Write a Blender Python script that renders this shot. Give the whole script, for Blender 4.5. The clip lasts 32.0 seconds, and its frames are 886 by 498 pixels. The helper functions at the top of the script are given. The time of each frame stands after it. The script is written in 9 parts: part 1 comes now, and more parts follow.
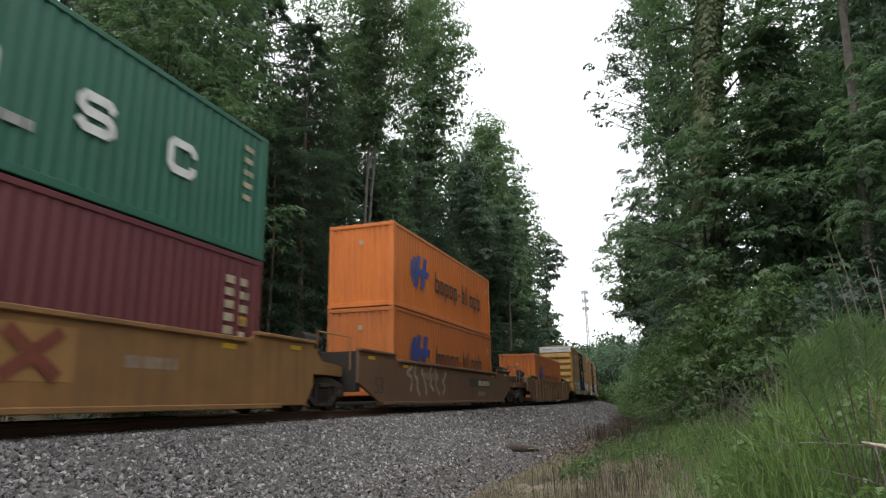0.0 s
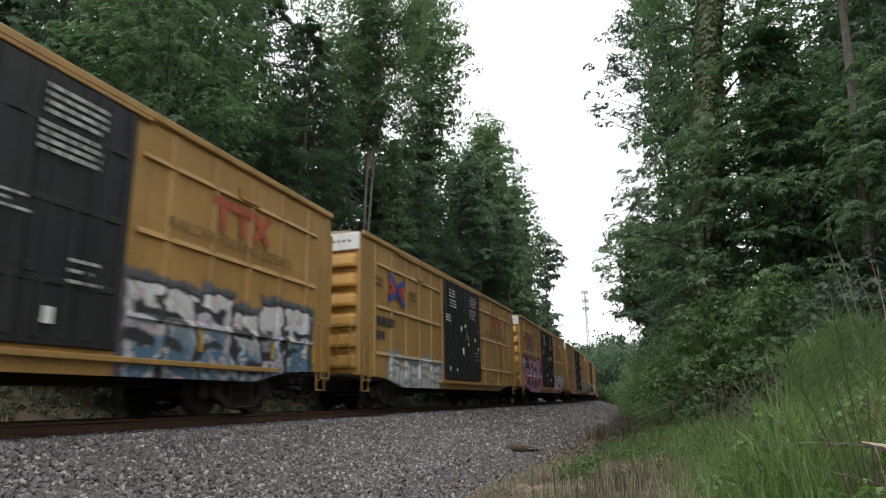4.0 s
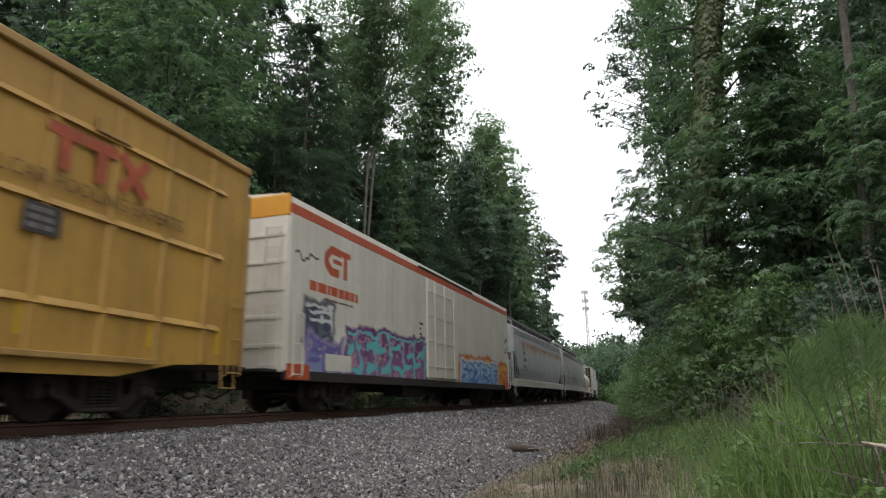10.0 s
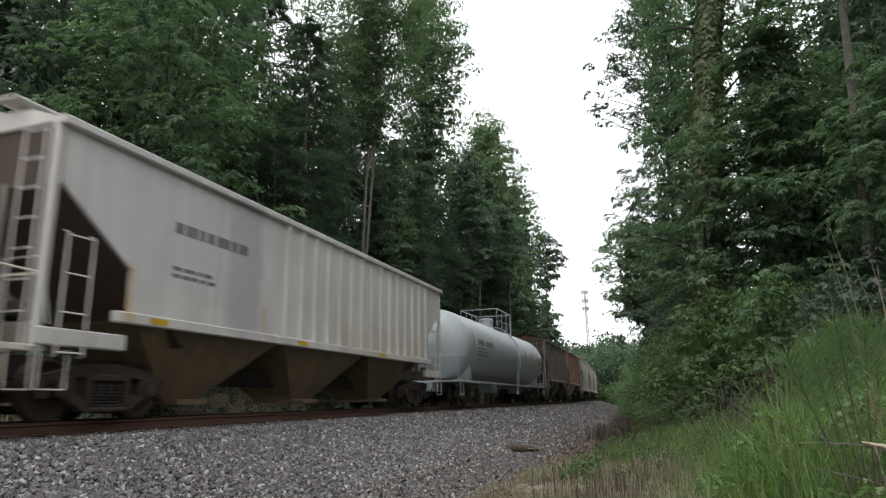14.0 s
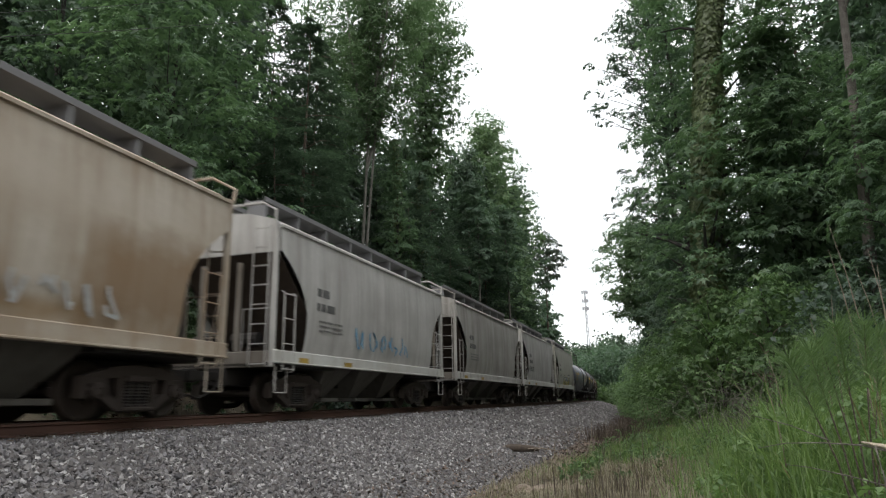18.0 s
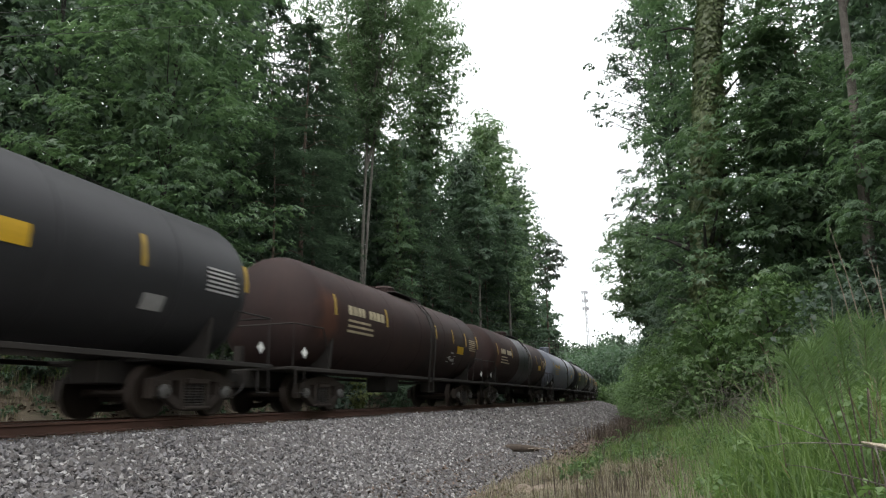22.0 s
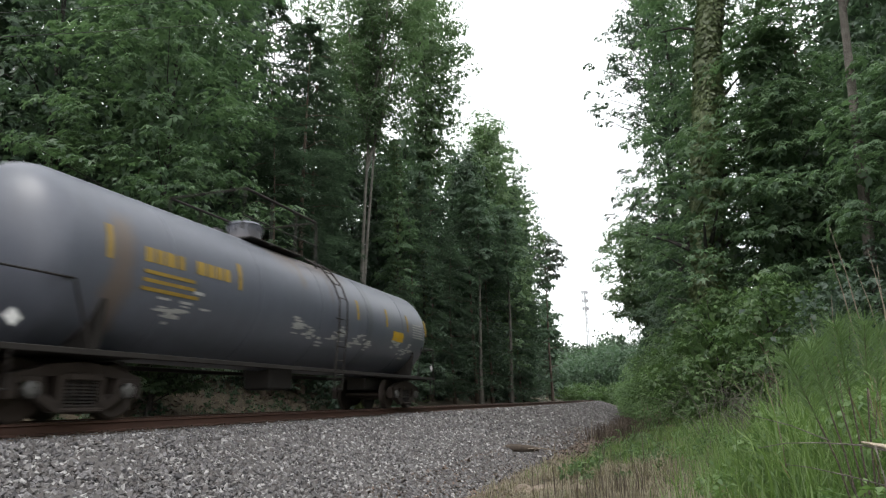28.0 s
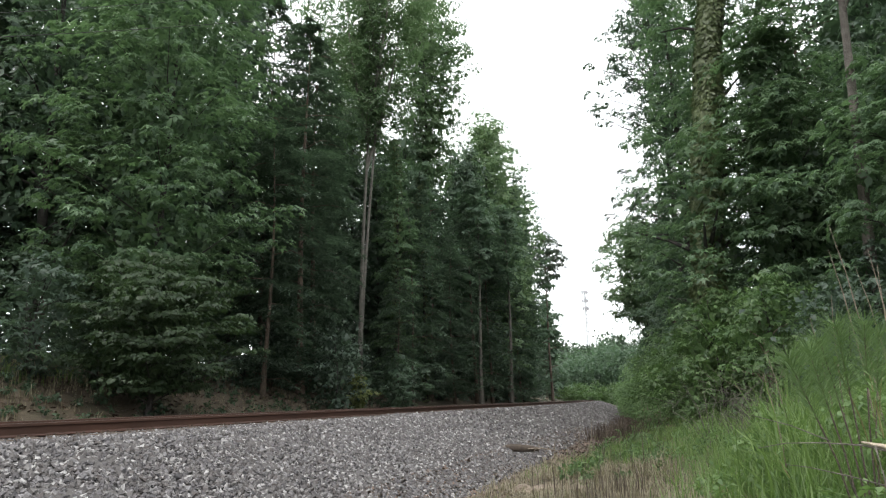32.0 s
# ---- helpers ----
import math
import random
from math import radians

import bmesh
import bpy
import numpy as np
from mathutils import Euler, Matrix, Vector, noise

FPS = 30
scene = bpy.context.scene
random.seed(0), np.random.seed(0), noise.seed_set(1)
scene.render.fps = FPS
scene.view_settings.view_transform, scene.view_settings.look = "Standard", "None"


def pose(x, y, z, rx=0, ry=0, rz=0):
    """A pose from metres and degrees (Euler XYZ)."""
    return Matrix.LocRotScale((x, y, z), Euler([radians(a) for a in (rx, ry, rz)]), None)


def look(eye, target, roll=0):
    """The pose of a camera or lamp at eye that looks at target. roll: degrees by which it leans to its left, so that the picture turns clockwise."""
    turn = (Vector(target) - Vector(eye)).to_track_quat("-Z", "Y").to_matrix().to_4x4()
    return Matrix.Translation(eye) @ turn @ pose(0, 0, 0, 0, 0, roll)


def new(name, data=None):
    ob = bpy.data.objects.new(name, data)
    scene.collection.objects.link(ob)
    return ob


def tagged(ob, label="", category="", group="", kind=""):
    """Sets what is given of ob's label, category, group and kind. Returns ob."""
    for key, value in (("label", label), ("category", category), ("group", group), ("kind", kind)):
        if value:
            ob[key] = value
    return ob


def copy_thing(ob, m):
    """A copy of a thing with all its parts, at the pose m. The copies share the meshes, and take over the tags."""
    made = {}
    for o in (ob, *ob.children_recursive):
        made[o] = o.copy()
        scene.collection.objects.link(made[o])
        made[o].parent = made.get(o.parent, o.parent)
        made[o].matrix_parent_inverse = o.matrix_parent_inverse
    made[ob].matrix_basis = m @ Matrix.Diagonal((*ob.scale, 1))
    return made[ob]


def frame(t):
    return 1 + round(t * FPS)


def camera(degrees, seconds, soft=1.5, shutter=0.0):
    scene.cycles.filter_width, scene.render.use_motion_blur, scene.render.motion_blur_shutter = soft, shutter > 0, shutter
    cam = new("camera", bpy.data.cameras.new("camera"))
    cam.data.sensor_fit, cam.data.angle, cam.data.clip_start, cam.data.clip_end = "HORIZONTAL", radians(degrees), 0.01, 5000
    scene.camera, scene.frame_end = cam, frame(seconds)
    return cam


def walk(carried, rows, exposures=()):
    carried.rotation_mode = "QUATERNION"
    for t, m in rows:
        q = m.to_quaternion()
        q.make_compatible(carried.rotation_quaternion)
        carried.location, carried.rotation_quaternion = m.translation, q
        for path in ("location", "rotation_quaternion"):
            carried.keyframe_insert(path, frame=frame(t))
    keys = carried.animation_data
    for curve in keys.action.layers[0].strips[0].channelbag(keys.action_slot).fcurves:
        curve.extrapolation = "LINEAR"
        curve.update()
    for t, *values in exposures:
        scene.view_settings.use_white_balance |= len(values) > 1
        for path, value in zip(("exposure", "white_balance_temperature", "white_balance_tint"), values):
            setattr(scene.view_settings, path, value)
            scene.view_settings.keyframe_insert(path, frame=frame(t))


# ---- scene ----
# ---------------------------------------------------------------- camera
cam = camera(68.97, 32.0, soft=1.15, shutter=0.2)
EYE = (0.0, 0.0, 0.15)
TILT = radians(13.38)
AIM = (0.0, math.cos(TILT), 0.15 + math.sin(TILT))
VIEW = look(EYE, AIM, -1.32)
walk(cam, [(0.0, VIEW), (32.0, VIEW)], exposures=[(0.0, -0.26), (6.0, -0.2), (12.0, -0.3), (18.0, -0.22), (20.0, -0.2), (22.0, 0.05), (26.0, 0.1), (28.0, 0.1), (30.0, 0.22), (32.0, 0.3)])

# ---------------------------------------------------------------- overcast daylight
world = bpy.data.worlds.new("overcast_sky")
scene.world = world
world.use_nodes = True
wt = world.node_tree
wt.nodes.clear()
w_out = wt.nodes.new("ShaderNodeOutputWorld")
w_bg = wt.nodes.new("ShaderNodeBackground")
w_sky = wt.nodes.new("ShaderNodeTexSky")
w_sky.sky_type = "NISHITA"
w_sky.sun_disc = False
w_sky.sun_elevation, w_sky.sun_rotation = radians(52), radians(200)
w_sky.dust_density, w_sky.air_density = 4.0, 1.0
w_mix = wt.nodes.new("ShaderNodeMix")
w_mix.data_type = "RGBA"
w_mix.inputs[0].default_value = 0.86
w_mix.inputs[7].default_value = (10.6, 10.8, 11.0, 1)
wt.links.new(w_sky.outputs[0], w_mix.inputs[6])
wt.links.new(w_mix.outputs[2], w_bg.inputs[0])
w_bg.inputs[1].default_value = 0.182
wt.links.new(w_bg.outputs[0], w_out.inputs[0])

sun = new("sun", bpy.data.lights.new("sun", "SUN"))
sun.data.energy, sun.data.angle, sun.data.color = 1.5, radians(25), (1.0, 0.97, 0.92)
sun.matrix_basis = look((0, 0, 60), (18, 26, 0))


# ---------------------------------------------------------------- materials
def nodes_of(name):
    m = bpy.data.materials.new(name)
    m.use_nodes = True
    nt = m.node_tree
    return m, nt, nt.nodes["Principled BSDF"]


def link(nt, a, b):
    nt.links.new(a, b)


def noise_node(nt, scale, detail=4.0, rough=0.55, stretch=None, coord="Object"):
    tc = nt.nodes.new("ShaderNodeTexCoord")
    n = nt.nodes.new("ShaderNodeTexNoise")
    n.inputs["Scale"].default_value = scale
    n.inputs["Detail"].default_value = detail
    n.inputs["Roughness"].default_value = rough
    if stretch:
        mp = nt.nodes.new("ShaderNodeMapping")
        mp.inputs["Scale"].default_value = stretch
        link(nt, tc.outputs[coord], mp.inputs[0])
        link(nt, mp.outputs[0], n.inputs["Vector"])
    else:
        link(nt, tc.outputs[coord], n.inputs["Vector"])
    return n.outputs["Fac"]


def ramp(nt, fac, lo, hi, a=0.0, b=1.0):
    r = nt.nodes.new("ShaderNodeMapRange")
    r.inputs[1].default_value, r.inputs[2].default_value = lo, hi
    r.inputs[3].default_value, r.inputs[4].default_value = a, b
    link(nt, fac, r.inputs[0])
    return r.outputs[0]


def mix(nt, fac, a, b):
    m = nt.nodes.new("ShaderNodeMix")
    m.data_type = "RGBA"
    for sock, val in ((m.inputs[0], fac), (m.inputs[6], a), (m.inputs[7], b)):
        if hasattr(val, "is_linked"):
            link(nt, val, sock)
        elif isinstance(val, float):
            sock.default_value = val
        else:
            sock.default_value = (*val, 1)
    return m.outputs[2]


def add_bump(nt, bsdf, fac, strength, dist):
    b = nt.nodes.new("ShaderNodeBump")
    b.inputs["Strength"].default_value, b.inputs["Distance"].default_value = strength, dist
    link(nt, fac, b.inputs["Height"])
    link(nt, b.outputs[0], bsdf.inputs["Normal"])


def steel(name, color, grime, amount=0.5, rough=0.6, streak=0.5, rust=0.0, metal=0.0):
    """Painted or bare steel with blotches, vertical streaks and rust spots."""
    m, nt, b = nodes_of(name)
    blot = ramp(nt, noise_node(nt, 0.7, 6), 0.35, 0.72)
    fine = ramp(nt, noise_node(nt, 9.0, 5), 0.35, 0.75)
    strk = ramp(nt, noise_node(nt, 2.2, 5, 0.6, (1.6, 1.6, 0.12)), 0.42, 0.7)
    c = mix(nt, ramp(nt, blot, 0, 1, 0.0, amount), color, grime)
    c = mix(nt, ramp(nt, strk, 0, 1, 0.0, streak), c, grime)
    c = mix(nt, ramp(nt, fine, 0, 1, 0.0, amount * 0.35), c, tuple(v * 0.6 for v in color))
    if rust:
        spot = ramp(nt, noise_node(nt, 3.1, 8, 0.65), 0.66 - 0.16 * rust, 0.72 - 0.14 * rust)
        c = mix(nt, spot, c, (0.16, 0.06, 0.025))
    link(nt, c, b.inputs["Base Color"])
    b.inputs["Roughness"].default_value = rough
    b.inputs["Metallic"].default_value = metal
    add_bump(nt, b, noise_node(nt, 14.0, 4), 0.15, 0.01)
    return m


def plain(name, color, rough=0.6, var=0.25, scale=6.0, bump=0.1, metal=0.0):
    m, nt, b = nodes_of(name)
    f = noise_node(nt, scale, 6)
    g = noise_node(nt, scale * 7, 3)
    c = mix(nt, ramp(nt, f, 0.3, 0.7), tuple(v * (1 - var) for v in color), tuple(min(1, v * (1 + var)) for v in color))
    c = mix(nt, ramp(nt, g, 0.5, 0.8, 0, 0.4), c, tuple(v * 0.55 for v in color))
    link(nt, c, b.inputs["Base Color"])
    b.inputs["Roughness"].default_value, b.inputs["Metallic"].default_value = rough, metal
    if bump:
        add_bump(nt, b, g, bump * 3, 0.02)
    return m


def leafy(name, dark, light, rough=0.50, trans=0.42, patch=0.6):
    """Leaves: each one its own tone, thin enough to let light through."""
    m, nt, b = nodes_of(name)
    # both tones pulled towards grey, so that haze is part of the colour
    dark, light = (tuple(v + 0.24 * (sum(c) / 3 - v) for v in c) for c in (dark, light))
    geo = nt.nodes.new("ShaderNodeNewGeometry")
    rnd = geo.outputs["Random Per Island"]
    big = ramp(nt, noise_node(nt, patch, 3), 0.3, 0.7)
    c = mix(nt, rnd, dark, light)
    c = mix(nt, ramp(nt, big, 0, 1, 0.0, 0.6), c, tuple(v * 0.6 for v in dark))
    link(nt, c, b.inputs["Base Color"])
    b.inputs["Roughness"].default_value = rough
    tr = nt.nodes.new("ShaderNodeBsdfTranslucent")
    warm = mix(nt, 0.5, c, (light[0] * 1.15, light[1] * 1.35, light[2] * 0.8))
    link(nt, warm, tr.inputs["Color"])
    ms = nt.nodes.new("ShaderNodeMixShader")
    ms.inputs[0].default_value = trans
    link(nt, b.outputs[0], ms.inputs[1])
    link(nt, tr.outputs[0], ms.inputs[2])
    link(nt, ms.outputs[0], nt.nodes["Material Output"].inputs["Surface"])
    return m


def stony(name, tones, rough=0.85, scale=40.0):
    m, nt, b = nodes_of(name)
    geo = nt.nodes.new("ShaderNodeNewGeometry")
    cr = nt.nodes.new("ShaderNodeValToRGB")
    el = cr.color_ramp.elements
    el[0].color, el[1].color = (*tones[0], 1), (*tones[-1], 1)
    for i, t in enumerate(tones[1:-1]):
        e = el.new((i + 1) / (len(tones) - 1))
        e.color = (*t, 1)
    link(nt, geo.outputs["Random Per Island"], cr.inputs[0])
    f = ramp(nt, noise_node(nt, scale, 5), 0.35, 0.7)
    c = mix(nt, ramp(nt, f, 0, 1, 0, 0.45), cr.outputs[0], tuple(v * 0.45 for v in tones[0]))
    link(nt, c, b.inputs["Base Color"])
    b.inputs["Roughness"].default_value = rough
    add_bump(nt, b, noise_node(nt, scale * 2, 4), 0.4, 0.01)
    return m


def soil(name, a, b_, c_, scale=0.6):
    m, nt, b = nodes_of(name)
    n1 = ramp(nt, noise_node(nt, scale, 7), 0.38, 0.66)
    n2 = ramp(nt, noise_node(nt, scale * 14, 6), 0.3, 0.7)
    c = mix(nt, n1, a, b_)
    c = mix(nt, ramp(nt, n2, 0, 1, 0, 0.7), c, c_)
    link(nt, c, b.inputs["Base Color"])
    b.inputs["Roughness"].default_value = 0.95
    add_bump(nt, b, noise_node(nt, scale * 20, 6), 0.8, 0.05)
    return m


M_GROUND = soil("ground_soil", (0.125, 0.095, 0.065), (0.075, 0.07, 0.04), (0.06, 0.045, 0.032))
M_BALLAST_BED = stony("ballast_bed", [(0.075, 0.07, 0.068), (0.105, 0.097, 0.093)], scale=22.0)
M_STONE = stony("granite_stone", [(0.045, 0.044, 0.047), (0.17, 0.16, 0.166), (0.105, 0.092, 0.086), (0.25, 0.243, 0.248), (0.075, 0.068, 0.066), (0.185, 0.175, 0.17), (0.48, 0.47, 0.46)])
M_RAIL = steel("rusty_rail_steel", (0.085, 0.04, 0.026), (0.045, 0.024, 0.018), 0.6, 0.75, 0.2)
M_RAIL_HEAD = plain("worn_rail_head", (0.16, 0.14, 0.13), 0.35, 0.3, 5, 0.05, 0.8)
M_TIE = plain("creosoted_timber", (0.085, 0.065, 0.05), 0.9, 0.4, 5, 0.5)
M_BARK = plain("grey_bark", (0.045, 0.041, 0.037), 0.95, 0.4, 5, 0.6)
M_BARK_PALE = plain("pale_bark", (0.15, 0.14, 0.122), 0.92, 0.3, 4, 0.5)
M_BARK_PINE = plain("pine_bark", (0.12, 0.09, 0.07), 0.95, 0.4, 5, 0.6)
M_BARK_GREY = plain("weathered_grey_bark", (0.12, 0.108, 0.093), 0.92, 0.3, 4, 0.5)
M_LITTER = leafy("dead_leaf_litter", (0.06, 0.038, 0.026), (0.22, 0.125, 0.075), trans=0.05)
M_TWIG = plain("dead_twig", (0.20, 0.165, 0.13), 0.9, 0.3, 8, 0.2)
M_TWIG_DARK = plain("dark_dead_stem", (0.075, 0.058, 0.045), 0.9, 0.3, 8, 0.2)
M_LEAF_GUM = leafy("sweetgum_leaf", (0.034, 0.086, 0.047), (0.180, 0.310, 0.142))
M_LEAF_DOGWOOD = leafy("dogwood_leaf", (0.024, 0.060, 0.022), (0.072, 0.130, 0.042))
M_LEAF_LIGHT = leafy("light_poplar_leaf", (0.085, 0.17, 0.076), (0.21, 0.325, 0.145))
M_LEAF_MID = leafy("oak_leaf", (0.042, 0.092, 0.057), (0.122, 0.212, 0.118))
M_LEAF_DARK = leafy("evergreen_leaf", (0.040, 0.080, 0.055), (0.102, 0.170, 0.108), trans=0.38)
M_LEAF_POPLAR = leafy("poplar_leaf", (0.066, 0.138, 0.062), (0.148, 0.245, 0.105), trans=0.4)
M_LEAF_IVY = leafy("ivy_leaf", (0.075, 0.115, 0.03), (0.15, 0.20, 0.055), trans=0.25)
M_LEAF_PINE = leafy("pine_needle", (0.030, 0.060, 0.030), (0.060, 0.105, 0.045), trans=0.2)
M_LEAF_SHRUB = leafy("shrub_leaf", (0.055, 0.125, 0.042), (0.165, 0.29, 0.082))
M_LEAF_YELLOW = leafy("yellow_green_leaf", (0.12, 0.17, 0.03), (0.24, 0.28, 0.06))
M_KUDZU = leafy("kudzu_leaf", (0.055, 0.120, 0.030), (0.105, 0.190, 0.050))
M_FAR = leafy("far_wood_leaf", (0.034, 0.066, 0.036), (0.066, 0.11, 0.058), trans=0.2)
M_NEEDLE = leafy("long_pine_needle", (0.075, 0.155, 0.04), (0.175, 0.295, 0.08), trans=0.35)
M_GRASS = leafy("green_grass_blade", (0.072, 0.15, 0.028), (0.24, 0.375, 0.085), trans=0.45, patch=0.9)
M_GRASS_DRY = leafy("dry_grass_blade", (0.20, 0.165, 0.095), (0.40, 0.345, 0.23), trans=0.3)
M_SEDGE = leafy("feathery_sapling_leaf", (0.080, 0.170, 0.040), (0.190, 0.320, 0.085), trans=0.4)
M_CABLE = plain("black_cable", (0.03, 0.03, 0.032), 0.7, 0.1)
M_MAST = plain("galvanised_mast", (0.45, 0.46, 0.48), 0.5, 0.1)


# ---------------------------------------------------------------- mesh helpers
class Build:
    """Gathers faces for one mesh."""

    def __init__(self):
        self.v, self.f = [], []

    def add(self, verts, faces):
        n = len(self.v)
        self.v += [tuple(p) for p in verts]
        self.f += [tuple(i + n for i in f) for f in faces]
        return self

    def box(self, x0, x1, y0, y1, z0, z1, c=0.012):
        c = min(c, (x1 - x0) * 0.3, (y1 - y0) * 0.3, (z1 - z0) * 0.3)
        if c <= 0.0:
            c = 0.0005
        vs, idx = [], {}
        X, Y, Z = (x0, x1), (y0, y1), (z0, z1)
        for i in (0, 1):
            for j in (0, 1):
                for k in (0, 1):
                    sx, sy, sz = (c, -c)[i], (c, -c)[j], (c, -c)[k]
                    p = (X[i], Y[j], Z[k])
                    for a in range(3):
                        q = [p[0] + sx, p[1] + sy, p[2] + sz]
                        q[a] = p[a]
                        idx[i, j, k, a] = len(vs)
                        vs.append(q)
        fs = []
        for a in range(3):
            for s in (0, 1):
                o = [(0, 0), (1, 0), (1, 1), (0, 1)]
                ring = []
                for u, w in o:
                    t = [0, 0, 0]
                    t[a], t[(a + 1) % 3], t[(a + 2) % 3] = s, u, w
                    ring.append(idx[t[0], t[1], t[2], a])
                fs.append(ring if s else ring[::-1])
        for a in range(3):
            b, d = (a + 1) % 3, (a + 2) % 3
            for u in (0, 1):
                for w in (0, 1):
                    t0, t1 = [0, 0, 0], [0, 0, 0]
                    t0[b] = t1[b] = u
                    t0[d] = t1[d] = w
                    t1[a] = 1
                    r = [idx[(*t0, b)], idx[(*t1, b)], idx[(*t1, d)], idx[(*t0, d)]]
                    fs.append(r if (u == w) else r[::-1])
        for i in (0, 1):
            for j in (0, 1):
                for k in (0, 1):
                    r = [idx[i, j, k, 0], idx[i, j, k, 1], idx[i, j, k, 2]]
                    fs.append(r if (i + j + k) % 2 else r[::-1])
        return self.add(vs, fs)

    def tube(self, pts, radii, n=8, caps=True):
        pts = [Vector(p) for p in pts]
        vs, fs = [], []
        for i, p in enumerate(pts):
            d = (pts[min(i + 1, len(pts) - 1)] - pts[max(i - 1, 0)])
            d = d.normalized() if d.length > 1e-9 else Vector((0, 0, 1))
            a = d.cross(Vector((0, 0, 1)) if abs(d.z) < 0.9 else Vector((1, 0, 0))).normalized()
            b = d.cross(a)
            r = radii[i] if isinstance(radii, (list, tuple)) else radii
            for k in range(n):
                t = 2 * math.pi * k / n
                vs.append(p + a * (r * math.cos(t)) + b * (r * math.sin(t)))
        for i in range(len(pts) - 1):
            for k in range(n):
                fs.append((i * n + k, i * n + (k + 1) % n, (i + 1) * n + (k + 1) % n, (i + 1) * n + k))
        if caps:
            fs.append(tuple(range(n))[::-1])
            fs.append(tuple((len(pts) - 1) * n + k for k in range(n)))
        return self.add(vs, fs)

    def rod(self, a, b, r=0.015, n=6):
        return self.tube([a, b], r, n)

    def prism(self, poly, axis, a, b):
        """poly: 2D outline in the other two axes, in cyclic order; drawn out from a to b."""
        n = len(poly)

        def at(p, t):
            q = [0, 0, 0]
            q[axis], q[(axis + 1) % 3], q[(axis + 2) % 3] = t, p[0], p[1]
            return q

        vs = [at(p, a) for p in poly] + [at(p, b) for p in poly]
        fs = [tuple(range(n))[::-1], tuple(range(n, 2 * n))]
        fs += [(i, (i + 1) % n, n + (i + 1) % n, n + i) for i in range(n)]
        return self.add(vs, fs)

    def loft(self, rings, closed=True, caps=True):
        n = len(rings[0])
        vs = [p for r in rings for p in r]
        fs = []
        m = n if closed else n - 1
        for i in range(len(rings) - 1):
            for k in range(m):
                fs.append((i * n + k, i * n + (k + 1) % n, (i + 1) * n + (k + 1) % n, (i + 1) * n + k))
        if caps and closed:
            fs.append(tuple(range(n))[::-1])
            fs.append(tuple((len(rings) - 1) * n + k for k in range(n)))
        return self.add(vs, fs)

    def mesh(self, name, mat, smooth=False):
        me = bpy.data.meshes.new(name)
        me.from_pydata(self.v, [], self.f)
        me.materials.append(mat)
        if smooth:
            me.polygons.foreach_set("use_smooth", [True] * len(me.polygons))
            me.set_sharp_from_angle(angle=radians(40))
        me.update()
        return me


def part(name, b, material, parent=None, label="", at=None, smooth=False):
    """Links a mesh (or the faces gathered in a Build) as one object under a thing or a part."""
    me = b.mesh(name, material, smooth) if isinstance(b, Build) else b
    ob = new(name, me)
    if parent is not None:
        ob.parent = parent
    if at is not None:
        ob.matrix_basis = at
    if label:
        tagged(ob, label)
    return ob


def thing(name, label, category, group="", at=None, kind=""):
    ob = new(name)
    ob.empty_display_size = 0.2
    if at is not None:
        ob.matrix_basis = at
    return tagged(ob, label, category, group, kind)


def quads(name, corners, mat):
    """corners: array (n, 4, 3); one loose quad each."""
    n = len(corners)
    me = bpy.data.meshes.new(name)
    me.vertices.add(4 * n)
    me.vertices.foreach_set("co", np.ascontiguousarray(corners, dtype=np.float32).ravel())
    me.loops.add(4 * n)
    me.loops.foreach_set("vertex_index", np.arange(4 * n, dtype=np.int32))
    me.polygons.add(n)
    me.polygons.foreach_set("loop_start", np.arange(0, 4 * n, 4, dtype=np.int32))
    me.materials.append(mat)
    me.update(calc_edges=True)
    return me


def unit(a):
    return a / np.maximum(np.linalg.norm(a, axis=-1, keepdims=True), 1e-9)


# ---------------------------------------------------------------- the line of the track
STEP = 0.5
LINE_S = np.arange(-760.0, 760.0, STEP)
bend = np.clip(0.00457 - 1.6614e-4 * LINE_S, -0.00109, 0.00457)
bend = np.where(LINE_S < 0, 0.00457 * np.clip(1 + LINE_S / 40.0, 0, 1), bend)
LINE_T = (np.cumsum(bend) - bend / 2) * STEP
Z0 = int(np.argmin(np.abs(LINE_S)))
LINE_T += radians(15.37) - LINE_T[Z0]
LINE_X = (np.cumsum(np.sin(LINE_T)) - np.sin(LINE_T) / 2) * STEP
LINE_Y = (np.cumsum(np.cos(LINE_T)) - np.cos(LINE_T) / 2) * STEP
LINE_X += -9.603 - LINE_X[Z0]
LINE_Y -= LINE_Y[Z0]
BANK = radians(0.40)


def line(s):
    return np.interp(s, LINE_S, LINE_X), np.interp(s, LINE_S, LINE_Y), np.interp(s, LINE_S, LINE_T)


def beside(s, off, z=0.0):
    """The point off metres to the right of the track's middle at s, on the canted plane of the rail tops."""
    x, y, t = line(s)
    lat = off * math.cos(BANK) + z * math.sin(BANK)
    up = z * math.cos(BANK) - off * math.sin(BANK)
    return x + np.cos(t) * lat, y - np.sin(t) * lat, up


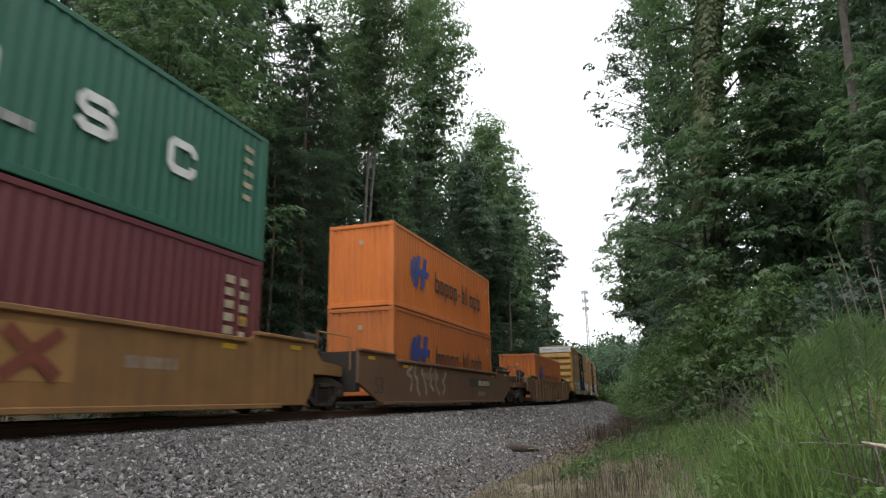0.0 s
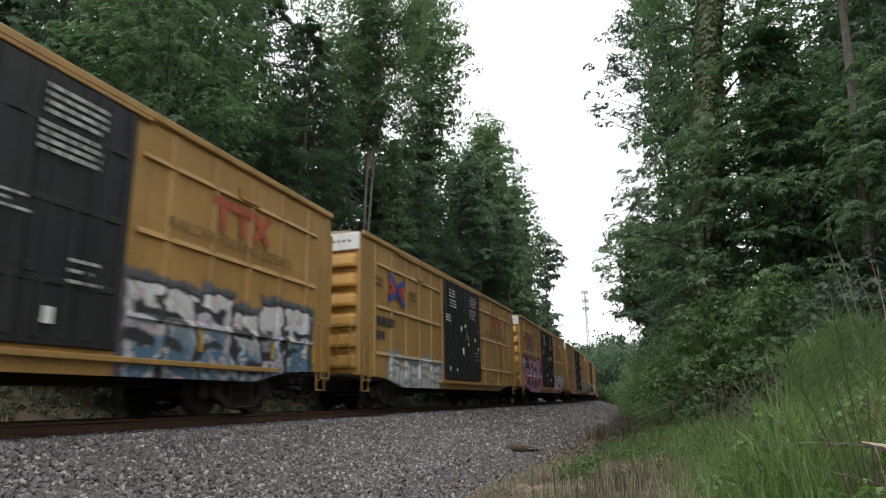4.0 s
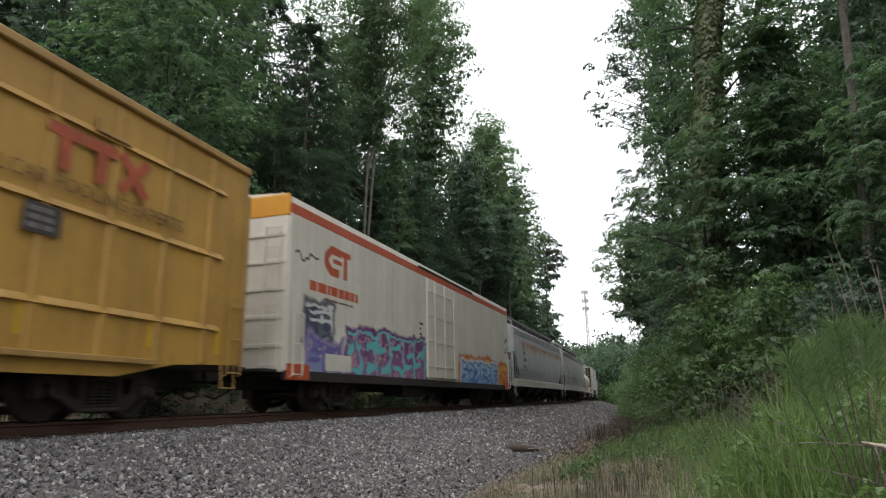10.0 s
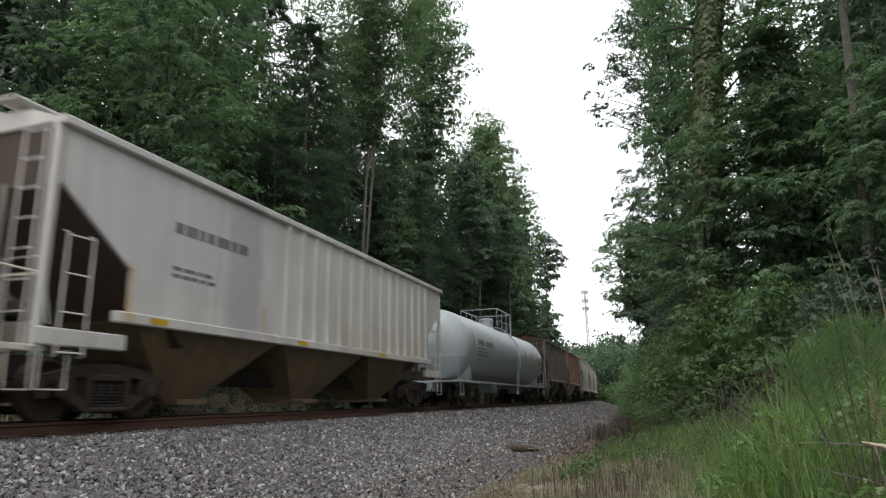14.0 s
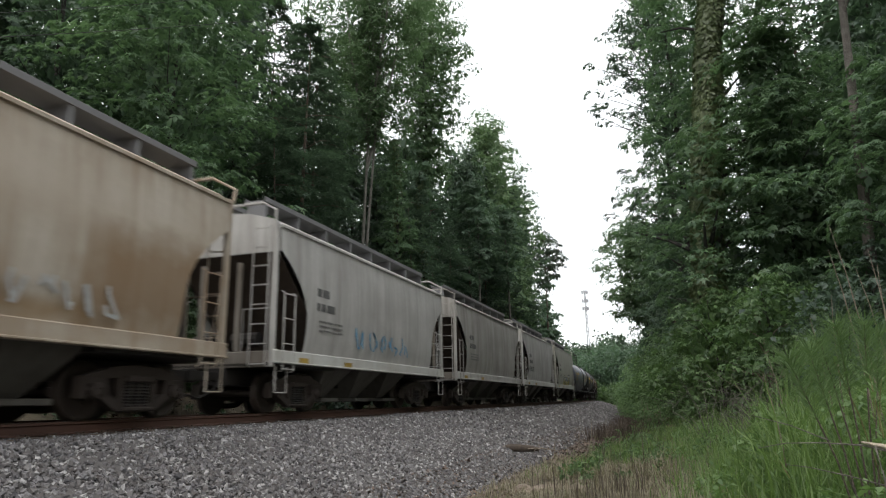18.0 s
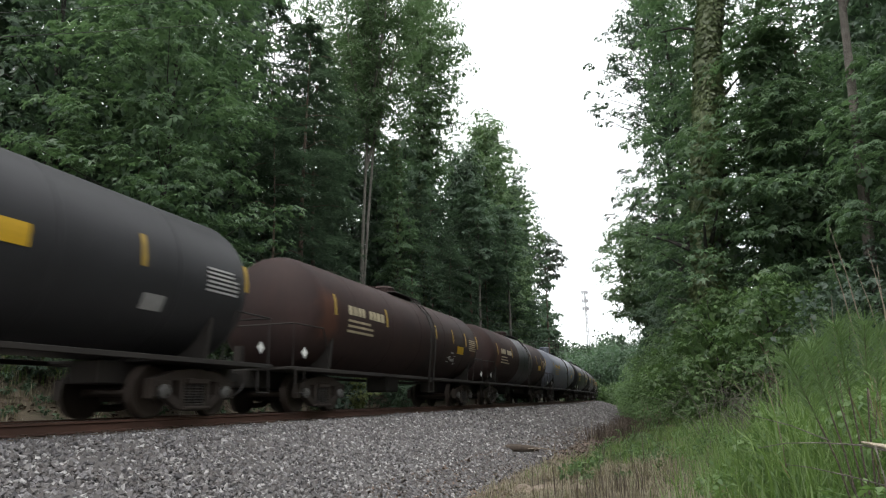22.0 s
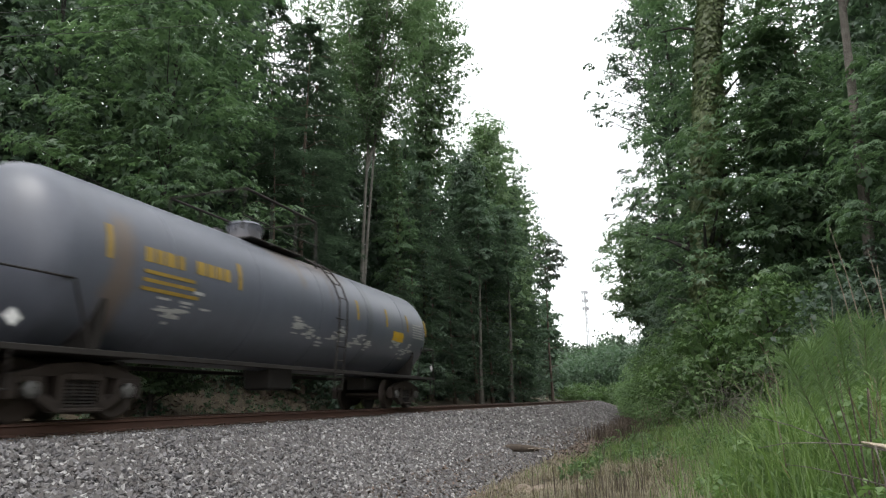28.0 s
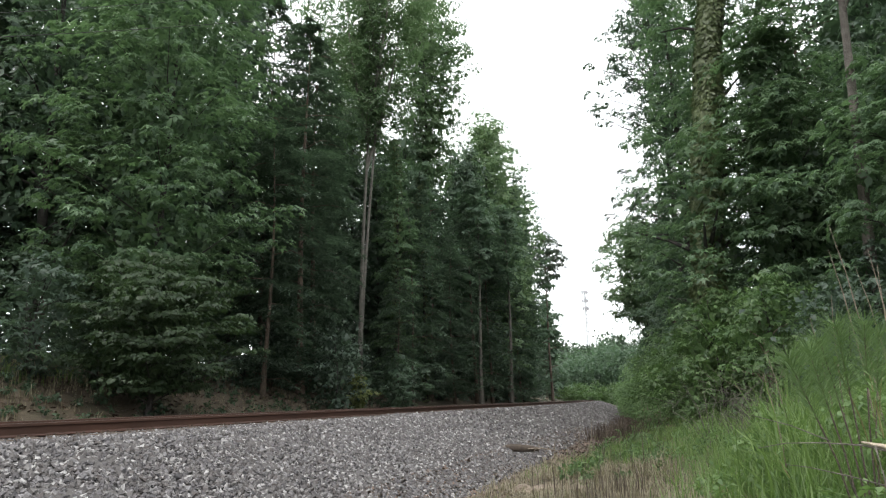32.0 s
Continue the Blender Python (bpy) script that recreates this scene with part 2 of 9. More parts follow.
def offset_of(x, y):
    """Signed distance to the track (right positive) and s, for arrays of points."""
    x, y = np.asarray(x, float).ravel(), np.asarray(y, float).ravel()
    sub = slice(None, None, 6)
    lx, ly, ls, lt = LINE_X[sub], LINE_Y[sub], LINE_S[sub], LINE_T[sub]
    off, ss = np.empty(len(x)), np.empty(len(x))
    for i in range(0, len(x), 4000):
        d = (x[i:i + 4000, None] - lx) ** 2 + (y[i:i + 4000, None] - ly) ** 2
        k = np.argmin(d, axis=1)
        dx, dy = x[i:i + 4000] - lx[k], y[i:i + 4000] - ly[k]
        off[i:i + 4000] = dx * np.cos(lt[k]) - dy * np.sin(lt[k])
        ss[i:i + 4000] = ls[k] + dx * np.sin(lt[k]) + dy * np.cos(lt[k])
    return off, ss


BANK_OFF = (-400, -60, -30, -14, -9, -6.8, -5.2, -2.6, 0, 2.2, 5.4, 6.8, 8.2, 9.6, 11.5, 14, 20, 40, 70, 400)
BANK_Z = (6, 5, 3.6, 2.2, 1.0, -0.1, -0.62, -0.62, -0.6, -0.72, -1.62, -1.66, -1.52, -1.25, -0.75, -0.15, 0.7, 1.8, 2.5, 4)


def ground_z(x, y):
    x, y = np.asarray(x, float), np.asarray(y, float)
    off, s = offset_of(x, y)
    z = np.interp(off, BANK_OFF, BANK_Z)
    rough = np.clip((np.abs(off) - 5.5) / 4.0, 0, 1)
    wob = 0.13 * np.sin(x.ravel() * 0.9 + 1.3) * np.sin(y.ravel() * 0.7) + 0.06 * np.sin(x.ravel() * 2.7) * np.sin(y.ravel() * 3.1 + 0.5)
    return (z + rough * wob).reshape(x.shape)


def spread(dense, a, b, far):
    left = -np.geomspace(1, far + a, 14) + a + 1
    right = np.geomspace(1, far - b, 14) + b - 1
    return np.unique(np.concatenate([left, np.arange(a, b, dense), right]))


gx = spread(0.5, -45, 50, 2600)
gy = spread(0.6, -14, 150, 2600)
GX, GY = np.meshgrid(gx, gy, indexing="ij")
GZ = ground_z(GX, GY)
nx_, ny_ = len(gx), len(gy)
gi = np.arange(nx_ * ny_).reshape(nx_, ny_)
gf = np.stack([gi[:-1, :-1], gi[1:, :-1], gi[1:, 1:], gi[:-1, 1:]], -1).reshape(-1, 4)
g_me = bpy.data.meshes.new("ground")
g_me.from_pydata(np.stack([GX, GY, GZ], -1).reshape(-1, 3).tolist(), [], gf.tolist())
g_me.polygons.foreach_set("use_smooth", [True] * len(g_me.polygons))
g_me.materials.append(M_GROUND)
tagged(new("ground", g_me), "brown leaf-littered soil with a ditch and grassy banks", "ground", kind="structure")

# ballast bed: one long sheet along the track, with a crowned top and sloping shoulder
BED_OFF = (-4.3, -3.2, -2.0, -1.5, -0.9, 0.0, 0.9, 1.5, 1.95, 2.6, 3.4, 4.3, 5.1, 5.9)
BED_Z = (-0.75, -0.58, -0.29, -0.25, -0.24, -0.24, -0.24, -0.245, -0.265, -0.47, -0.75, -1.08, -1.38, -1.68)
bed = Build()
bed_s = np.unique(np.concatenate([np.arange(-700, 0, 10), np.arange(0, 60, 0.5), np.arange(60, 140, 2.0), np.arange(140, 701, 10)]))
rings = []
for s in bed_s:
    rg = []
    for o, z in zip(BED_OFF, BED_Z):
        x, y, u = beside(s, o, z)
        w = 0.035 * math.sin(s * 1.9 + o * 3.0) + 0.02 * math.sin(s * 5.3 - o * 2.0) if abs(o) > 1.6 else 0.0
        rg.append((float(x), float(y), float(u) + w))
    rings.append(rg)
bed.loft(rings, closed=False)
tagged(part("ballast_bed", bed, M_BALLAST_BED, smooth=True), "grey crushed-stone ballast bed under the track", "ballast", kind="structure")

# rails
track = thing("railway_track", "single rusty railway track on timber ties", "railway track", kind="structure")
RAIL = [(-0.076, -0.185), (0.076, -0.185), (0.076, -0.172), (0.014, -0.150), (0.010, -0.055), (0.036, -0.040), (0.036, -0.006),
        (0.026, 0.0), (-0.026, 0.0), (-0.036, -0.006), (-0.036, -0.040), (-0.010, -0.055), (-0.014, -0.150), (-0.076, -0.172)]
for side in (1, -1):
    b, top = Build(), Build()
    rr, tt = [], []
    for s in np.unique(np.concatenate([np.arange(-700, -10, 10), np.arange(-10, 140, 1.0), np.arange(140, 701, 10)])):
        rr.append([tuple(float(c) for c in beside(s, 0.7525 * side + p, z)) for p, z in RAIL])
        tt.append([tuple(float(c) for c in beside(s, 0.7525 * side + p, z)) for p, z in ((-0.022, 0.001), (0.022, 0.001), (0.022, 0.004), (-0.022, 0.004))])
    b.loft(rr)
    top.loft(tt)
    rail = part("rail", b, M_RAIL, track, "rust-brown steel rail")
    part("running_surface", top, M_RAIL_HEAD, rail, "worn bare steel running surface")
tie_b = Build().box(-0.11, 0.11, -1.3, 1.3, -0.36, -0.19, 0.015)
for o in (0.7525, -0.7525):
    tie_b.box(-0.09, 0.09, o - 0.17, o + 0.17, -0.195, -0.182, 0.004)
    for dx in (-0.06, 0.06):
        for dy in (-0.1, 0.1):
            tie_b.box(dx - 0.012, dx + 0.012, o + dy - 0.015, o + dy + 0.015, -0.19, -0.155, 0.004)
tie_me = tie_b.mesh("tie", M_TIE)
rnd = random.Random(5)
for i in range(180):
    s = -8 + i * 0.5
    x, y, u = beside(s, 0.0, 0.0)
    hd = 90 - math.degrees(line(s)[2]) + rnd.uniform(-1.2, 1.2)
    part("tie", tie_me, M_TIE, track, at=pose(float(x), float(y), float(u) + rnd.uniform(-0.006, 0.002), math.degrees(BANK), 0, hd))

# loose ballast stones
OCT_V = np.array([(1, 0, 0), (-1, 0, 0), (0, 1, 0), (0, -1, 0), (0, 0, 1), (0, 0, -1)], float)
OCT_F = np.array([(0, 2, 4), (2, 1, 4), (1, 3, 4), (3, 0, 4), (2, 0, 5), (1, 2, 5), (3, 1, 5), (0, 3, 5)])


def stones(name, n, s0, s1, o0, o1, size, seed, label, floor, bias=1.0):
    g = np.random.default_rng(seed)
    s = s0 + (s1 - s0) * g.random(n) ** bias
    o = o0 + (o1 - o0) * g.random(n)
    x, y, u = beside(s, o, 0.0)
    z = floor(x, y, o) + u
    r = size * (0.55 + 0.75 * g.random(n))
    sq = 0.6 + 0.6 * g.random((n, 3))
    jit = 1 + 0.45 * (g.random((n, 6, 1)) - 0.5)
    pts = OCT_V[None] * jit * sq[:, None] * r[:, None, None]
    ang = g.random((n, 3)) * 6.283
    for a in range(3):
        c_, s_ = np.cos(ang[:, a])[:, None], np.sin(ang[:, a])[:, None]
        i, j = (a + 1) % 3, (a + 2) % 3
        p, q = pts[:, :, i].copy(), pts[:, :, j].copy()
        pts[:, :, i], pts[:, :, j] = p * c_ - q * s_, p * s_ + q * c_
    pts += np.stack([x, y, z + r * 0.35], -1)[:, None]
    f = (OCT_F[None] + 6 * np.arange(n)[:, None, None]).reshape(-1)
    me = bpy.data.meshes.new(name)
    me.vertices.add(6 * n)
    me.vertices.foreach_set("co", pts.astype(np.float32).ravel())
    me.loops.add(24 * n)
    me.loops.foreach_set("vertex_index", f.astype(np.int32))
    me.polygons.add(8 * n)
    me.polygons.foreach_set("loop_start", np.arange(0, 24 * n, 3, dtype=np.int32))
    me.polygons.foreach_set("use_smooth", [False] * len(me.polygons))
    me.materials.append(M_STONE)
    me.update(calc_edges=True)
    return tagged(new(name, me), label, "ballast stones", kind="stuff")


def bed_floor(x, y, o):
    return np.interp(o, BED_OFF, BED_Z)


stones("ballast_stones", 52000, 4.0, 24.0, 1.0, 6.2, 0.041, 1, "pale and dark grey crushed granite stones on the shoulder", bed_floor, 1.25)
stones("ballast_stones", 20000, 22.0, 125.0, 1.0, 6.0, 0.062, 2, "grey crushed granite stones along the farther shoulder", bed_floor, 1.5)
stones("ballast_stones", 9000, -16.0, 4.0, 1.0, 6.0, 0.05, 4, "grey crushed granite stones on the nearer shoulder", bed_floor)
stones("ballast_stones", 6000, 2.0, 60.0, -3.4, 1.0, 0.045, 3, "grey crushed granite stones between the ties", bed_floor, 1.2)


# ---------------------------------------------------------------- plants
def leaves(g, centers, radii, per, size, flat=0.7, droop=0.25, narrow=0.36):
    """Single leaf quads scattered in clumps."""
    n = len(centers) * per
    c = np.repeat(centers, per, axis=0)
    r = np.repeat(radii, per)[:, None]
    d = unit(g.normal(size=(n, 3)))
    pos = c + d * r * (0.1 + 0.9 * g.random((n, 1))) * (0.35 + 0.65 * g.random((n, 1)) ** 0.4) * 1.35 * np.array([1, 1, flat])
    a = unit(d * 0.8 + g.normal(size=(n, 3)) * 0.6 - np.array([0, 0, droop]))
    nr = unit(np.array([0, 0, 1.15]) + d * 0.55 + g.normal(size=(n, 3)) * 0.42)
    b = unit(np.cross(nr, a))
    nr = np.cross(a, b)
    L = size * (0.6 + 0.8 * g.random((n, 1)))
    return np.stack([pos, pos + a * L * 0.45 + b * L * narrow + nr * L * 0.10, pos + a * L - nr * L * 0.12, pos + a * L * 0.45 - b * L * narrow + nr * L * 0.10], 1)


def star_sprays(g, pos, nr, k, size, narrow, droop, lead=None):
    """Sprays of k leaves that fan out from one twig end and hang at their tips: points and quads."""
    n = len(pos)
    ref = unit(g.normal(size=(n, 3)))
    e1 = unit(np.cross(nr, ref)) if lead is None else unit(lead - nr * np.sum(lead * nr, axis=1, keepdims=True))
    e2 = np.cross(nr, e1)
    L0 = size * (0.65 + 0.7 * g.random((n, 1)))
    pts = [pos[:, None]]
    for j in range(k):
        wide = 6.283 if k > 4 else 3.8
        an = (wide * (j - (k - 1) / 2) / max(k, 1) + 0.3 * g.normal(size=n))[:, None]
        a = e1 * np.cos(an) + e2 * np.sin(an)
        b = e2 * np.cos(an) - e1 * np.sin(an)
        L = L0 * (0.75 + 0.5 * g.random((n, 1)))
        down = np.array([0, 0, 1.0]) * L * droop
        mid = pos + a * L * 0.45 - down * 0.12
        pts.append(np.stack([mid + b * L * narrow + nr * L * 0.06, pos + a * L - down, mid - b * L * narrow + nr * L * 0.06], 1))
    v = np.concatenate(pts, 1)
    m = 1 + 3 * k
    f = np.array([[0, 1 + 3 * j, 2 + 3 * j, 3 + 3 * j] for j in range(k)])
    return v.reshape(-1, 3), (f[None] + m * np.arange(n)[:, None, None]).reshape(-1, 4)


def quad_mesh(name, pieces, mat):
    """One mesh from (points, quads) pieces."""
    vs, fs, o = [], [], 0
    for v, f in pieces:
        vs.append(v)
        fs.append(f + o)
        o += len(v)
    v, f = np.concatenate(vs), np.concatenate(fs)
    me = bpy.data.meshes.new(name)
    me.vertices.add(len(v))
    me.vertices.foreach_set("co", np.ascontiguousarray(v, dtype=np.float32).ravel())
    me.loops.add(4 * len(f))
    me.loops.foreach_set("vertex_index", f.astype(np.int32).ravel())
    me.polygons.add(len(f))
    me.polygons.foreach_set("loop_start", np.arange(0, 4 * len(f), 4, dtype=np.int32))
    me.materials.append(mat)
    me.update(calc_edges=True)
    return me


PROFILE = {
    "oval": ((0, 0.30), (0.15, 0.75), (0.4, 1.0), (0.7, 0.82), (0.9, 0.45), (1, 0.12)),
    "round": ((0, 0.45), (0.2, 0.9), (0.5, 1.0), (0.8, 0.75), (1, 0.15)),
    "column": ((0, 0.65), (0.1, 0.95), (0.45, 1.0), (0.8, 0.85), (1, 0.2)),
    "dome": ((0, 0.75), (0.3, 1.0), (0.7, 0.95), (0.88, 0.66), (1, 0.15)),
    "vase": ((0, 0.25), (0.3, 0.6), (0.7, 1.0), (0.9, 0.8), (1, 0.25)),
    "cone": ((0, 1.0), (0.2, 0.95), (0.6, 0.62), (1, 0.06)),
}


def profile(shape, u):
    x, r = zip(*PROFILE[shape])
    return np.interp(u, x, r)


def crown_points(g, n, H, base, R, shape, depth, tier):
    """Places for clumps of leaves: in the outer part of the crown, in uneven tiers and lobes."""
    grid = np.linspace(0, 1, 200)
    w = np.cumsum(profile(shape, grid) + 0.1)
    u = np.interp(g.random(n), w / w[-1], grid)
    th = g.random(n) * 6.283
    if tier:
        lay = tier / (H - base)
        wave = 0.5 * np.sin(2 * th + g.random() * 6) + 0.3 * np.sin(5 * th + g.random() * 6)
        u = np.clip((np.round(u / lay + wave) - wave) * lay + lay * 0.22 * g.normal(size=n), 0, 1)
    ph = g.random(3) * 6.283
    lob = 1 + 0.20 * np.sin(3 * th + 8 * u + ph[0]) + 0.13 * np.sin(5 * th - 14 * u + ph[1]) + 0.10 * np.sin(2 * th + 31 * u + ph[2])
    rr = R * profile(shape, u) * lob * (1 - depth * g.random(n) ** 1.4)
    return np.stack([np.cos(th) * rr, np.sin(th) * rr, base + (H - base) * u], -1)


def clumped_crown(g, pts, rad, sprays, k, size, narrow, flat, droop, hub):
    """Each clump is a low dome of sprays, thick above and open below."""
    n = len(pts) * sprays
    c, r = np.repeat(pts, sprays, axis=0), np.repeat(rad, sprays)[:, None]
    th, cz = g.random(n) * 6.283, np.clip(1.15 * g.random(n) - 0.15, -0.15, 1)
    sz = np.sqrt(np.clip(1 - cz * cz, 0, 1))
    d = np.stack([np.cos(th) * sz, np.sin(th) * sz, cz], -1)
    pos = c + d * r * (0.72 + 0.42 * g.random((n, 1))) * np.array([1, 1, flat])
    out = unit(np.stack([pos[:, 0] - hub[0], pos[:, 1] - hub[1], 0 * pos[:, 0]], -1))
    nr = unit(np.array([0, 0, 0.9]) + d * 0.55 + out * 0.35 + 0.3 * g.normal(size=(n, 3)))
    lead = unit(d * np.array([1, 1, 0.2]) + out * 0.6 + 0.4 * g.normal(size=(n, 3)))
    return star_sprays(g, pos, nr, k, size, narrow, droop, lead)


def bough_crown(g, n, H, base, R, shape, twigs, size):
    """Flat feathery boughs that arch out from the trunk and hang at the ends."""
    u = np.sort(g.random(n) ** 0.95)
    th = np.arange(n) * 2.4 + 0.4 * g.normal(size=n)
    L = R * profile(shape, u) * (0.65 + 0.5 * g.random(n))
    f = 0.18 + 0.82 * g.random((n, twigs)) ** 0.75
    spread_ = 0.34 * (1.1 - f) * g.normal(size=(n, twigs)) + 0.10 * g.normal(size=(n, twigs))
    an = th[:, None] + spread_
    r_ = L[:, None] * f
    z = (base + (H - base) * u)[:, None] + 0.16 * r_ - 0.42 * r_ * f + 0.05 * g.normal(size=f.shape)
    pos = np.stack([np.cos(an) * r_, np.sin(an) * r_, z], -1).reshape(-1, 3)
    m = len(pos)
    turn = np.repeat(th, twigs) + np.where(g.random(m) < 0.5, 0.75, -0.75) * (0.4 + 0.7 * g.random(m))
    lead = unit(np.stack([np.cos(turn), np.sin(turn), -0.15 - 0.25 * g.random(m)], -1))
    nr = unit(np.array([0, 0, 1.0]) + 0.3 * g.normal(size=(m, 3)))
    return star_sprays(g, pos, nr, 2, size, 0.13, 0.22, lead)


def tree(name, label, x, y, H, base, R, leaf, bark, seed, clumps=60, sprays=14, k=6, size=0.2, shape="oval", trunk_r=0.22, lean=(0, 0), clump_r=0.75,
         narrow=0.2, group="", category="tree", limbs=26, ivy=0, z=None, forks=(), droop=0.35, flat=0.5, depth=0.45, tier=0.0, core=6, clear=None, boughs=0, bare=()):
    """core: big shaded leaves inside the crown for each clump; bare: heights and reaches of leafless limbs."""
    g = np.random.default_rng(seed)
    rn = random.Random(seed)
    gz = float(ground_z(np.array([x]), np.array([y]))[0]) if z is None else z
    t = thing(name, label, category, group, pose(x, y, gz - 0.05))
    b = Build()
    n = 9

    def axis(h):
        q = h / H
        return Vector((lean[0] * q ** 1.2 + 0.12 * math.sin(q * 5 + seed), lean[1] * q ** 1.2 + 0.12 * math.cos(q * 4 + seed), h))

    top = H * 0.94
    hs = [top * (i / n) for i in range(n + 1)]
    rs = [trunk_r * (1.35 if i == 0 else 1.0) * (1 - 0.86 * (i / n) ** 0.9) for i in range(n + 1)]
    b.tube([axis(h) for h in hs], rs, 9)
    for h0, dx, dy in forks:
        pts = [axis(h0)]
        for i in range(1, 7):
            q = i / 6
            pts.append(axis(h0 + (top - h0) * q) + Vector((dx * math.sin(q * 1.5), dy * math.sin(q * 1.5), 0)))
        b.tube(pts, [trunk_r * 0.75 * (1 - 0.8 * i / 6) for i in range(7)], 8)
    for h0, reach, az in bare:
        s0 = axis(h0)
        d = Vector((math.cos(az), math.sin(az), 0))
        b.tube([s0, s0 + d * reach * 0.5 + Vector((0, 0, 0.25)), s0 + d * reach + Vector((0, 0, 0.1 * reach))], [0.06, 0.04, 0.012], 5, caps=False)
    pieces = []
    if boughs:
        pieces.append(bough_crown(g, boughs, H, base, R, shape, clumps, size))
        for i in range(limbs):
            h0 = base + (H - base) * (i + 0.5) / limbs
            e = Vector((math.cos(i * 2.4), math.sin(i * 2.4), 0)) * R * 0.8 * float(profile(shape, (h0 - base) / (H - base)))
            b.tube([axis(h0), axis(h0) + e * 0.6 + Vector((0, 0, 0.05)), axis(h0) + e - Vector((0, 0, 0.3))], [0.035, 0.022, 0.008], 5, caps=False)
    else:
        pts = crown_points(g, clumps, H, base, R, shape, depth, tier)
        if clear:
            # bare stretch of trunk on the side that faces the line
            d = Vector((-x, -y)).normalized()
            ahead, aside = pts[:, 0] * d.x + pts[:, 1] * d.y, -pts[:, 0] * d.y + pts[:, 1] * d.x
            pts = pts[~((ahead > -0.3) & (abs(aside - clear[2]) < clear[3]) & (pts[:, 2] > clear[0]) & (pts[:, 2] < clear[1]))]
        q = np.clip(pts[:, 2] / H, 0, 1) ** 1.2
        pts[:, 0] += lean[0] * q
        pts[:, 1] += lean[1] * q
        clumps = len(pts)
        for i in range(min(limbs, clumps)):
            e = Vector(pts[i])
            h0 = max(base * 0.6, e.z - rn.uniform(0.25, 0.6) * (abs(e.x) + abs(e.y)))
            s0 = axis(min(h0, top))
            mid = s0.lerp(e, 0.5) + Vector((rn.uniform(-0.2, 0.2), rn.uniform(-0.2, 0.2), rn.uniform(0.0, 0.35)))
            r0 = max(0.02, trunk_r * 0.3 * (1 - 0.6 * h0 / H))
            b.tube([s0, mid, e], [r0, r0 * 0.6, r0 * 0.25], 5, caps=False)
        rad = clump_r * (0.6 + 0.8 * g.random(clumps))
        pieces.append(clumped_crown(g, pts, rad, sprays, k, size, narrow, flat, droop, (lean[0] * 0.5, lean[1] * 0.5)))
        if core:
            m = clumps * core
            u = g.random(m) * 0.92
            th, rr = g.random(m) * 6.283, R * profile(shape, u) * 0.55 * np.sqrt(g.random(m))
            if clear:
                rr *= 0.75
                th = np.where(base + (H - base) * u > clear[0], math.atan2(y, x) + 3.0 * (g.random(m) - 0.5), th)
            hc = base + (H - base) * u
            q = (hc / H) ** 1.2
            pos = np.stack([np.cos(th) * rr + lean[0] * q, np.sin(th) * rr + lean[1] * q, hc], -1)
            pieces.append(star_sprays(g, pos, unit(g.normal(size=(m, 3)) + np.array([0, 0, 0.5])), 3, size * 1.7, 0.3, 0.3))
    part("trunk", b, bark, t, smooth=True)
    part("crown", quad_mesh("crown", pieces, leaf), leaf, t)
    if ivy:
        hh = g.random(ivy) * (H * 0.92)
        th = g.random(ivy) * 2 * math.pi
        ax = np.array([tuple(axis(h)) for h in hh])
        rr = (trunk_r * (1 - 0.4 * hh / H) + 0.05 + 0.16 * g.random(ivy) + 0.06 * np.sin(hh * 2.3) * np.sin(th * 2 + hh))
        out = np.stack([np.cos(th), np.sin(th), 0 * rr], -1)
        pos = ax + out * rr[:, None]
        nr = unit(out + np.array([0, 0, 0.45]) + 0.3 * g.normal(size=(ivy, 3)))
        part("ivy", quad_mesh("ivy", [star_sprays(g, pos, nr, 2, 0.125, 0.36, 0.5, np.tile((0.0, 0.0, -1.0), (ivy, 1)))], M_LEAF_IVY), M_LEAF_IVY, t, "dense climbing ivy on the trunk")
    return t


LEFT = "tall wood edge beyond the track"


def stand(src, x, y, k, w=1.0, turn=None, sink=0.1):
    """A copy of a tree or shrub, k times as tall and w times as wide again, standing on the ground at x, y."""
    gz = float(ground_z(np.array([float(x)]), np.array([float(y)]))[0])
    turn = rw.uniform(0, 360) if turn is None else turn
    return copy_thing(src, pose(float(x), float(y), gz - sink, 0, 0, turn) @ Matrix.Diagonal((k * w, k * w, k, 1)))


rw = random.Random(77)
# wood edge beyond the track, near to far
tree("sweetgum_tree", "tall sweetgum with star-leaved branches down to the bank", -11.4, 25.0, 23.5, 3.6, 4.3, M_LEAF_GUM, M_BARK, 11, 400, 26, 6, 0.15, "column", 0.16, clump_r=0.66, group=LEFT, tier=1.9, limbs=24, core=10)
tree("dogwood_tree", "low spreading tree with layered branches beside the track", -9.75, 21.6, 5.4, 1.0, 3.25, M_LEAF_DOGWOOD, M_BARK, 12, 190, 48, 4, 0.09, "round", 0.11, clump_r=0.62, narrow=0.3, group=LEFT, flat=0.28, tier=0.8, z=-0.25, core=14, depth=0.65)
tree("sweetgum_tree", "tall dark sweetgum with a bare lower trunk", -17.9, 27.5, 25.0, 3.0, 4.8, M_LEAF_MID, M_BARK, 13, 280, 18, 4, 0.18, "column", 0.28, clump_r=0.8, group=LEFT, tier=2.0, limbs=20, core=8)
tree("hemlock_tree", "dark feathery evergreen with drooping sprays", -7.6, 34.0, 21.5, 0.6, 3.4, M_LEAF_DARK, M_BARK_PINE, 15, 80, 0, 0, 0.24, "column", 0.2, group=LEFT, boughs=190, limbs=30)
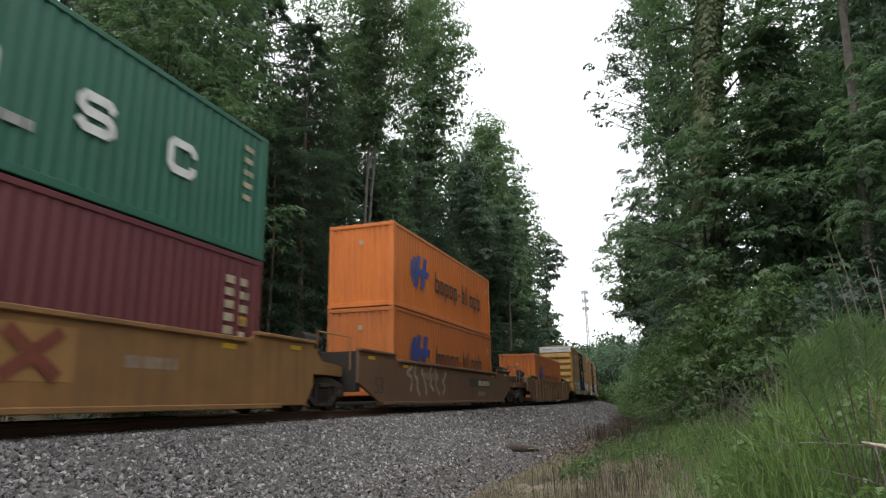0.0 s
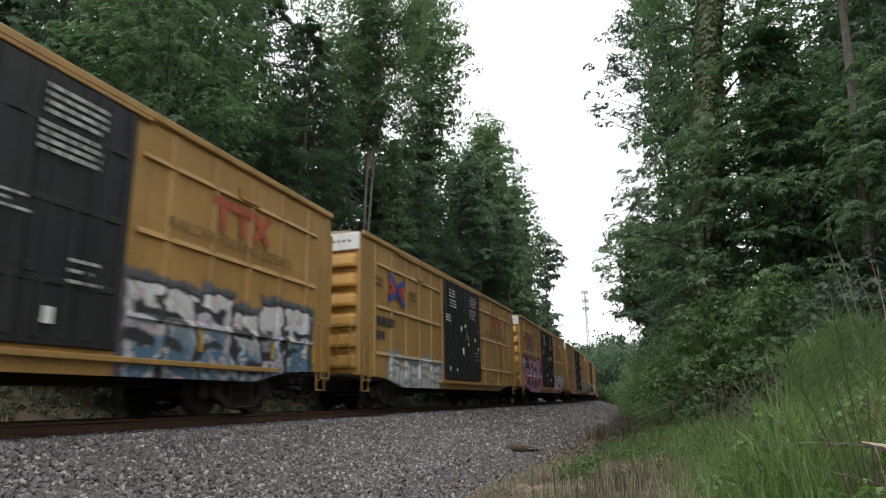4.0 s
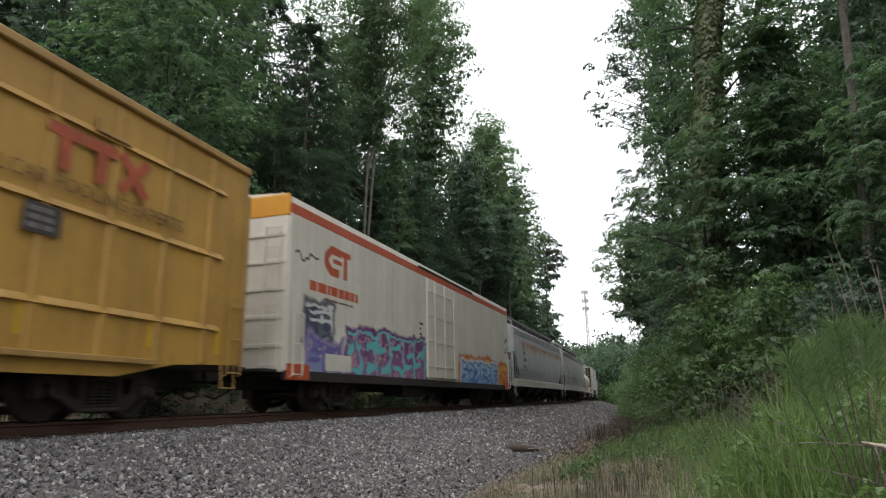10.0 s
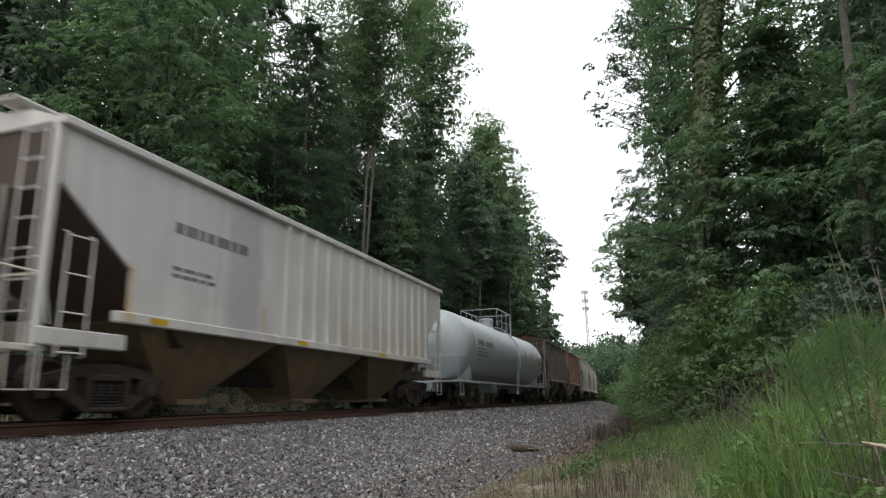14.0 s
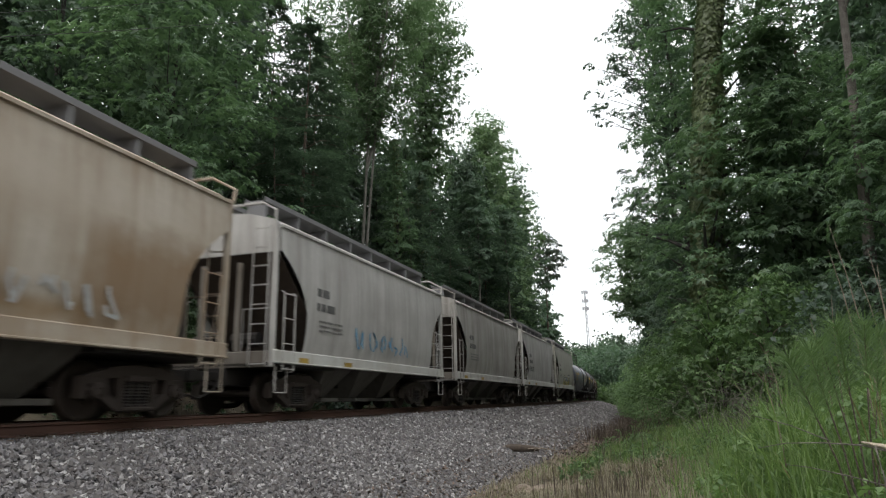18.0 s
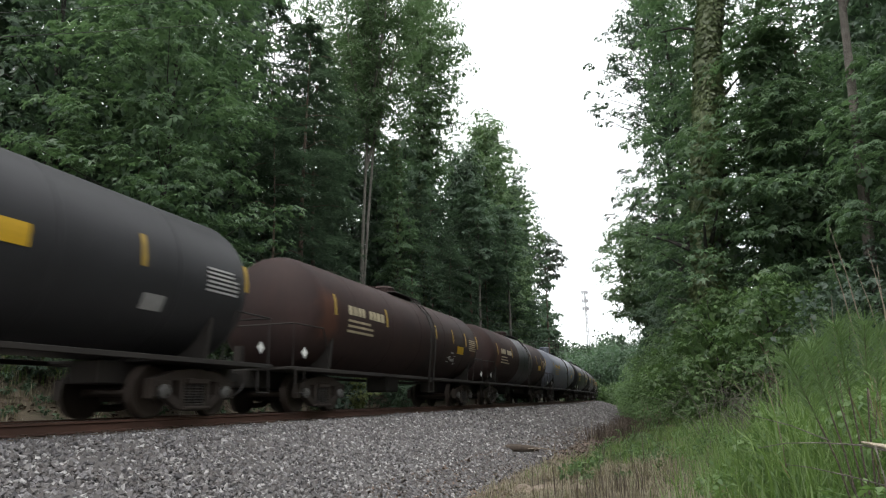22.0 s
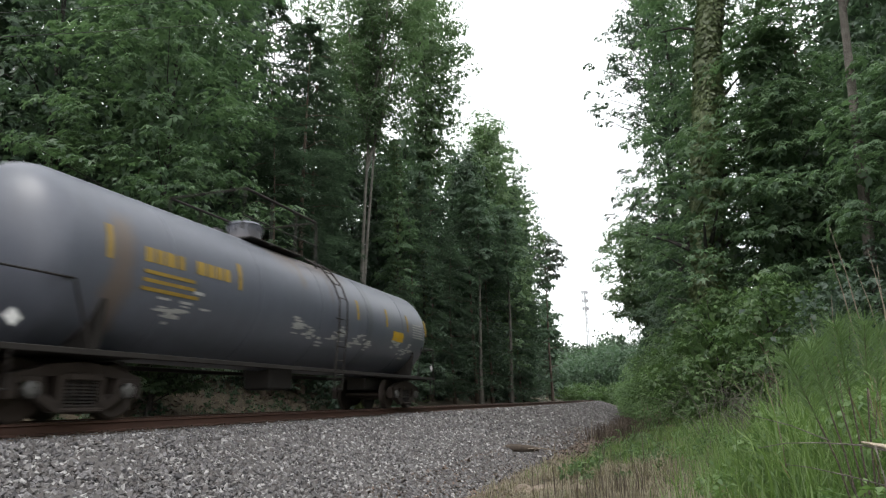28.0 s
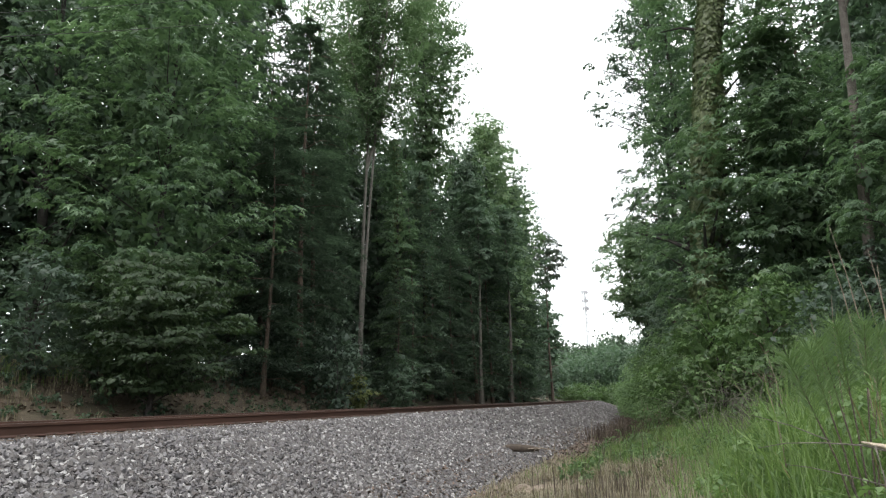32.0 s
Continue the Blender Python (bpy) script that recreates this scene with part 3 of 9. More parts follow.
tree("hemlock_tree", "broad dark evergreen hung with fine sprays", -8.1, 39.2, 21.0, 0.6, 2.9, M_LEAF_DARK, M_BARK_PINE, 14, 80, 0, 0, 0.24, "column", 0.2, group=LEFT, boughs=170, limbs=30)
tree("pine_tree", "thin tall pine with bare dark limbs", -10.4, 36.5, 24.0, 9.0, 3.0, M_LEAF_PINE, M_BARK_PINE, 28, 26, 0, 0, 0.34, "round", 0.16, group=LEFT, boughs=70, limbs=40, bare=[(3 + i * 0.7, 1.2 + 0.5 * math.sin(i * 3.1), i * 2.1) for i in range(9)])
poplar = tree("tulip_poplar_tree", "tall tulip poplar with a pale forked trunk", -5.45, 42.0, 31.5, 16.5, 5.6, M_LEAF_POPLAR, M_BARK_PALE, 16, 380, 44, 2, 0.185, "vase", 0.17, lean=(0.9, 0), forks=((2.2, 0.62, 0.3), (15.0, 2.0, 0.8), (17.0, -2.2, 0.5), (19.0, 1.2, -1.5)), clump_r=0.85, narrow=0.36, group=LEFT, limbs=90, flat=0.7, core=0, depth=1.0)
tree("ivied_tree", "slender tree wrapped in climbing ivy", -3.25, 43.5, 20.0, 0.6, 1.35, M_LEAF_GUM, M_BARK, 17, 130, 26, 4, 0.15, "column", 0.2, clump_r=0.5, group=LEFT, ivy=1200, limbs=10, tier=1.2)
poplar_b = tree("tulip_poplar_tree", "tall tulip poplar with an open leafy crown", -1.35, 56.0, 38.0, 17.0, 4.3, M_LEAF_POPLAR, M_BARK, 18, 360, 38, 2, 0.23, "vase", 0.28, clump_r=0.85, narrow=0.36, group=LEFT, limbs=70, flat=0.65, core=1, depth=0.95)
tree("ivied_tree", "narrow tree hung with bright climbing vines", -1.6, 48.5, 19.0, 0.5, 1.5, M_LEAF_MID, M_BARK, 19, 130, 26, 4, 0.16, "column", 0.2, clump_r=0.55, group=LEFT, ivy=1000, limbs=10, tier=1.3)
round_t = tree("tulip_poplar_tree", "full leafy poplar with a domed light green crown", 5.4, 72.0, 34.0, 3.0, 4.7, M_LEAF_LIGHT, M_BARK, 20, 560, 20, 3, 0.25, "dome", 0.28, clump_r=0.85, narrow=0.3, group=LEFT, limbs=16, flat=0.6, tier=1.8)
oak_far = tree("oak_tree", "leafy oak standing behind the rail bend", 9.1, 79.0, 29.5, 1.5, 3.5, M_LEAF_MID, M_BARK, 21, 340, 17, 3, 0.29, "dome", 0.28, clump_r=0.8, narrow=0.3, group=LEFT, limbs=16, tier=1.8)
tree("pine_tree", "open pine with bare lower limbs against the sky", 14.0, 87.0, 23.4, 15.5, 2.9, M_LEAF_PINE, M_BARK_PINE, 22, 70, 30, 3, 0.3, "round", 0.2, clump_r=0.7, narrow=0.2, group=LEFT, limbs=60, core=1, depth=0.7, bare=[(5 + i * 0.8, 1.6, i * 2.2) for i in range(7)])
tree("oak_tree", "small distant oak with a rounded crown", 20.6, 131.0, 21.0, 1.0, 2.9, M_LEAF_MID, M_BARK, 23, 120, 12, 4, 0.45, "round", 0.25, clump_r=0.9, narrow=0.3, group=LEFT)

for x_, y_, k_, w_ in ((2.9, 68.0, 0.93, 0.85), (7.6, 82.0, 1.0, 0.9), (10.9, 88.0, 0.86, 0.7)):
    tagged(stand(oak_far, x_, y_, k_, w_, 40), group=LEFT)
for x_, y_, h_, sd_ in ((3.2, 58.0, 21.0, 61), (6.3, 63.0, 21.0, 62)):
    tree("slender_oak_tree", "slender oak with a long bare grey trunk", x_, y_, h_, 11.5, 1.7, M_LEAF_MID, M_BARK_GREY, sd_, 70, 18, 3, 0.24, "round", 0.2, clump_r=0.7, narrow=0.3, group=LEFT, limbs=16, core=3)

# younger evergreens and broadleaves filling the wood behind and below
young = tree("hemlock_tree", "young dark evergreen with drooping sprays at the wood's foot", -8.4, 30.5, 14.5, 0.2, 2.5, M_LEAF_DARK, M_BARK_PINE, 24, 40, 0, 0, 0.29, "column", 0.12, group=LEFT, boughs=95, limbs=12)
broad = tree("maple_tree", "leafy maple standing deeper in the wood", -15.0, 31.0, 24.0, 2.0, 4.3, M_LEAF_MID, M_BARK, 25, 140, 14, 2, 0.32, "oval", 0.2, clump_r=0.95, narrow=0.3, group=LEFT, limbs=10, tier=2.0, core=5)
tall = tree("maple_tree", "tall dark-leaved maple deeper in the wood", -11.8, 34.5, 25.0, 2.0, 3.9, M_LEAF_DARK, M_BARK, 26, 140, 14, 2, 0.32, "column", 0.2, clump_r=0.95, narrow=0.3, group=LEFT, limbs=10, tier=2.0, core=5)
for x_, y_, k_, w_ in ((-19.0, 30.0, 0.95, 1.25), (-14.2, 28.5, 0.85, 1.3), (-2.9, 41.0, 0.6, 1.0), (-2.4, 46.0, 1.05, 1.0), (-1.0, 50.5, 1.2, 1.0),
                       (0.6, 54.0, 1.0, 1.1), (2.6, 60.0, 1.4, 1.1), (4.3, 64.0, 1.15, 1.2), (6.8, 70.0, 1.0, 1.2), (8.3, 75.0, 1.0, 1.3), (10.0, 82.0, 0.9, 1.2), (12.3, 92.0, 0.75, 1.1), (15.4, 101.0, 0.5, 1.5)):
    tagged(stand(young, x_, y_, k_, w_), group=LEFT)
for x_, y_, k_, w_ in ((-23.5, 29.0, 1.0, 1.1), (-20.0, 36.0, 1.1, 1.1), (-14.5, 42.0, 1.0, 1.0),
                       (-3.2, 53.0, 0.95, 0.9), (-5.0, 58.0, 1.0, 1.0), (1.0, 66.0, 1.1, 0.9), (-2.5, 64.0, 1.1, 1.0), (4.2, 78.0, 1.2, 0.9)):
    tagged(stand(broad, x_, y_, k_, w_), group=LEFT)

for x_, y_, k_, w_ in ((-7.6, 52.0, 0.80, 0.9),):
    tagged(stand(poplar_b, x_, y_, k_, w_), group=LEFT)
for x_, y_, k_, w_ in ((-8.8, 49.0, 0.85, 0.95), (-11.2, 46.0, 0.9, 0.9), (-6.2, 55.0, 0.8, 0.9), (2.6, 67.0, 1.05, 0.9)):
    tagged(stand(tall, x_, y_, k_, w_), group=LEFT)

stock = [(broad, 24.0), (tall, 25.0), (young, 14.5), (broad, 24.0), (tall, 25.0)]


def wood_rows(rows, group):
    for s0, s1, step, off, h_lo, h_hi in rows:
        s = s0
        while s < s1:
            x, y, u = beside(s, off + rw.uniform(-1.6, 1.6))
            src, hgt = rw.choice(stock)
            k = rw.uniform(h_lo, h_hi) / hgt
            tagged(stand(src, x, y, k, rw.uniform(1.0, 1.3) * (0.7 if src is young else 1.0)), group=group)
            s += step * rw.uniform(0.75, 1.3)


wood_rows([(46, 100, 5.5, -13.0, 16, 20), (10, 48, 5.0, -19.0, 20, 24), (48, 110, 9.0, -18.0, 16, 20),
           (112, 200, 9.0, -12.0, 6, 9), (-30, 8, 9.0, -12.5, 18, 22)], LEFT)

# shrubs and saplings along the foot of the far bank
shrub = tree("bank_shrub", "dark leafy shrub at the foot of the bank", -5.6, 33.2, 4.6, 0.2, 1.9, M_LEAF_DARK, M_BARK, 31, 64, 15, 3, 0.115, "round", 0.05, clump_r=0.48, narrow=0.3, category="shrub", group="shrubs on the far bank", limbs=8, tier=0.7, core=5)
shrub_b = tree("bank_shrub", "green leafy shrub at the foot of the bank", -2.8, 39.6, 3.4, 0.1, 1.5, M_LEAF_MID, M_BARK, 32, 54, 15, 3, 0.115, "round", 0.05, clump_r=0.42, narrow=0.3, category="shrub", group="shrubs on the far bank", limbs=8, tier=0.6, core=5)
tree("yellow_green_shrub", "small yellow-green shrub beside the rails", -4.75, 36.2, 2.1, 0.1, 0.8, M_LEAF_YELLOW, M_BARK, 33, 24, 14, 4, 0.12, "round", 0.03, clump_r=0.26, narrow=0.3, category="shrub", group="shrubs on the far bank", limbs=8)
for i in range(44):
    s = 15 + i * 1.9 + rw.uniform(-0.6, 0.6)
    x, y, u = beside(s, -8.4 + rw.uniform(-1.6, 0.8) - (0.6 if s < 30 else 0))
    low = rw.uniform(0.6, 1.15)
    # bare earth stretch of the bank
    if not 22.5 < s < 32.0:
        stand(rw.choice((shrub, shrub, shrub_b)), x, y, low * 0.8, rw.uniform(0.9, 1.3))

for x_, y_, k_, w_ in ((-9.6, 31.0, 0.6, 1.3), (-11.6, 28.0, 0.7, 1.3), (-8.2, 33.4, 0.6, 1.2)):
    stand(shrub, x_, y_, k_, w_)

# wood on the camera's side of the track
RIGHT = "wood edge on the grassy bank"
tree("ivied_sweetgum_tree", "tall sweetgum with an ivy-covered trunk and layered bright leaves", 9.6, 24.0, 27.0, 3.0, 2.9, M_LEAF_GUM, M_BARK, 41, 280, 27, 6, 0.14, "column", 0.44, lean=(3.2, 0), clump_r=0.68, group=RIGHT, ivy=22000, limbs=20, tier=1.7, clear=(10.5, 30.0, 0.0, 1.55), core=9)
tree("sweetgum_tree", "sweetgum with bright drooping star leaves in tiers", 12.5, 22.3, 15.0, 1.6, 2.15, M_LEAF_GUM, M_BARK, 49, 200, 30, 6, 0.15, "column", 0.16, clump_r=0.68, group=RIGHT, limbs=14, tier=1.6, core=13)
tree("open_oak_tree", "tall oak with thin open branches reaching over the line", 14.6, 38.0, 31.0, 15.5, 4.1, M_LEAF_DARK, M_BARK, 42, 210, 30, 3, 0.15, "round", 0.24, lean=(-1.0, 0), clump_r=0.5, group=RIGHT, limbs=210, core=0, depth=0.85, narrow=0.3)
tree("open_pine_tree", "dark pine with sparse tufted limbs over the line", 15.9, 45.0, 19.0, 12.6, 4.0, M_LEAF_PINE, M_BARK_PINE, 50, 60, 26, 4, 0.2, "round", 0.2, clump_r=0.55, group=RIGHT, limbs=60, core=0, depth=0.6, narrow=0.2, tier=1.6)
tree("sweetgum_tree", "leafy sweetgum behind the ivied tree", 12.7, 32.5, 27.0, 2.0, 2.3, M_LEAF_MID, M_BARK, 43, 240, 22, 5, 0.16, "column", 0.26, clump_r=0.75, group=RIGHT, tier=1.8)
tree("oak_tree", "rounded leafy oak leaning toward the line", 18.8, 60.0, 18.6, 8.5, 3.9, M_LEAF_LIGHT, M_BARK, 44, 240, 22, 3, 0.22, "round", 0.25, clump_r=0.75, narrow=0.3, group=RIGHT, limbs=14, tier=1.5)
tree("pale_trunk_tree", "tall tree with a pale bare trunk", 11.5, 17.5, 25.0, 12.5, 3.4, M_LEAF_GUM, M_BARK_GREY, 45, 120, 24, 6, 0.14, "round", 0.19, lean=(2.0, 0), clump_r=0.7, group=RIGHT, limbs=36, tier=1.6)
tree("open_pine_tree", "dark pine with bare level limbs against the sky", 18.4, 30.0, 24.0, 7.0, 3.6, M_LEAF_PINE, M_BARK_PINE, 53, 18, 0, 0, 0.3, "column", 0.2, group=RIGHT, boughs=70, limbs=60, bare=[(4 + i * 0.9, 2.2, i * 2.1) for i in range(9)])
tree("sweetgum_tree", "young sweetgum with bright layered leaves on the bank", 12.5, 16.6, 9.4, 1.6, 1.8, M_LEAF_GUM, M_BARK, 46, 110, 28, 6, 0.12, "round", 0.12, clump_r=0.58, group=RIGHT, tier=1.2)
tree("oak_tree", "dense dark oak deep in the wood", 15.8, 28.0, 11.5, 1.0, 2.9, M_LEAF_DARK, M_BARK, 47, 160, 22, 4, 0.18, "column", 0.28, clump_r=0.85, narrow=0.3, group=RIGHT, limbs=16, tier=1.8)
stock = [(broad, 24.0), (tall, 25.0), (broad, 24.0)]
for x_, y_, k_, w_ in ((19.0, 27.0, 0.55, 1.2), (18.5, 34.0, 0.62, 1.0), (19.8, 58.0, 0.70, 1.0), (21.6, 64.0, 0.75, 1.0), (22.4, 70.0, 0.66, 0.9), (18.0, 50.0, 0.68, 0.8), (15.9, 45.0, 0.6, 0.8), (17.4, 40.0, 0.66, 0.9), (17.0, 29.0, 0.45, 1.2), (20.5, 27.5, 0.95, 1.0), (24.0, 26.5, 1.0, 1.1), (18.0, 33.0, 0.66, 0.9), (22.5, 34.0, 0.9, 1.0), (19.2, 24.0, 0.8, 0.8), (21.5, 30.0, 0.95, 1.0)):
    tagged(stand(broad if k_ > 0.67 else tall, x_, y_, k_, w_), group=RIGHT)
wood_rows([(14, 60, 5.5, 20.5, 12, 16), (60, 160, 9.0, 15.0, 13, 17), (66, 130, 7.0, 13.0, 8, 12), (-20, 14, 11.0, 24.0, 14, 18), (130, 230, 9.0, 11.0, 7, 10)], RIGHT)

gum_m = tree("sweetgum_tree", "leafy sweetgum with drooping star leaves on the bank", 15.4, 21.6, 12.0, 1.0, 2.8, M_LEAF_GUM, M_BARK, 48, 180, 18, 5, 0.155, "oval", 0.15, clump_r=0.68, group=RIGHT, limbs=12, tier=1.5, core=7)
for x_, y_, k_, w_ in ((17.0, 18.4, 0.8, 1.0), (19.5, 22.0, 1.05, 1.0), (14.4, 26.0, 0.75, 0.9), (12.6, 28.5, 0.6, 1.0)):
    tagged(stand(gum_m, x_, y_, k_, w_), group=RIGHT)
bush = tree("bank_bush", "bright leafy bush on the near bank", 8.9, 21.5, 4.4, 0.2, 1.7, M_LEAF_SHRUB, M_BARK, 51, 84, 17, 3, 0.11, "round", 0.06, clump_r=0.42, narrow=0.28, category="shrub", group="bushes on the near bank", limbs=14, tier=0.7, core=5)
bush_b = tree("bank_bush", "tangled green bush with bare lower twigs", 9.2, 18.6, 3.0, 0.5, 1.4, M_LEAF_SHRUB, M_TWIG, 52, 56, 16, 3, 0.09, "round", 0.05, clump_r=0.36, narrow=0.28, category="shrub", group="bushes on the near bank", limbs=40, core=2)
for s, o, k in ((24, 12.4, 0.95), (28, 11.4, 1.0), (33, 11.0, 1.05), (38, 10.6, 1.15), (44, 10.2, 1.2), (50, 9.9, 1.25), (57, 9.6, 1.3), (65, 9.2, 1.35), (74, 8.8, 1.5), (84, 8.4, 1.5),
                (31, 13.0, 1.3), (40, 12.6, 1.5), (97, 8.2, 1.6), (110, 8.0, 1.7), (26, 13.2, 1.0), (35, 12.2, 1.1)):
    x, y, u = beside(s, o)
    stand(rw.choice((bush, bush, bush_b)), x, y, k, rw.uniform(0.9, 1.15))
for s, o, k in ((21.0, 13.8, 0.7), (18.5, 15.0, 0.8), (23, 15.0, 0.9)):
    x, y, u = beside(s, o)
    stand(shrub, x, y, k, 1.0)
for s, o, k in ((42, 8.3, 0.5), (47, 7.9, 0.55), (53, 7.5, 0.6), (59, 7.2, 0.65), (66, 7.0, 0.7), (74, 6.8, 0.75), (83, 6.6, 0.8), (93, 6.4, 0.85), (104, 6.2, 0.9), (37, 8.9, 0.45), (70, 6.0, 0.4), (79, 5.7, 0.45), (90, 5.4, 0.5), (118, 6.0, 0.9)):
    x, y, u = beside(s, o)
    stand(bush_b if k < 0.6 else bush, x, y, k, rw.uniform(1.1, 1.4))


# far hill wood and vine-covered mound
def far_wood(name, label, x0, x1, y0, y1, h_lo, h_hi, n, per, size, leaf, seed, z0=-1.5):
    g = np.random.default_rng(seed)
    cx, cy = x0 + (x1 - x0) * g.random(n), y0 + (y1 - y0) * g.random(n)
    h = h_lo + (h_hi - h_lo) * g.random(n)
    c = np.stack([cx, cy, z0 + h * (0.15 + 0.85 * g.random(n) ** 0.6)], -1)
    q = leaves(g, c, h * 0.16 + 0.4, per, size, 0.8, 0.2, 0.4)
    return tagged(part(name, quads(name, q, leaf), leaf), label, "woodland", kind="stuff")


far_wood("far_woodland", "hazy green woodland on a distant rise", 20, 190, 280, 340, 15, 30, 800, 80, 1.6, M_FAR, 61)
far_wood("far_woodland", "green trees closing the end of the cutting", 30, 62, 165, 205, 8, 17, 240, 80, 0.75, M_LEAF_MID, 62)
far_wood("vine_mound", "low mound of bright trailing vines past the bend", 23, 40, 128, 150, 1.5, 5.0, 130, 90, 0.4, M_KUDZU, 63)


def wood_fill(name, label, s0, s1, o0, o1, h, n, per, size, leaf, seed):
    """Foliage deep inside the wood, too dense to count."""
    g = np.random.default_rng(seed)
    x, y, u = beside(s0 + (s1 - s0) * g.random(n), o0 + (o1 - o0) * g.random(n))
    c = np.stack([x, y, ground_z(x, y) + h * g.random(n)], -1)
    return tagged(part(name, quads(name, leaves(g, c, np.full(n, 1.6), per, size, 0.8, 0.2, 0.4), leaf), leaf), label, "woodland", kind="stuff")


wood_fill("deep_wood", "dark foliage deep in the far wood", 10, 150, -40, -22, 17.0, 900, 60, 0.6, M_LEAF_DARK, 64)
wood_fill("deep_wood", "dark foliage deep in the near wood", 5, 120, 24, 44, 18.0, 800, 60, 0.6, M_LEAF_DARK, 65)
wood_fill("undergrowth", "dark undergrowth along the far bank", 14, 120, -13.5, -9.5, 3.0, 400, 70, 0.18, M_LEAF_DARK, 66)
wood_fill("undergrowth", "green undergrowth along the near wood", 21, 110, 12.5, 18, 3.0, 400, 70, 0.17, M_LEAF_DARK, 67)


# ---------------------------------------------------------------- grass, weeds and litter
def blades(name, label, x, y, h, w, mat, seed, bend_=0.5, category="grass"):
    g = np.random.default_rng(seed)
    n = len(x)
    z = ground_z(x, y) - 0.03
    p0 = np.stack([x, y, z], -1)
    th = g.random(n) * 2 * math.pi
    d = np.stack([np.cos(th), np.sin(th), 0 * th], -1)
    side = np.stack([-np.sin(th), np.cos(th), 0 * th], -1) * (w * (0.6 + 0.8 * g.random(n)))[:, None]
    h = (h * (0.55 + 0.75 * g.random(n)))[:, None]
    bn = bend_ * (0.2 + g.random((n, 1)))
    up = np.array([0, 0, 1.0])
    p1 = p0 + up * h * 0.55 + d * h * bn * 0.22
    p2 = p1 + up * h * (0.40 - 0.22 * bn) + d * h * bn * 0.55
    q1 = np.stack([p0 - side, p0 + side, p1 + side * 0.8, p1 - side * 0.8], 1)
    q2 = np.stack([p1 - side * 0.8, p1 + side * 0.8, p2 + side * 0.08, p2 - side * 0.08], 1)
    v = np.stack([q1[:, 0], q1[:, 1], q1[:, 2], q1[:, 3], q2[:, 2], q2[:, 3]], 1).reshape(-1, 3)
    k = 6 * np.arange(n)[:, None]
    f = np.concatenate([k + np.array([[0, 1, 2, 3]]), k + np.array([[3, 2, 4, 5]])], 1).reshape(-1)
    me = bpy.data.meshes.new(name)
    me.vertices.add(6 * n)
    me.vertices.foreach_set("co", v.astype(np.float32).ravel())
    me.loops.add(8 * n)
    me.loops.foreach_set("vertex_index", f.astype(np.int32))
    me.polygons.add(2 * n)
    me.polygons.foreach_set("loop_start", np.arange(0, 8 * n, 4, dtype=np.int32))
    me.materials.append(mat)
    me.update(calc_edges=True)
    return tagged(new(name, me), label, category, kind="stuff")


def scatter(n, s0, s1, o0, o1, seed, tuft=0.18, per=9, keep_off=1.7):
    g = np.random.default_rng(seed)
    m = n // per
    s, o = s0 + (s1 - s0) * g.random(m) ** 1.3, o0 + (o1 - o0) * g.random(m)
    x, y, u = beside(s, o)
    x = np.repeat(x, per) + g.normal(size=m * per) * tuft
    y = np.repeat(y, per) + g.normal(size=m * per) * tuft
    ok = x * x + y * y > keep_off ** 2
    return x[ok], y[ok]


def patchy(x, y, seed):
    """Uneven growth: 0 where it is thin, 1 where it is rank."""
    v = np.sin(x * 1.7 + seed) * np.sin(y * 1.3 - seed * 2.0) + 0.7 * np.sin(x * 4.1 - y * 2.3 + seed) + 0.5 * np.sin(x * 9.0 + y * 7.0)
    return np.clip(0.5 + 0.32 * v, 0, 1)


def meadow(name, label, n, s0, s1, o0, o1, h, w, mat, seed, bend_=0.7, tuft=0.18, per=9, thin=0.35, category="grass"):
    x, y = scatter(n, s0, s1, o0, o1, seed, tuft, per)
    p = patchy(x, y, seed)
    ok = np.random.default_rng(seed).random(len(x)) < thin + (1 - thin) * p
    x, y, p = x[ok], y[ok], p[ok]
    return blades(name, label, x, y, h * (0.45 + 0.9 * p), w, mat, seed, bend_, category)


def herbs(name, label, n, s0, s1, o0, o1, h, per, size, mat, seed):
    """Low broad-leaved plants, too many to count."""
    g = np.random.default_rng(seed)
    x, y, u = beside(s0 + (s1 - s0) * g.random(n) ** 1.3, o0 + (o1 - o0) * g.random(n))
    p = patchy(x, y, seed)
    ok = (g.random(n) < 0.25 + 0.75 * p) & (x * x + y * y > 9)
    x, y, p = x[ok], y[ok], p[ok]
    hh = h * (0.3 + 0.8 * p) * g.random(len(x)) ** 0.7
    c = np.stack([x, y, ground_z(x, y) + hh], -1)
    return tagged(part(name, quads(name, leaves(g, c, np.full(len(x), 0.13), per, size, 0.7, 0.3, 0.3), mat), mat), label, "weeds", kind="stuff")


meadow("tall_grass", "tall bright green grass on the near bank", 19000, 3.5, 26.0, 9.4, 17.0, 0.68, 0.0055, M_GRASS, 71, thin=0.15)
meadow("tall_grass", "rank green grass in uneven clumps on the near bank", 9000, 2.5, 24.0, 9.9, 16.0, 0.42, 0.0065, M_SEDGE, 78, 0.9, 0.12, 16, 0.1)
meadow("rank_grass", "rank waist-high grass and weeds on the near bank", 15000, 6.5, 15.5, 10.4, 15.5, 1.0, 0.0055, M_GRASS, 91, 0.75, 0.14, 14, 0.3)
meadow("broad_grass", "broad arching grass leaves among the weeds", 2600, 6.0, 13.0, 10.0, 13.0, 0.8, 0.010, M_GRASS, 92, 1.15, 0.16, 10, 0.3)
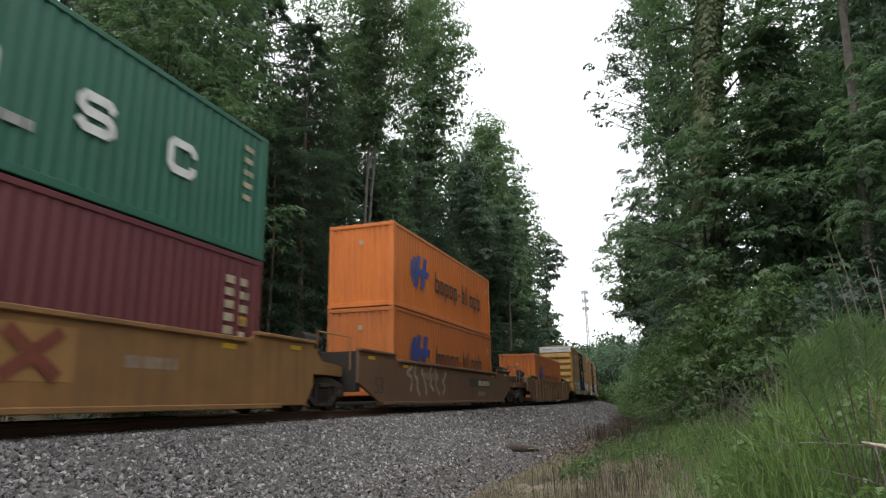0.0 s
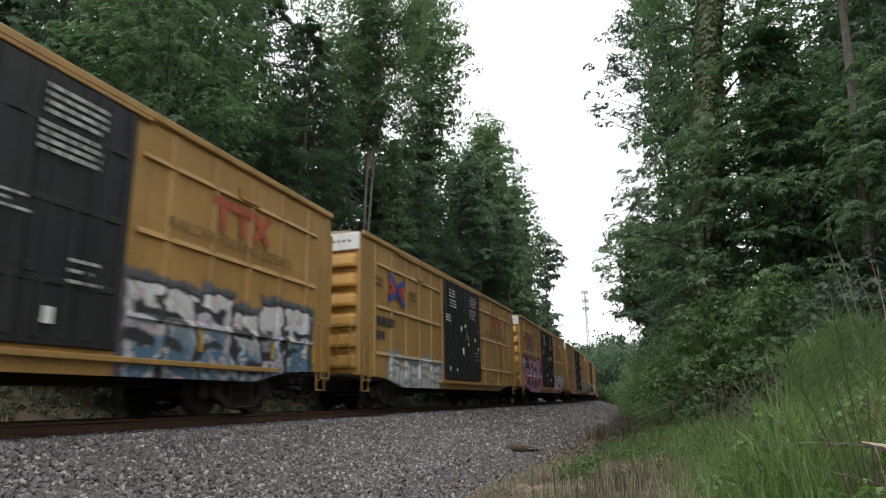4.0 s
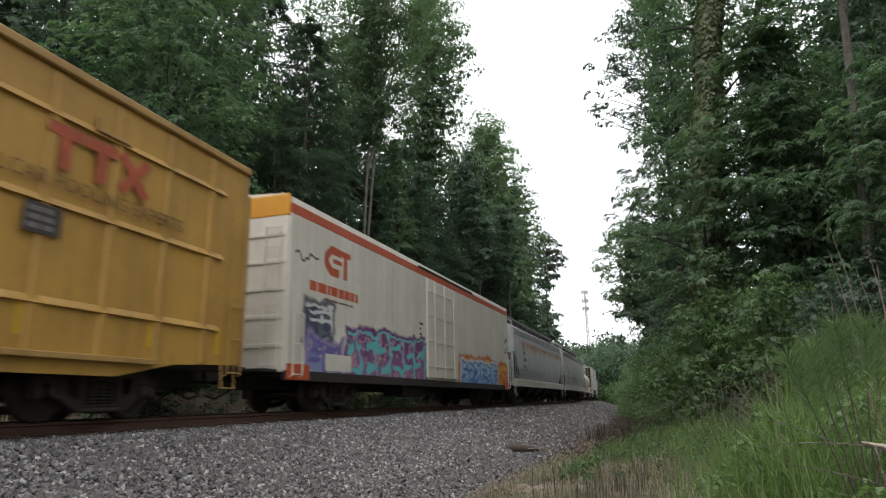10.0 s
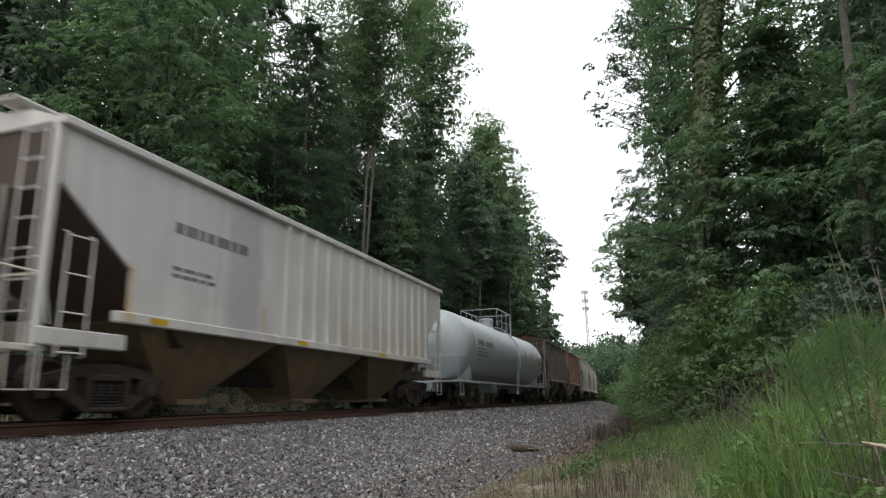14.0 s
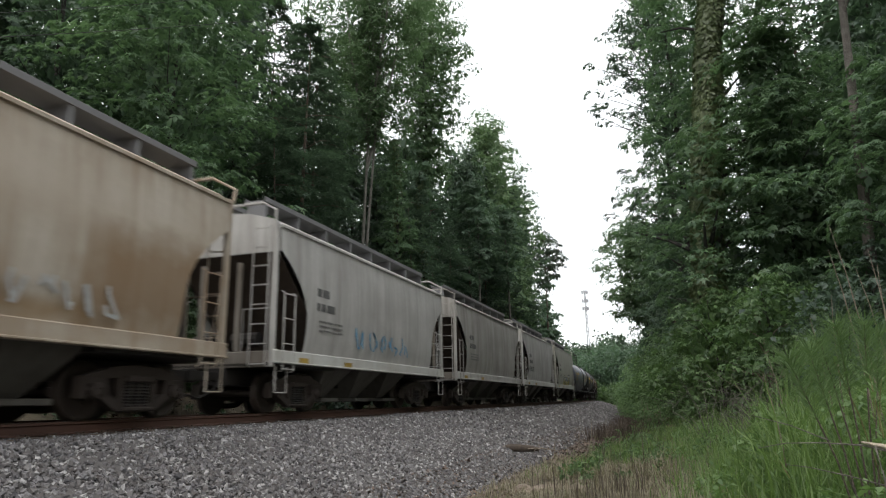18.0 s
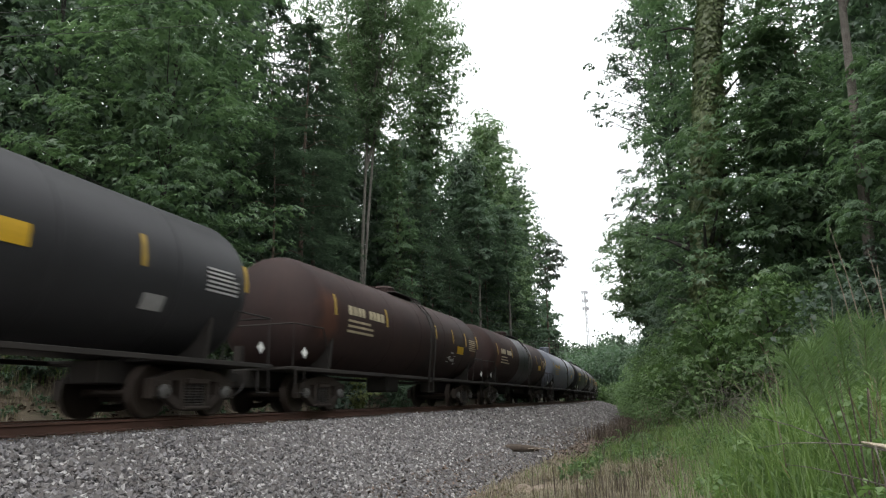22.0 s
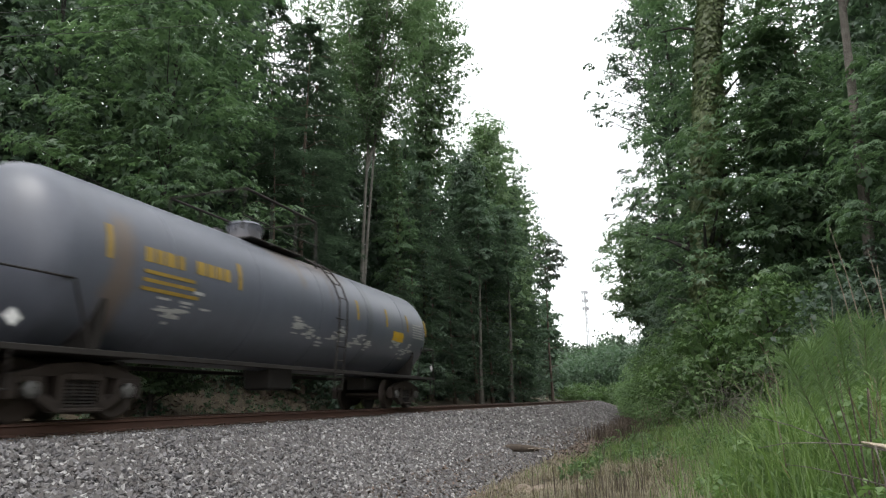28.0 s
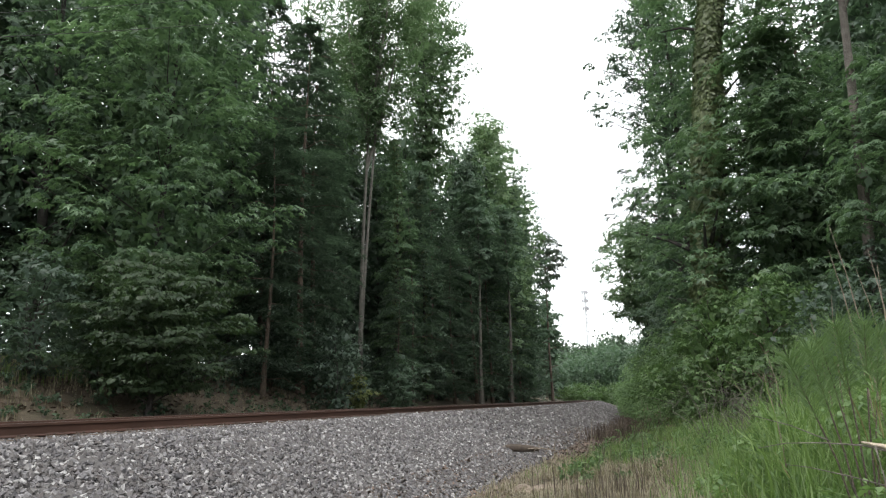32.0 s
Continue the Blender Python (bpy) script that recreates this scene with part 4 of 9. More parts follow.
meadow("near_grass", "fresh green grass on the bank before the saplings", 7000, 4.0, 9.5, 10.1, 12.6, 0.6, 0.0045, M_GRASS, 87, 0.8, 0.10, 14, 0.1)
meadow("long_grass", "long arching grass leaves on the near bank", 3000, 3.5, 14.0, 10.0, 15.0, 0.5, 0.009, M_GRASS, 76, 1.1, 0.25, 14)
meadow("dry_grass", "dry bent straw among the green grass", 600, 3.0, 22.0, 9.6, 15.0, 0.6, 0.005, M_GRASS_DRY, 79, 1.1, 0.2, 8)
meadow("tall_grass", "green grass running along the ditch", 8500, 19.5, 60.0, 7.6, 12.0, 0.42, 0.009, M_GRASS, 72)
meadow("lush_grass", "lush short green grass in the damp ditch", 8000, 18.8, 28.0, 7.0, 10.0, 0.34, 0.008, M_GRASS, 96, 0.8, 0.14, 16, 0.1)
meadow("dry_grass", "pale matted straw at the foot of the ballast", 26000, 6.0, 24.0, 6.0, 9.9, 0.3, 0.006, M_GRASS_DRY, 73, 1.5, 0.16, 12, 0.15)
meadow("dry_grass", "pale flattened straw over the sandy ditch floor", 14000, 12.0, 20.5, 6.8, 9.5, 0.2, 0.007, M_GRASS_DRY, 97, 1.6, 0.2, 14, 0.4)
meadow("dead_stems", "dark leafless stems standing in the pale straw", 500, 13.0, 20.0, 7.4, 9.6, 0.6, 0.004, M_TWIG_DARK, 98, 0.3, 0.35, 8, category="weeds")
meadow("dry_grass", "thin dry grass where the bank levels out", 5000, -8.0, 6.0, 6.4, 14.0, 0.2, 0.005, M_GRASS_DRY, 88, 1.2, 0.2, 10)
meadow("short_grass", "short green grass tufts in the ditch", 3000, 7.0, 34.0, 6.2, 9.6, 0.3, 0.006, M_GRASS, 74, 0.7, 0.10, 18, 0.05)
meadow("dry_grass", "dry grass on the far bank", 5000, 8.0, 40.0, -10.5, -5.2, 0.35, 0.008, M_GRASS_DRY, 75, 0.8)
meadow("bank_grass", "rough green and tan grass on the open far bank", 5000, 10.0, 20.0, -17.0, -9.0, 0.55, 0.010, M_GRASS, 94, 0.8)
meadow("dry_grass", "tan dead grass on the open far bank", 4000, 10.0, 20.0, -17.0, -8.0, 0.5, 0.010, M_GRASS_DRY, 95, 0.9)
meadow("dead_stems", "brown dead brush beside the farther ballast", 5000, 32.0, 80.0, 5.6, 8.6, 0.55, 0.012, M_TWIG_DARK, 86, 0.5, 0.3, 12, category="weeds")
meadow("dead_stems", "thin dark dead weed stems standing in the ditch", 1100, 8.0, 26.0, 7.4, 9.3, 0.7, 0.003, M_TWIG_DARK, 77, 0.25, 0.3, 8, category="weeds")
herbs("ditch_weeds", "low broad-leaved weeds in the ditch", 420, 17.0, 45.0, 7.2, 11.0, 0.4, 26, 0.10, M_LEAF_SHRUB, 80)
herbs("bank_weeds", "broad-leaved weeds among the tall grass", 600, 8.5, 26.0, 9.6, 16.0, 0.6, 24, 0.06, M_SEDGE, 81)
herbs("near_weeds", "lance-leaved green weeds standing in the rank grass", 900, 6.5, 16.0, 10.3, 15.0, 1.0, 26, 0.085, M_SEDGE, 93)
herbs("far_bank_weeds", "trailing green weeds on the far bank", 500, 8.0, 40.0, -10.5, -6.2, 0.35, 24, 0.13, M_LEAF_MID, 82)


def litter(name, label, n, s0, s1, o0, o1, size, mat, seed, floor):
    """Dead leaves and bits of bark lying flat."""
    g = np.random.default_rng(seed)
    s_, o_ = s0 + (s1 - s0) * g.random(n), o0 + (o1 - o0) * g.random(n)
    x, y, u = beside(s_, o_)
    z = np.maximum(ground_z(x, y), (np.interp(o_, BED_OFF, BED_Z) - o_ * math.sin(BANK)) if floor else -9.0) + 0.02
    th = g.random(n) * 6.283
    a = np.stack([np.cos(th), np.sin(th), 0.35 * g.normal(size=n)], -1) * (size * (0.4 + g.random(n)))[:, None]
    b_ = np.stack([-np.sin(th), np.cos(th), 0.35 * g.normal(size=n)], -1) * (size * (0.25 + 0.4 * g.random(n)))[:, None]
    p = np.stack([x, y, z], -1)
    q = np.stack([p - a, p - b_, p + a, p + b_], 1)
    return tagged(part(name, quads(name, q, mat), mat), label, "leaf litter", kind="stuff")


litter("leaf_litter", "brown dead leaves and bark along the ballast toe", 13000, 8.0, 40.0, 4.6, 7.6, 0.07, M_LITTER, 83, True)
litter("leaf_litter", "brown dead leaves under the far trees", 6000, 8.0, 45.0, -10.5, -4.6, 0.10, M_LITTER, 84, False)
litter("leaf_litter", "dark brown litter under the near bushes", 6000, 24.0, 70.0, 7.0, 12.5, 0.11, M_LITTER, 85, False)


def weed(x, y, H, seed, leaf, label, n=26, long=0.16, narrow=0.14):
    """A leafy stalk: upright stem with narrow leaves all round."""
    g = np.random.default_rng(seed)
    gz = float(ground_z(np.array([x]), np.array([y]))[0])
    t = thing("weed_stalk", label, "weed", "weeds on the near bank", pose(x, y, gz))
    lx, ly = g.normal(size=2) * 0.12
    pts = [(lx * k * k, ly * k * k, H * k) for k in (0, 0.35, 0.7, 1.0)]
    part("stem", Build().tube(pts, [0.008, 0.007, 0.005, 0.002], 5), M_STEM, t)
    k = 0.25 + 0.75 * g.random(n)
    pos = np.stack([lx * k * k, ly * k * k, H * k], -1)
    th = g.random(n) * 6.283
    a = unit(np.stack([np.cos(th), np.sin(th), 0.45 + 0.4 * g.random(n)], -1))
    b = np.stack([-np.sin(th), np.cos(th), 0 * th], -1)
    L = long * (0.6 + 0.7 * g.random((n, 1)))
    up = np.array([0, 0, 1.0])
    q1 = np.stack([pos, pos + a * L * 0.5 + b * L * narrow, pos + a * L - up * L * 0.25, pos + a * L * 0.5 - b * L * narrow], 1)
    part("leaf_spray", quads("leaf_spray", q1, leaf), leaf, t)
    return t


M_STEM = plain("green_brown_stem", (0.16, 0.15, 0.06), 0.8, 0.3, 8, 0.1)
for i, (x, y, H) in enumerate(((2.60, 4.05, 1.05), (2.74, 4.2, 1.2), (2.95, 4.6, 1.25), (3.35, 5.3, 1.3), (3.75, 5.9, 1.2), (4.3, 6.6, 1.2), (2.9, 5.6, 0.7))):
    weed(x, y, H, 90 + i, M_SEDGE, "bright green leafy weed stalk in the grass", 34, 0.11, 0.11)


def pine_sapling(x, y, tips, seed):
    """A young pine: dark stems that end in plumes of very long needles."""
    g = np.random.default_rng(seed)
    gz = float(ground_z(np.array([x]), np.array([y]))[0])
    t = thing("pine_sapling", "young pine sapling with dark stems and long feathery needles", "sapling", "saplings on the near bank", pose(x, y, gz))
    q = []
    for ex, ey, ez in tips:
        e = np.array([ex - x, ey - y, ez - gz])
        mid = e * np.array([0.42, 0.42, 0.55])
        part("stem", Build().tube([(0, 0, -0.03), tuple(mid), tuple(e)], [0.007, 0.0055, 0.0035], 6), M_TWIG_DARK, t)
        n = 280
        k = g.random((n, 1)) ** 1.4
        pos = e + (mid - e) * 0.62 * k
        th = g.random(n) * 6.283
        a = unit(np.stack([np.cos(th), np.sin(th), 0.25 + 1.1 * g.random(n)], -1) + (e - mid) * 0.3)
        L = 0.20 * (0.65 + 0.6 * g.random((n, 1)))
        s_ = unit(np.cross(a, np.array([0.3, 1.0, 0.2]))) * 0.0012
        m_ = pos + a * L * 0.55
        end = pos + a * L - np.array([0, 0, 1.0]) * L * 0.10
        q.append(np.stack([pos - s_, pos + s_, m_ + s_, m_ - s_], 1))
        q.append(np.stack([m_ - s_, m_ + s_, end + s_ * 0.3, end - s_ * 0.3], 1))
    part("needles", quads("needles", np.concatenate(q), M_NEEDLE), M_NEEDLE, t)
    return t


pine_sapling(2.56, 4.2, ((2.20, 4.2, 0.36), (2.42, 4.35, 0.42)), 201)
pine_sapling(2.74, 4.45, ((2.62, 4.55, 0.50), (2.72, 4.5, 0.60), (2.98, 4.6, 0.62), (3.2, 4.8, 0.56)), 202)

# tall dead canes standing in the weeds
for i, (x, y, H, lx) in enumerate(((4.05, 6.3, 2.3, -0.18), (4.2, 6.4, 2.55, -0.22), (4.3, 6.2, 2.2, -0.10), (4.5, 6.6, 2.0, 0.12), (3.85, 6.6, 1.7, -0.1), (3.5, 6.8, 1.45, -0.15), (4.7, 6.9, 2.1, -0.2), (4.15, 7.0, 1.9, 0.1), (3.2, 6.4, 1.2, -0.1), (4.9, 7.2, 2.2, 0.05))):
    gz = float(ground_z(np.array([x]), np.array([y]))[0])
    c = Build().tube([(0, 0, -0.05), (lx * 0.25, 0, H * 0.5), (lx * 0.6, 0.02, H * 0.8), (lx, 0.03, H)], [0.008, 0.007, 0.005, 0.002], 5)
    ob = part("dead_cane", c, M_TWIG, at=pose(x, y, gz))
    tagged(ob, "tall thin dead cane standing in the weeds", "dead stalk", "dead canes in the weeds")

# dead branch leaning into the weeds, its broken end pale
M_PALE_WOOD = plain("broken_pale_wood", (0.42, 0.36, 0.28), 0.85, 0.3, 9, 0.3)
br = thing("dead_branch", "dead grey branch with a pale broken end in the weeds", "branch", at=pose(1.79, 2.9, -0.06))
bb = Build().tube([(-0.40, 0.12, -0.02), (-0.28, 0.10, 0.0), (-0.14, 0.06, 0.0), (0.0, 0.0, -0.01), (0.12, -0.12, -0.05)], [0.0012, 0.002, 0.003, 0.0045, 0.008], 6)
bb.tube([(-0.30, 0.1, -0.09), (-0.22, 0.05, -0.10), (-0.15, -0.1, -0.12), (-0.06, -0.2, -0.15), (0.05, -0.28, -0.19)], [0.001, 0.002, 0.0025, 0.003, 0.004], 6)
bb.tube([(-0.06, 0.14, 0.0), (-0.2, 0.2, 0.07), (-0.34, 0.3, 0.12)], [0.003, 0.0025, 0.0012], 5)
bb.tube([(-0.15, -0.1, -0.12), (-0.1, -0.05, -0.2), (0.0, 0.0, -0.33)], [0.004, 0.004, 0.003], 5)
bb.tube([(0.02, -0.04, -0.01), (0.0, -0.1, -0.14), (-0.02, -0.12, -0.40), (-0.02, -0.12, -0.75)], [0.005, 0.004, 0.004, 0.005], 5)
part("limb", bb, M_BARK_GREY, br)
part("broken_end", Build().tube([(-0.01, 0.0, 0.004), (0.06, -0.06, -0.015), (0.14, -0.14, -0.05)], [0.004, 0.011, 0.016], 7), M_PALE_WOOD, br, "pale splintered end")


# log and sticks at the foot of the ballast
def gz_at(x, y):
    return float(ground_z(np.array([x]), np.array([y]))[0])


def bed_at(x, y):
    o, s = offset_of(np.array([x]), np.array([y]))
    return max(gz_at(x, y), float(np.interp(o[0], BED_OFF, BED_Z)) - o[0] * math.sin(BANK))


M_SANDY_ROCK = plain("sandy_rock", (0.25, 0.20, 0.155), 0.9, 0.35, 5, 0.4)
zl = bed_at(1.95, 20.3)
log = thing("fallen_log", "short dark weathered log lying at the ballast edge", "log", at=pose(1.95, 20.3, zl))
part("log_body", Build().tube([(-0.2, 0.05, 0.1), (0.1, 0.0, 0.11), (0.5, -0.15, 0.09), (0.75, -0.3, 0.08)], [0.115, 0.11, 0.10, 0.06], 9), M_TWIG_DARK, log, smooth=True)
stick = Build().tube([(0.3, -0.1, 0.08), (0.8, -0.5, 0.12), (1.3, -0.9, 0.05)], [0.022, 0.018, 0.008], 6).tube([(-0.15, 0.0, 0.12), (-0.5, 0.1, 0.2), (-0.8, 0.0, 0.22)], [0.014, 0.01, 0.004], 5)
stick.tube([(0.8, -0.5, 0.12), (0.6, -0.7, 0.1), (0.5, -0.95, 0.05)], [0.012, 0.009, 0.004], 5)
part("branch", stick, M_TWIG, log, "pale dry side branches")
for i, (x, y, H) in enumerate(((5.9, 27.5, 1.0), (5.0, 25.6, 0.75), (7.1, 30.0, 0.9), (3.4, 21.5, 0.6))):
    ob = part("dead_stub", Build().tube([(0, 0, -0.05), (0.02, 0, H * 0.6), (0.05, 0.02, H)], [0.018, 0.014, 0.006], 5), M_TWIG, at=pose(x, y, bed_at(x, y)))
    tagged(ob, "thin dark dead stub at the ballast edge", "dead stalk", "dead stubs along the ballast")
for x, y, r in ((1.95, 13.4, 0.42), (2.4, 13.0, 0.3), (1.5, 13.9, 0.22)):
    g = np.random.default_rng(int(x * 100))
    rk = Build()
    rk.loft([[(r * k * math.cos(a) * (1 + 0.2 * math.sin(3 * a + r * 40)), r * k * math.sin(a) * 0.8 * (1 + 0.15 * math.sin(2 * a)), z) for a in [j * 0.6283 for j in range(10)]] for k, z in ((0.9, -0.1), (1.0, 0.02), (0.82, 0.10), (0.4, 0.14))])
    ob = part("pale_rock", rk, M_SANDY_ROCK, at=pose(x, y, gz_at(x, y)))
    tagged(ob, "pale flat sandy rock half sunk in the grass", "rock", "pale rocks in the ditch")

# fallen dead limbs on the far bank
for x, y, hd, L in ((-7.0, 24.6, 150, 2.4), (-6.6, 25.2, 140, 1.6), (-8.9, 22.4, 60, 1.2), (-9.1, 22.5, 100, 1.0)):
    dl = Build().tube([(0, 0, 0.05), (L * 0.5, 0.05, 0.45 * L * 0.5), (L, 0, 0.5 * L)], [0.03, 0.02, 0.008], 5)
    dl.tube([(L * 0.4, 0.03, 0.2 * L), (L * 0.6, 0.3, 0.4 * L)], [0.012, 0.005], 5)
    ob = part("fallen_limb", dl, M_TWIG, at=pose(x, y, gz_at(x, y), 0, 0, hd))
    tagged(ob, "bare grey dead limb lying on the bank", "branch", "fallen limbs on the far bank")

# overhead wires that pass before the wood
for p, q in (((-14.4, 17.0, 11.7), (-9.1, 22.5, 15.9)), ((-14.2, 17.0, 10.9), (-7.2, 21.8, 14.4))):
    pts = []
    for i in range(25):
        u = -0.8 + 1.9 * i / 24
        pts.append(tuple(p[k] + (q[k] - p[k]) * u - (0.05 * (1 - (2 * u - 1) ** 2) if k == 2 else 0.0) for k in range(3)))
    ob = part("overhead_wire", Build().tube(pts, 0.011, 5), M_CABLE)
    tagged(ob, "thin dark overhead wire crossing before the trees", "cable", "overhead wires")

# radio mast on the horizon
mast = thing("radio_mast", "distant slim lattice mast with three tiers of antennas", "mast", at=pose(114.5, 520, 20))
legs = Build()
for a in (0, 2.094, 4.189):
    legs.tube([(1.6 * math.cos(a), 1.6 * math.sin(a), -20), (0.5 * math.cos(a), 0.5 * math.sin(a), 66)], 0.34, 5)
for i in range(24):
    z = -16 + i * 3.4
    r = 1.6 - 1.1 * (z + 20) / 86
    for k in range(3):
        a, b_ = k * 2.094, (k + 1) * 2.094
        legs.rod((r * math.cos(a), r * math.sin(a), z), (r * math.cos(b_), r * math.sin(b_), z + 3.0), 0.16, 4)
part("lattice", legs, M_MAST, mast)
for z in (65.0, 58.0, 51.5):
    tier = Build()
    for k in range(9):
        a = k * 0.698
        tier.box(2.4 * math.cos(a) - 0.3, 2.4 * math.cos(a) + 0.3, 2.4 * math.sin(a) - 0.3, 2.4 * math.sin(a) + 0.3, z - 1.4, z + 1.4, 0.03)
    for k in range(3):
        a = k * 2.094
        tier.rod((0, 0, z), (2.1 * math.cos(a), 2.1 * math.sin(a), z), 0.1, 4)
        tier.rod((2.1 * math.cos(a), 2.1 * math.sin(a), z), (2.1 * math.cos(a + 2.094), 2.1 * math.sin(a + 2.094), z), 0.08, 4)
    part("antenna_tier", tier, M_MAST, mast)

# tangle of bare twigs in front of the bushes
for i, (x, y, H) in enumerate(((6.1, 15.6, 1.9), (6.5, 15.0, 1.6), (6.9, 14.4, 1.5), (6.3, 14.2, 1.1), (7.3, 15.8, 1.8))):
    g = np.random.default_rng(400 + i)
    tw = Build()
    for k in range(9):
        th, r = g.random() * 6.283, H * (0.25 + 0.35 * g.random())
        e = Vector((r * math.cos(th), r * math.sin(th), H * (0.55 + 0.5 * g.random())))
        m_ = Vector((e.x * 0.35, e.y * 0.35, e.z * 0.55))
        tw.tube([(0, 0, -0.05), m_, e], [0.010, 0.006, 0.002], 5, caps=False)
        for w_ in range(3):
            d = Vector(g.normal(size=3)) * 0.28 * H
            p0 = m_.lerp(e, 0.3 + 0.6 * g.random())
            tw.tube([p0, p0 + d * 0.5 + Vector((0, 0, 0.05)), p0 + d], [0.004, 0.003, 0.0015], 4, caps=False)
    tagged(part("bare_twig_bush", tw, M_BARK_GREY, at=pose(x, y, gz_at(x, y))), "bare tangled grey twigs beside the green bushes", "shrub", "bare twigs on the near bank")


# ---------------------------------------------------------------- the train: paint and steel
M_UNDER = steel("grimy_underframe", (0.015, 0.013, 0.012), (0.03, 0.023, 0.018), 0.6, 0.85, 0.3)
M_TRUCK = steel("cast_steel_truck", (0.030, 0.022, 0.018), (0.056, 0.040, 0.030), 0.7, 0.85, 0.2)
M_WHEEL = steel("wheel_steel", (0.04, 0.032, 0.028), (0.065, 0.045, 0.032), 0.5, 0.6, 0.1, metal=0.5)
# caps coloured paler than the trucks in place of glints on the wheel faces
M_CAP = plain("glint_bearing_cap", (0.10, 0.097, 0.092), 0.5, 0.2, 8, 0.0)
M_FADED_GREY = plain("chalky_pale_lettering", (0.36, 0.36, 0.35), 0.6, 0.2, 3, 0.0)
M_FAINT_MARK = plain("faint_grey_lettering", (0.27, 0.265, 0.26), 0.6, 0.2, 3, 0.0)
M_DARK_GREY_MARK = plain("dark_grey_lettering", (0.10, 0.098, 0.095), 0.6, 0.2, 3, 0.0)
M_HOP_MARK = plain("grey_lettering", (0.16, 0.155, 0.15), 0.6, 0.2, 3, 0.0)
M_YELLOW = steel("boxcar_yellow", (0.42, 0.255, 0.08), (0.20, 0.105, 0.03), 0.45, 0.55, 0.45)
M_YELLOW_END = steel("boxcar_end_yellow", (0.46, 0.25, 0.05), (0.16, 0.09, 0.035), 0.4, 0.55, 0.5)
M_BLACK_DOOR = steel("boxcar_door_black", (0.012, 0.0125, 0.015), (0.026, 0.024, 0.024), 0.5, 0.6, 0.3)
M_ROOF = steel("galvanised_roof", (0.30, 0.25, 0.16), (0.25, 0.2, 0.13), 0.5, 0.6, 0.3)
M_DOOR_MARK = plain("worn_white_door_lettering", (0.42, 0.42, 0.41), 0.6, 0.3, 5, 0.0)
M_WHITE = plain("white_marking", (0.78, 0.78, 0.76), 0.5, 0.08, 3, 0.0)
M_WHITE_PANEL = steel("white_end_panel", (0.72, 0.73, 0.73), (0.4, 0.38, 0.35), 0.3, 0.55, 0.35)
M_BLUE = plain("blue_emblem", (0.035, 0.065, 0.28), 0.5, 0.15, 3, 0.0)
M_RED = plain("red_emblem", (0.42, 0.055, 0.035), 0.5, 0.15, 3, 0.0)
M_RED_FADED = plain("faded_red_lettering", (0.36, 0.075, 0.03), 0.6, 0.25, 3, 0.0)
M_DARK_MARK = plain("dark_lettering", (0.045, 0.035, 0.03), 0.6, 0.25, 3, 0.0)
M_BROWN_MARK = plain("faded_brown_lettering", (0.14, 0.08, 0.03), 0.6, 0.25, 3, 0.0)
M_YELLOW_MARK = plain("yellow_reflector", (0.56, 0.34, 0.02), 0.4, 0.1, 3, 0.0)
M_OLD_YELLOW = plain("aged_yellow_lettering", (0.32, 0.21, 0.035), 0.6, 0.25, 3, 0.0)
M_TAN_MARK = plain("aged_cream_lettering", (0.42, 0.36, 0.24), 0.6, 0.25, 3, 0.0)
# car brown lightened for the posts: the light they catch is in the colour
M_WELL_POST = steel("lit_well_car_post", (0.27, 0.155, 0.07), (0.14, 0.085, 0.04), 0.6, 0.7, 0.4)
M_PALE_SPRAY = plain("pale_worn_spray", (0.30, 0.25, 0.19), 0.7, 0.35, 4, 0.0)
M_FADED_MARK = plain("faded_pale_lettering", (0.24, 0.17, 0.12), 0.7, 0.3, 3, 0.0)
M_CONT_ORANGE = steel("container_orange", (0.66, 0.185, 0.03), (0.36, 0.09, 0.02), 0.35, 0.5, 0.35)
M_CONT_ORANGE_DULL = steel("container_orange_dull", (0.50, 0.145, 0.03), (0.27, 0.09, 0.03), 0.5, 0.55, 0.4)
M_CONT_GREEN = steel("container_green", (0.022, 0.135, 0.085), (0.03, 0.09, 0.06), 0.3, 0.5, 0.25)
M_CONT_MAROON = steel("container_maroon", (0.145, 0.03, 0.035), (0.09, 0.028, 0.03), 0.4, 0.55, 0.3)
M_WELL_YELLOW = steel("well_car_yellow", (0.29, 0.145, 0.045), (0.12, 0.062, 0.03), 0.6, 0.65, 0.5)
M_PALE_PANEL = steel("pale_tan_panel", (0.36, 0.19, 0.065), (0.2, 0.11, 0.04), 0.5, 0.65, 0.5)
M_RED_BROWN = plain("worn_red_brown_mark", (0.17, 0.045, 0.025), 0.6, 0.3, 4, 0.0)
M_WELL_BROWN = steel("well_car_brown", (0.17, 0.085, 0.042), (0.085, 0.046, 0.028), 0.6, 0.7, 0.4)
M_WELL_TOP = steel("well_top_chord", (0.30, 0.17, 0.05), (0.12, 0.075, 0.035), 0.6, 0.65, 0.3)
M_REEFER = steel("reefer_white", (0.66, 0.63, 0.55), (0.40, 0.36, 0.29), 0.35, 0.5, 0.35)
M_ORANGE_BAND = steel("reefer_orange_band", (0.50, 0.085, 0.03), (0.30, 0.07, 0.03), 0.3, 0.5, 0.3)
M_ORANGE_END = steel("reefer_amber_band", (0.62, 0.28, 0.015), (0.35, 0.16, 0.02), 0.3, 0.5, 0.3)


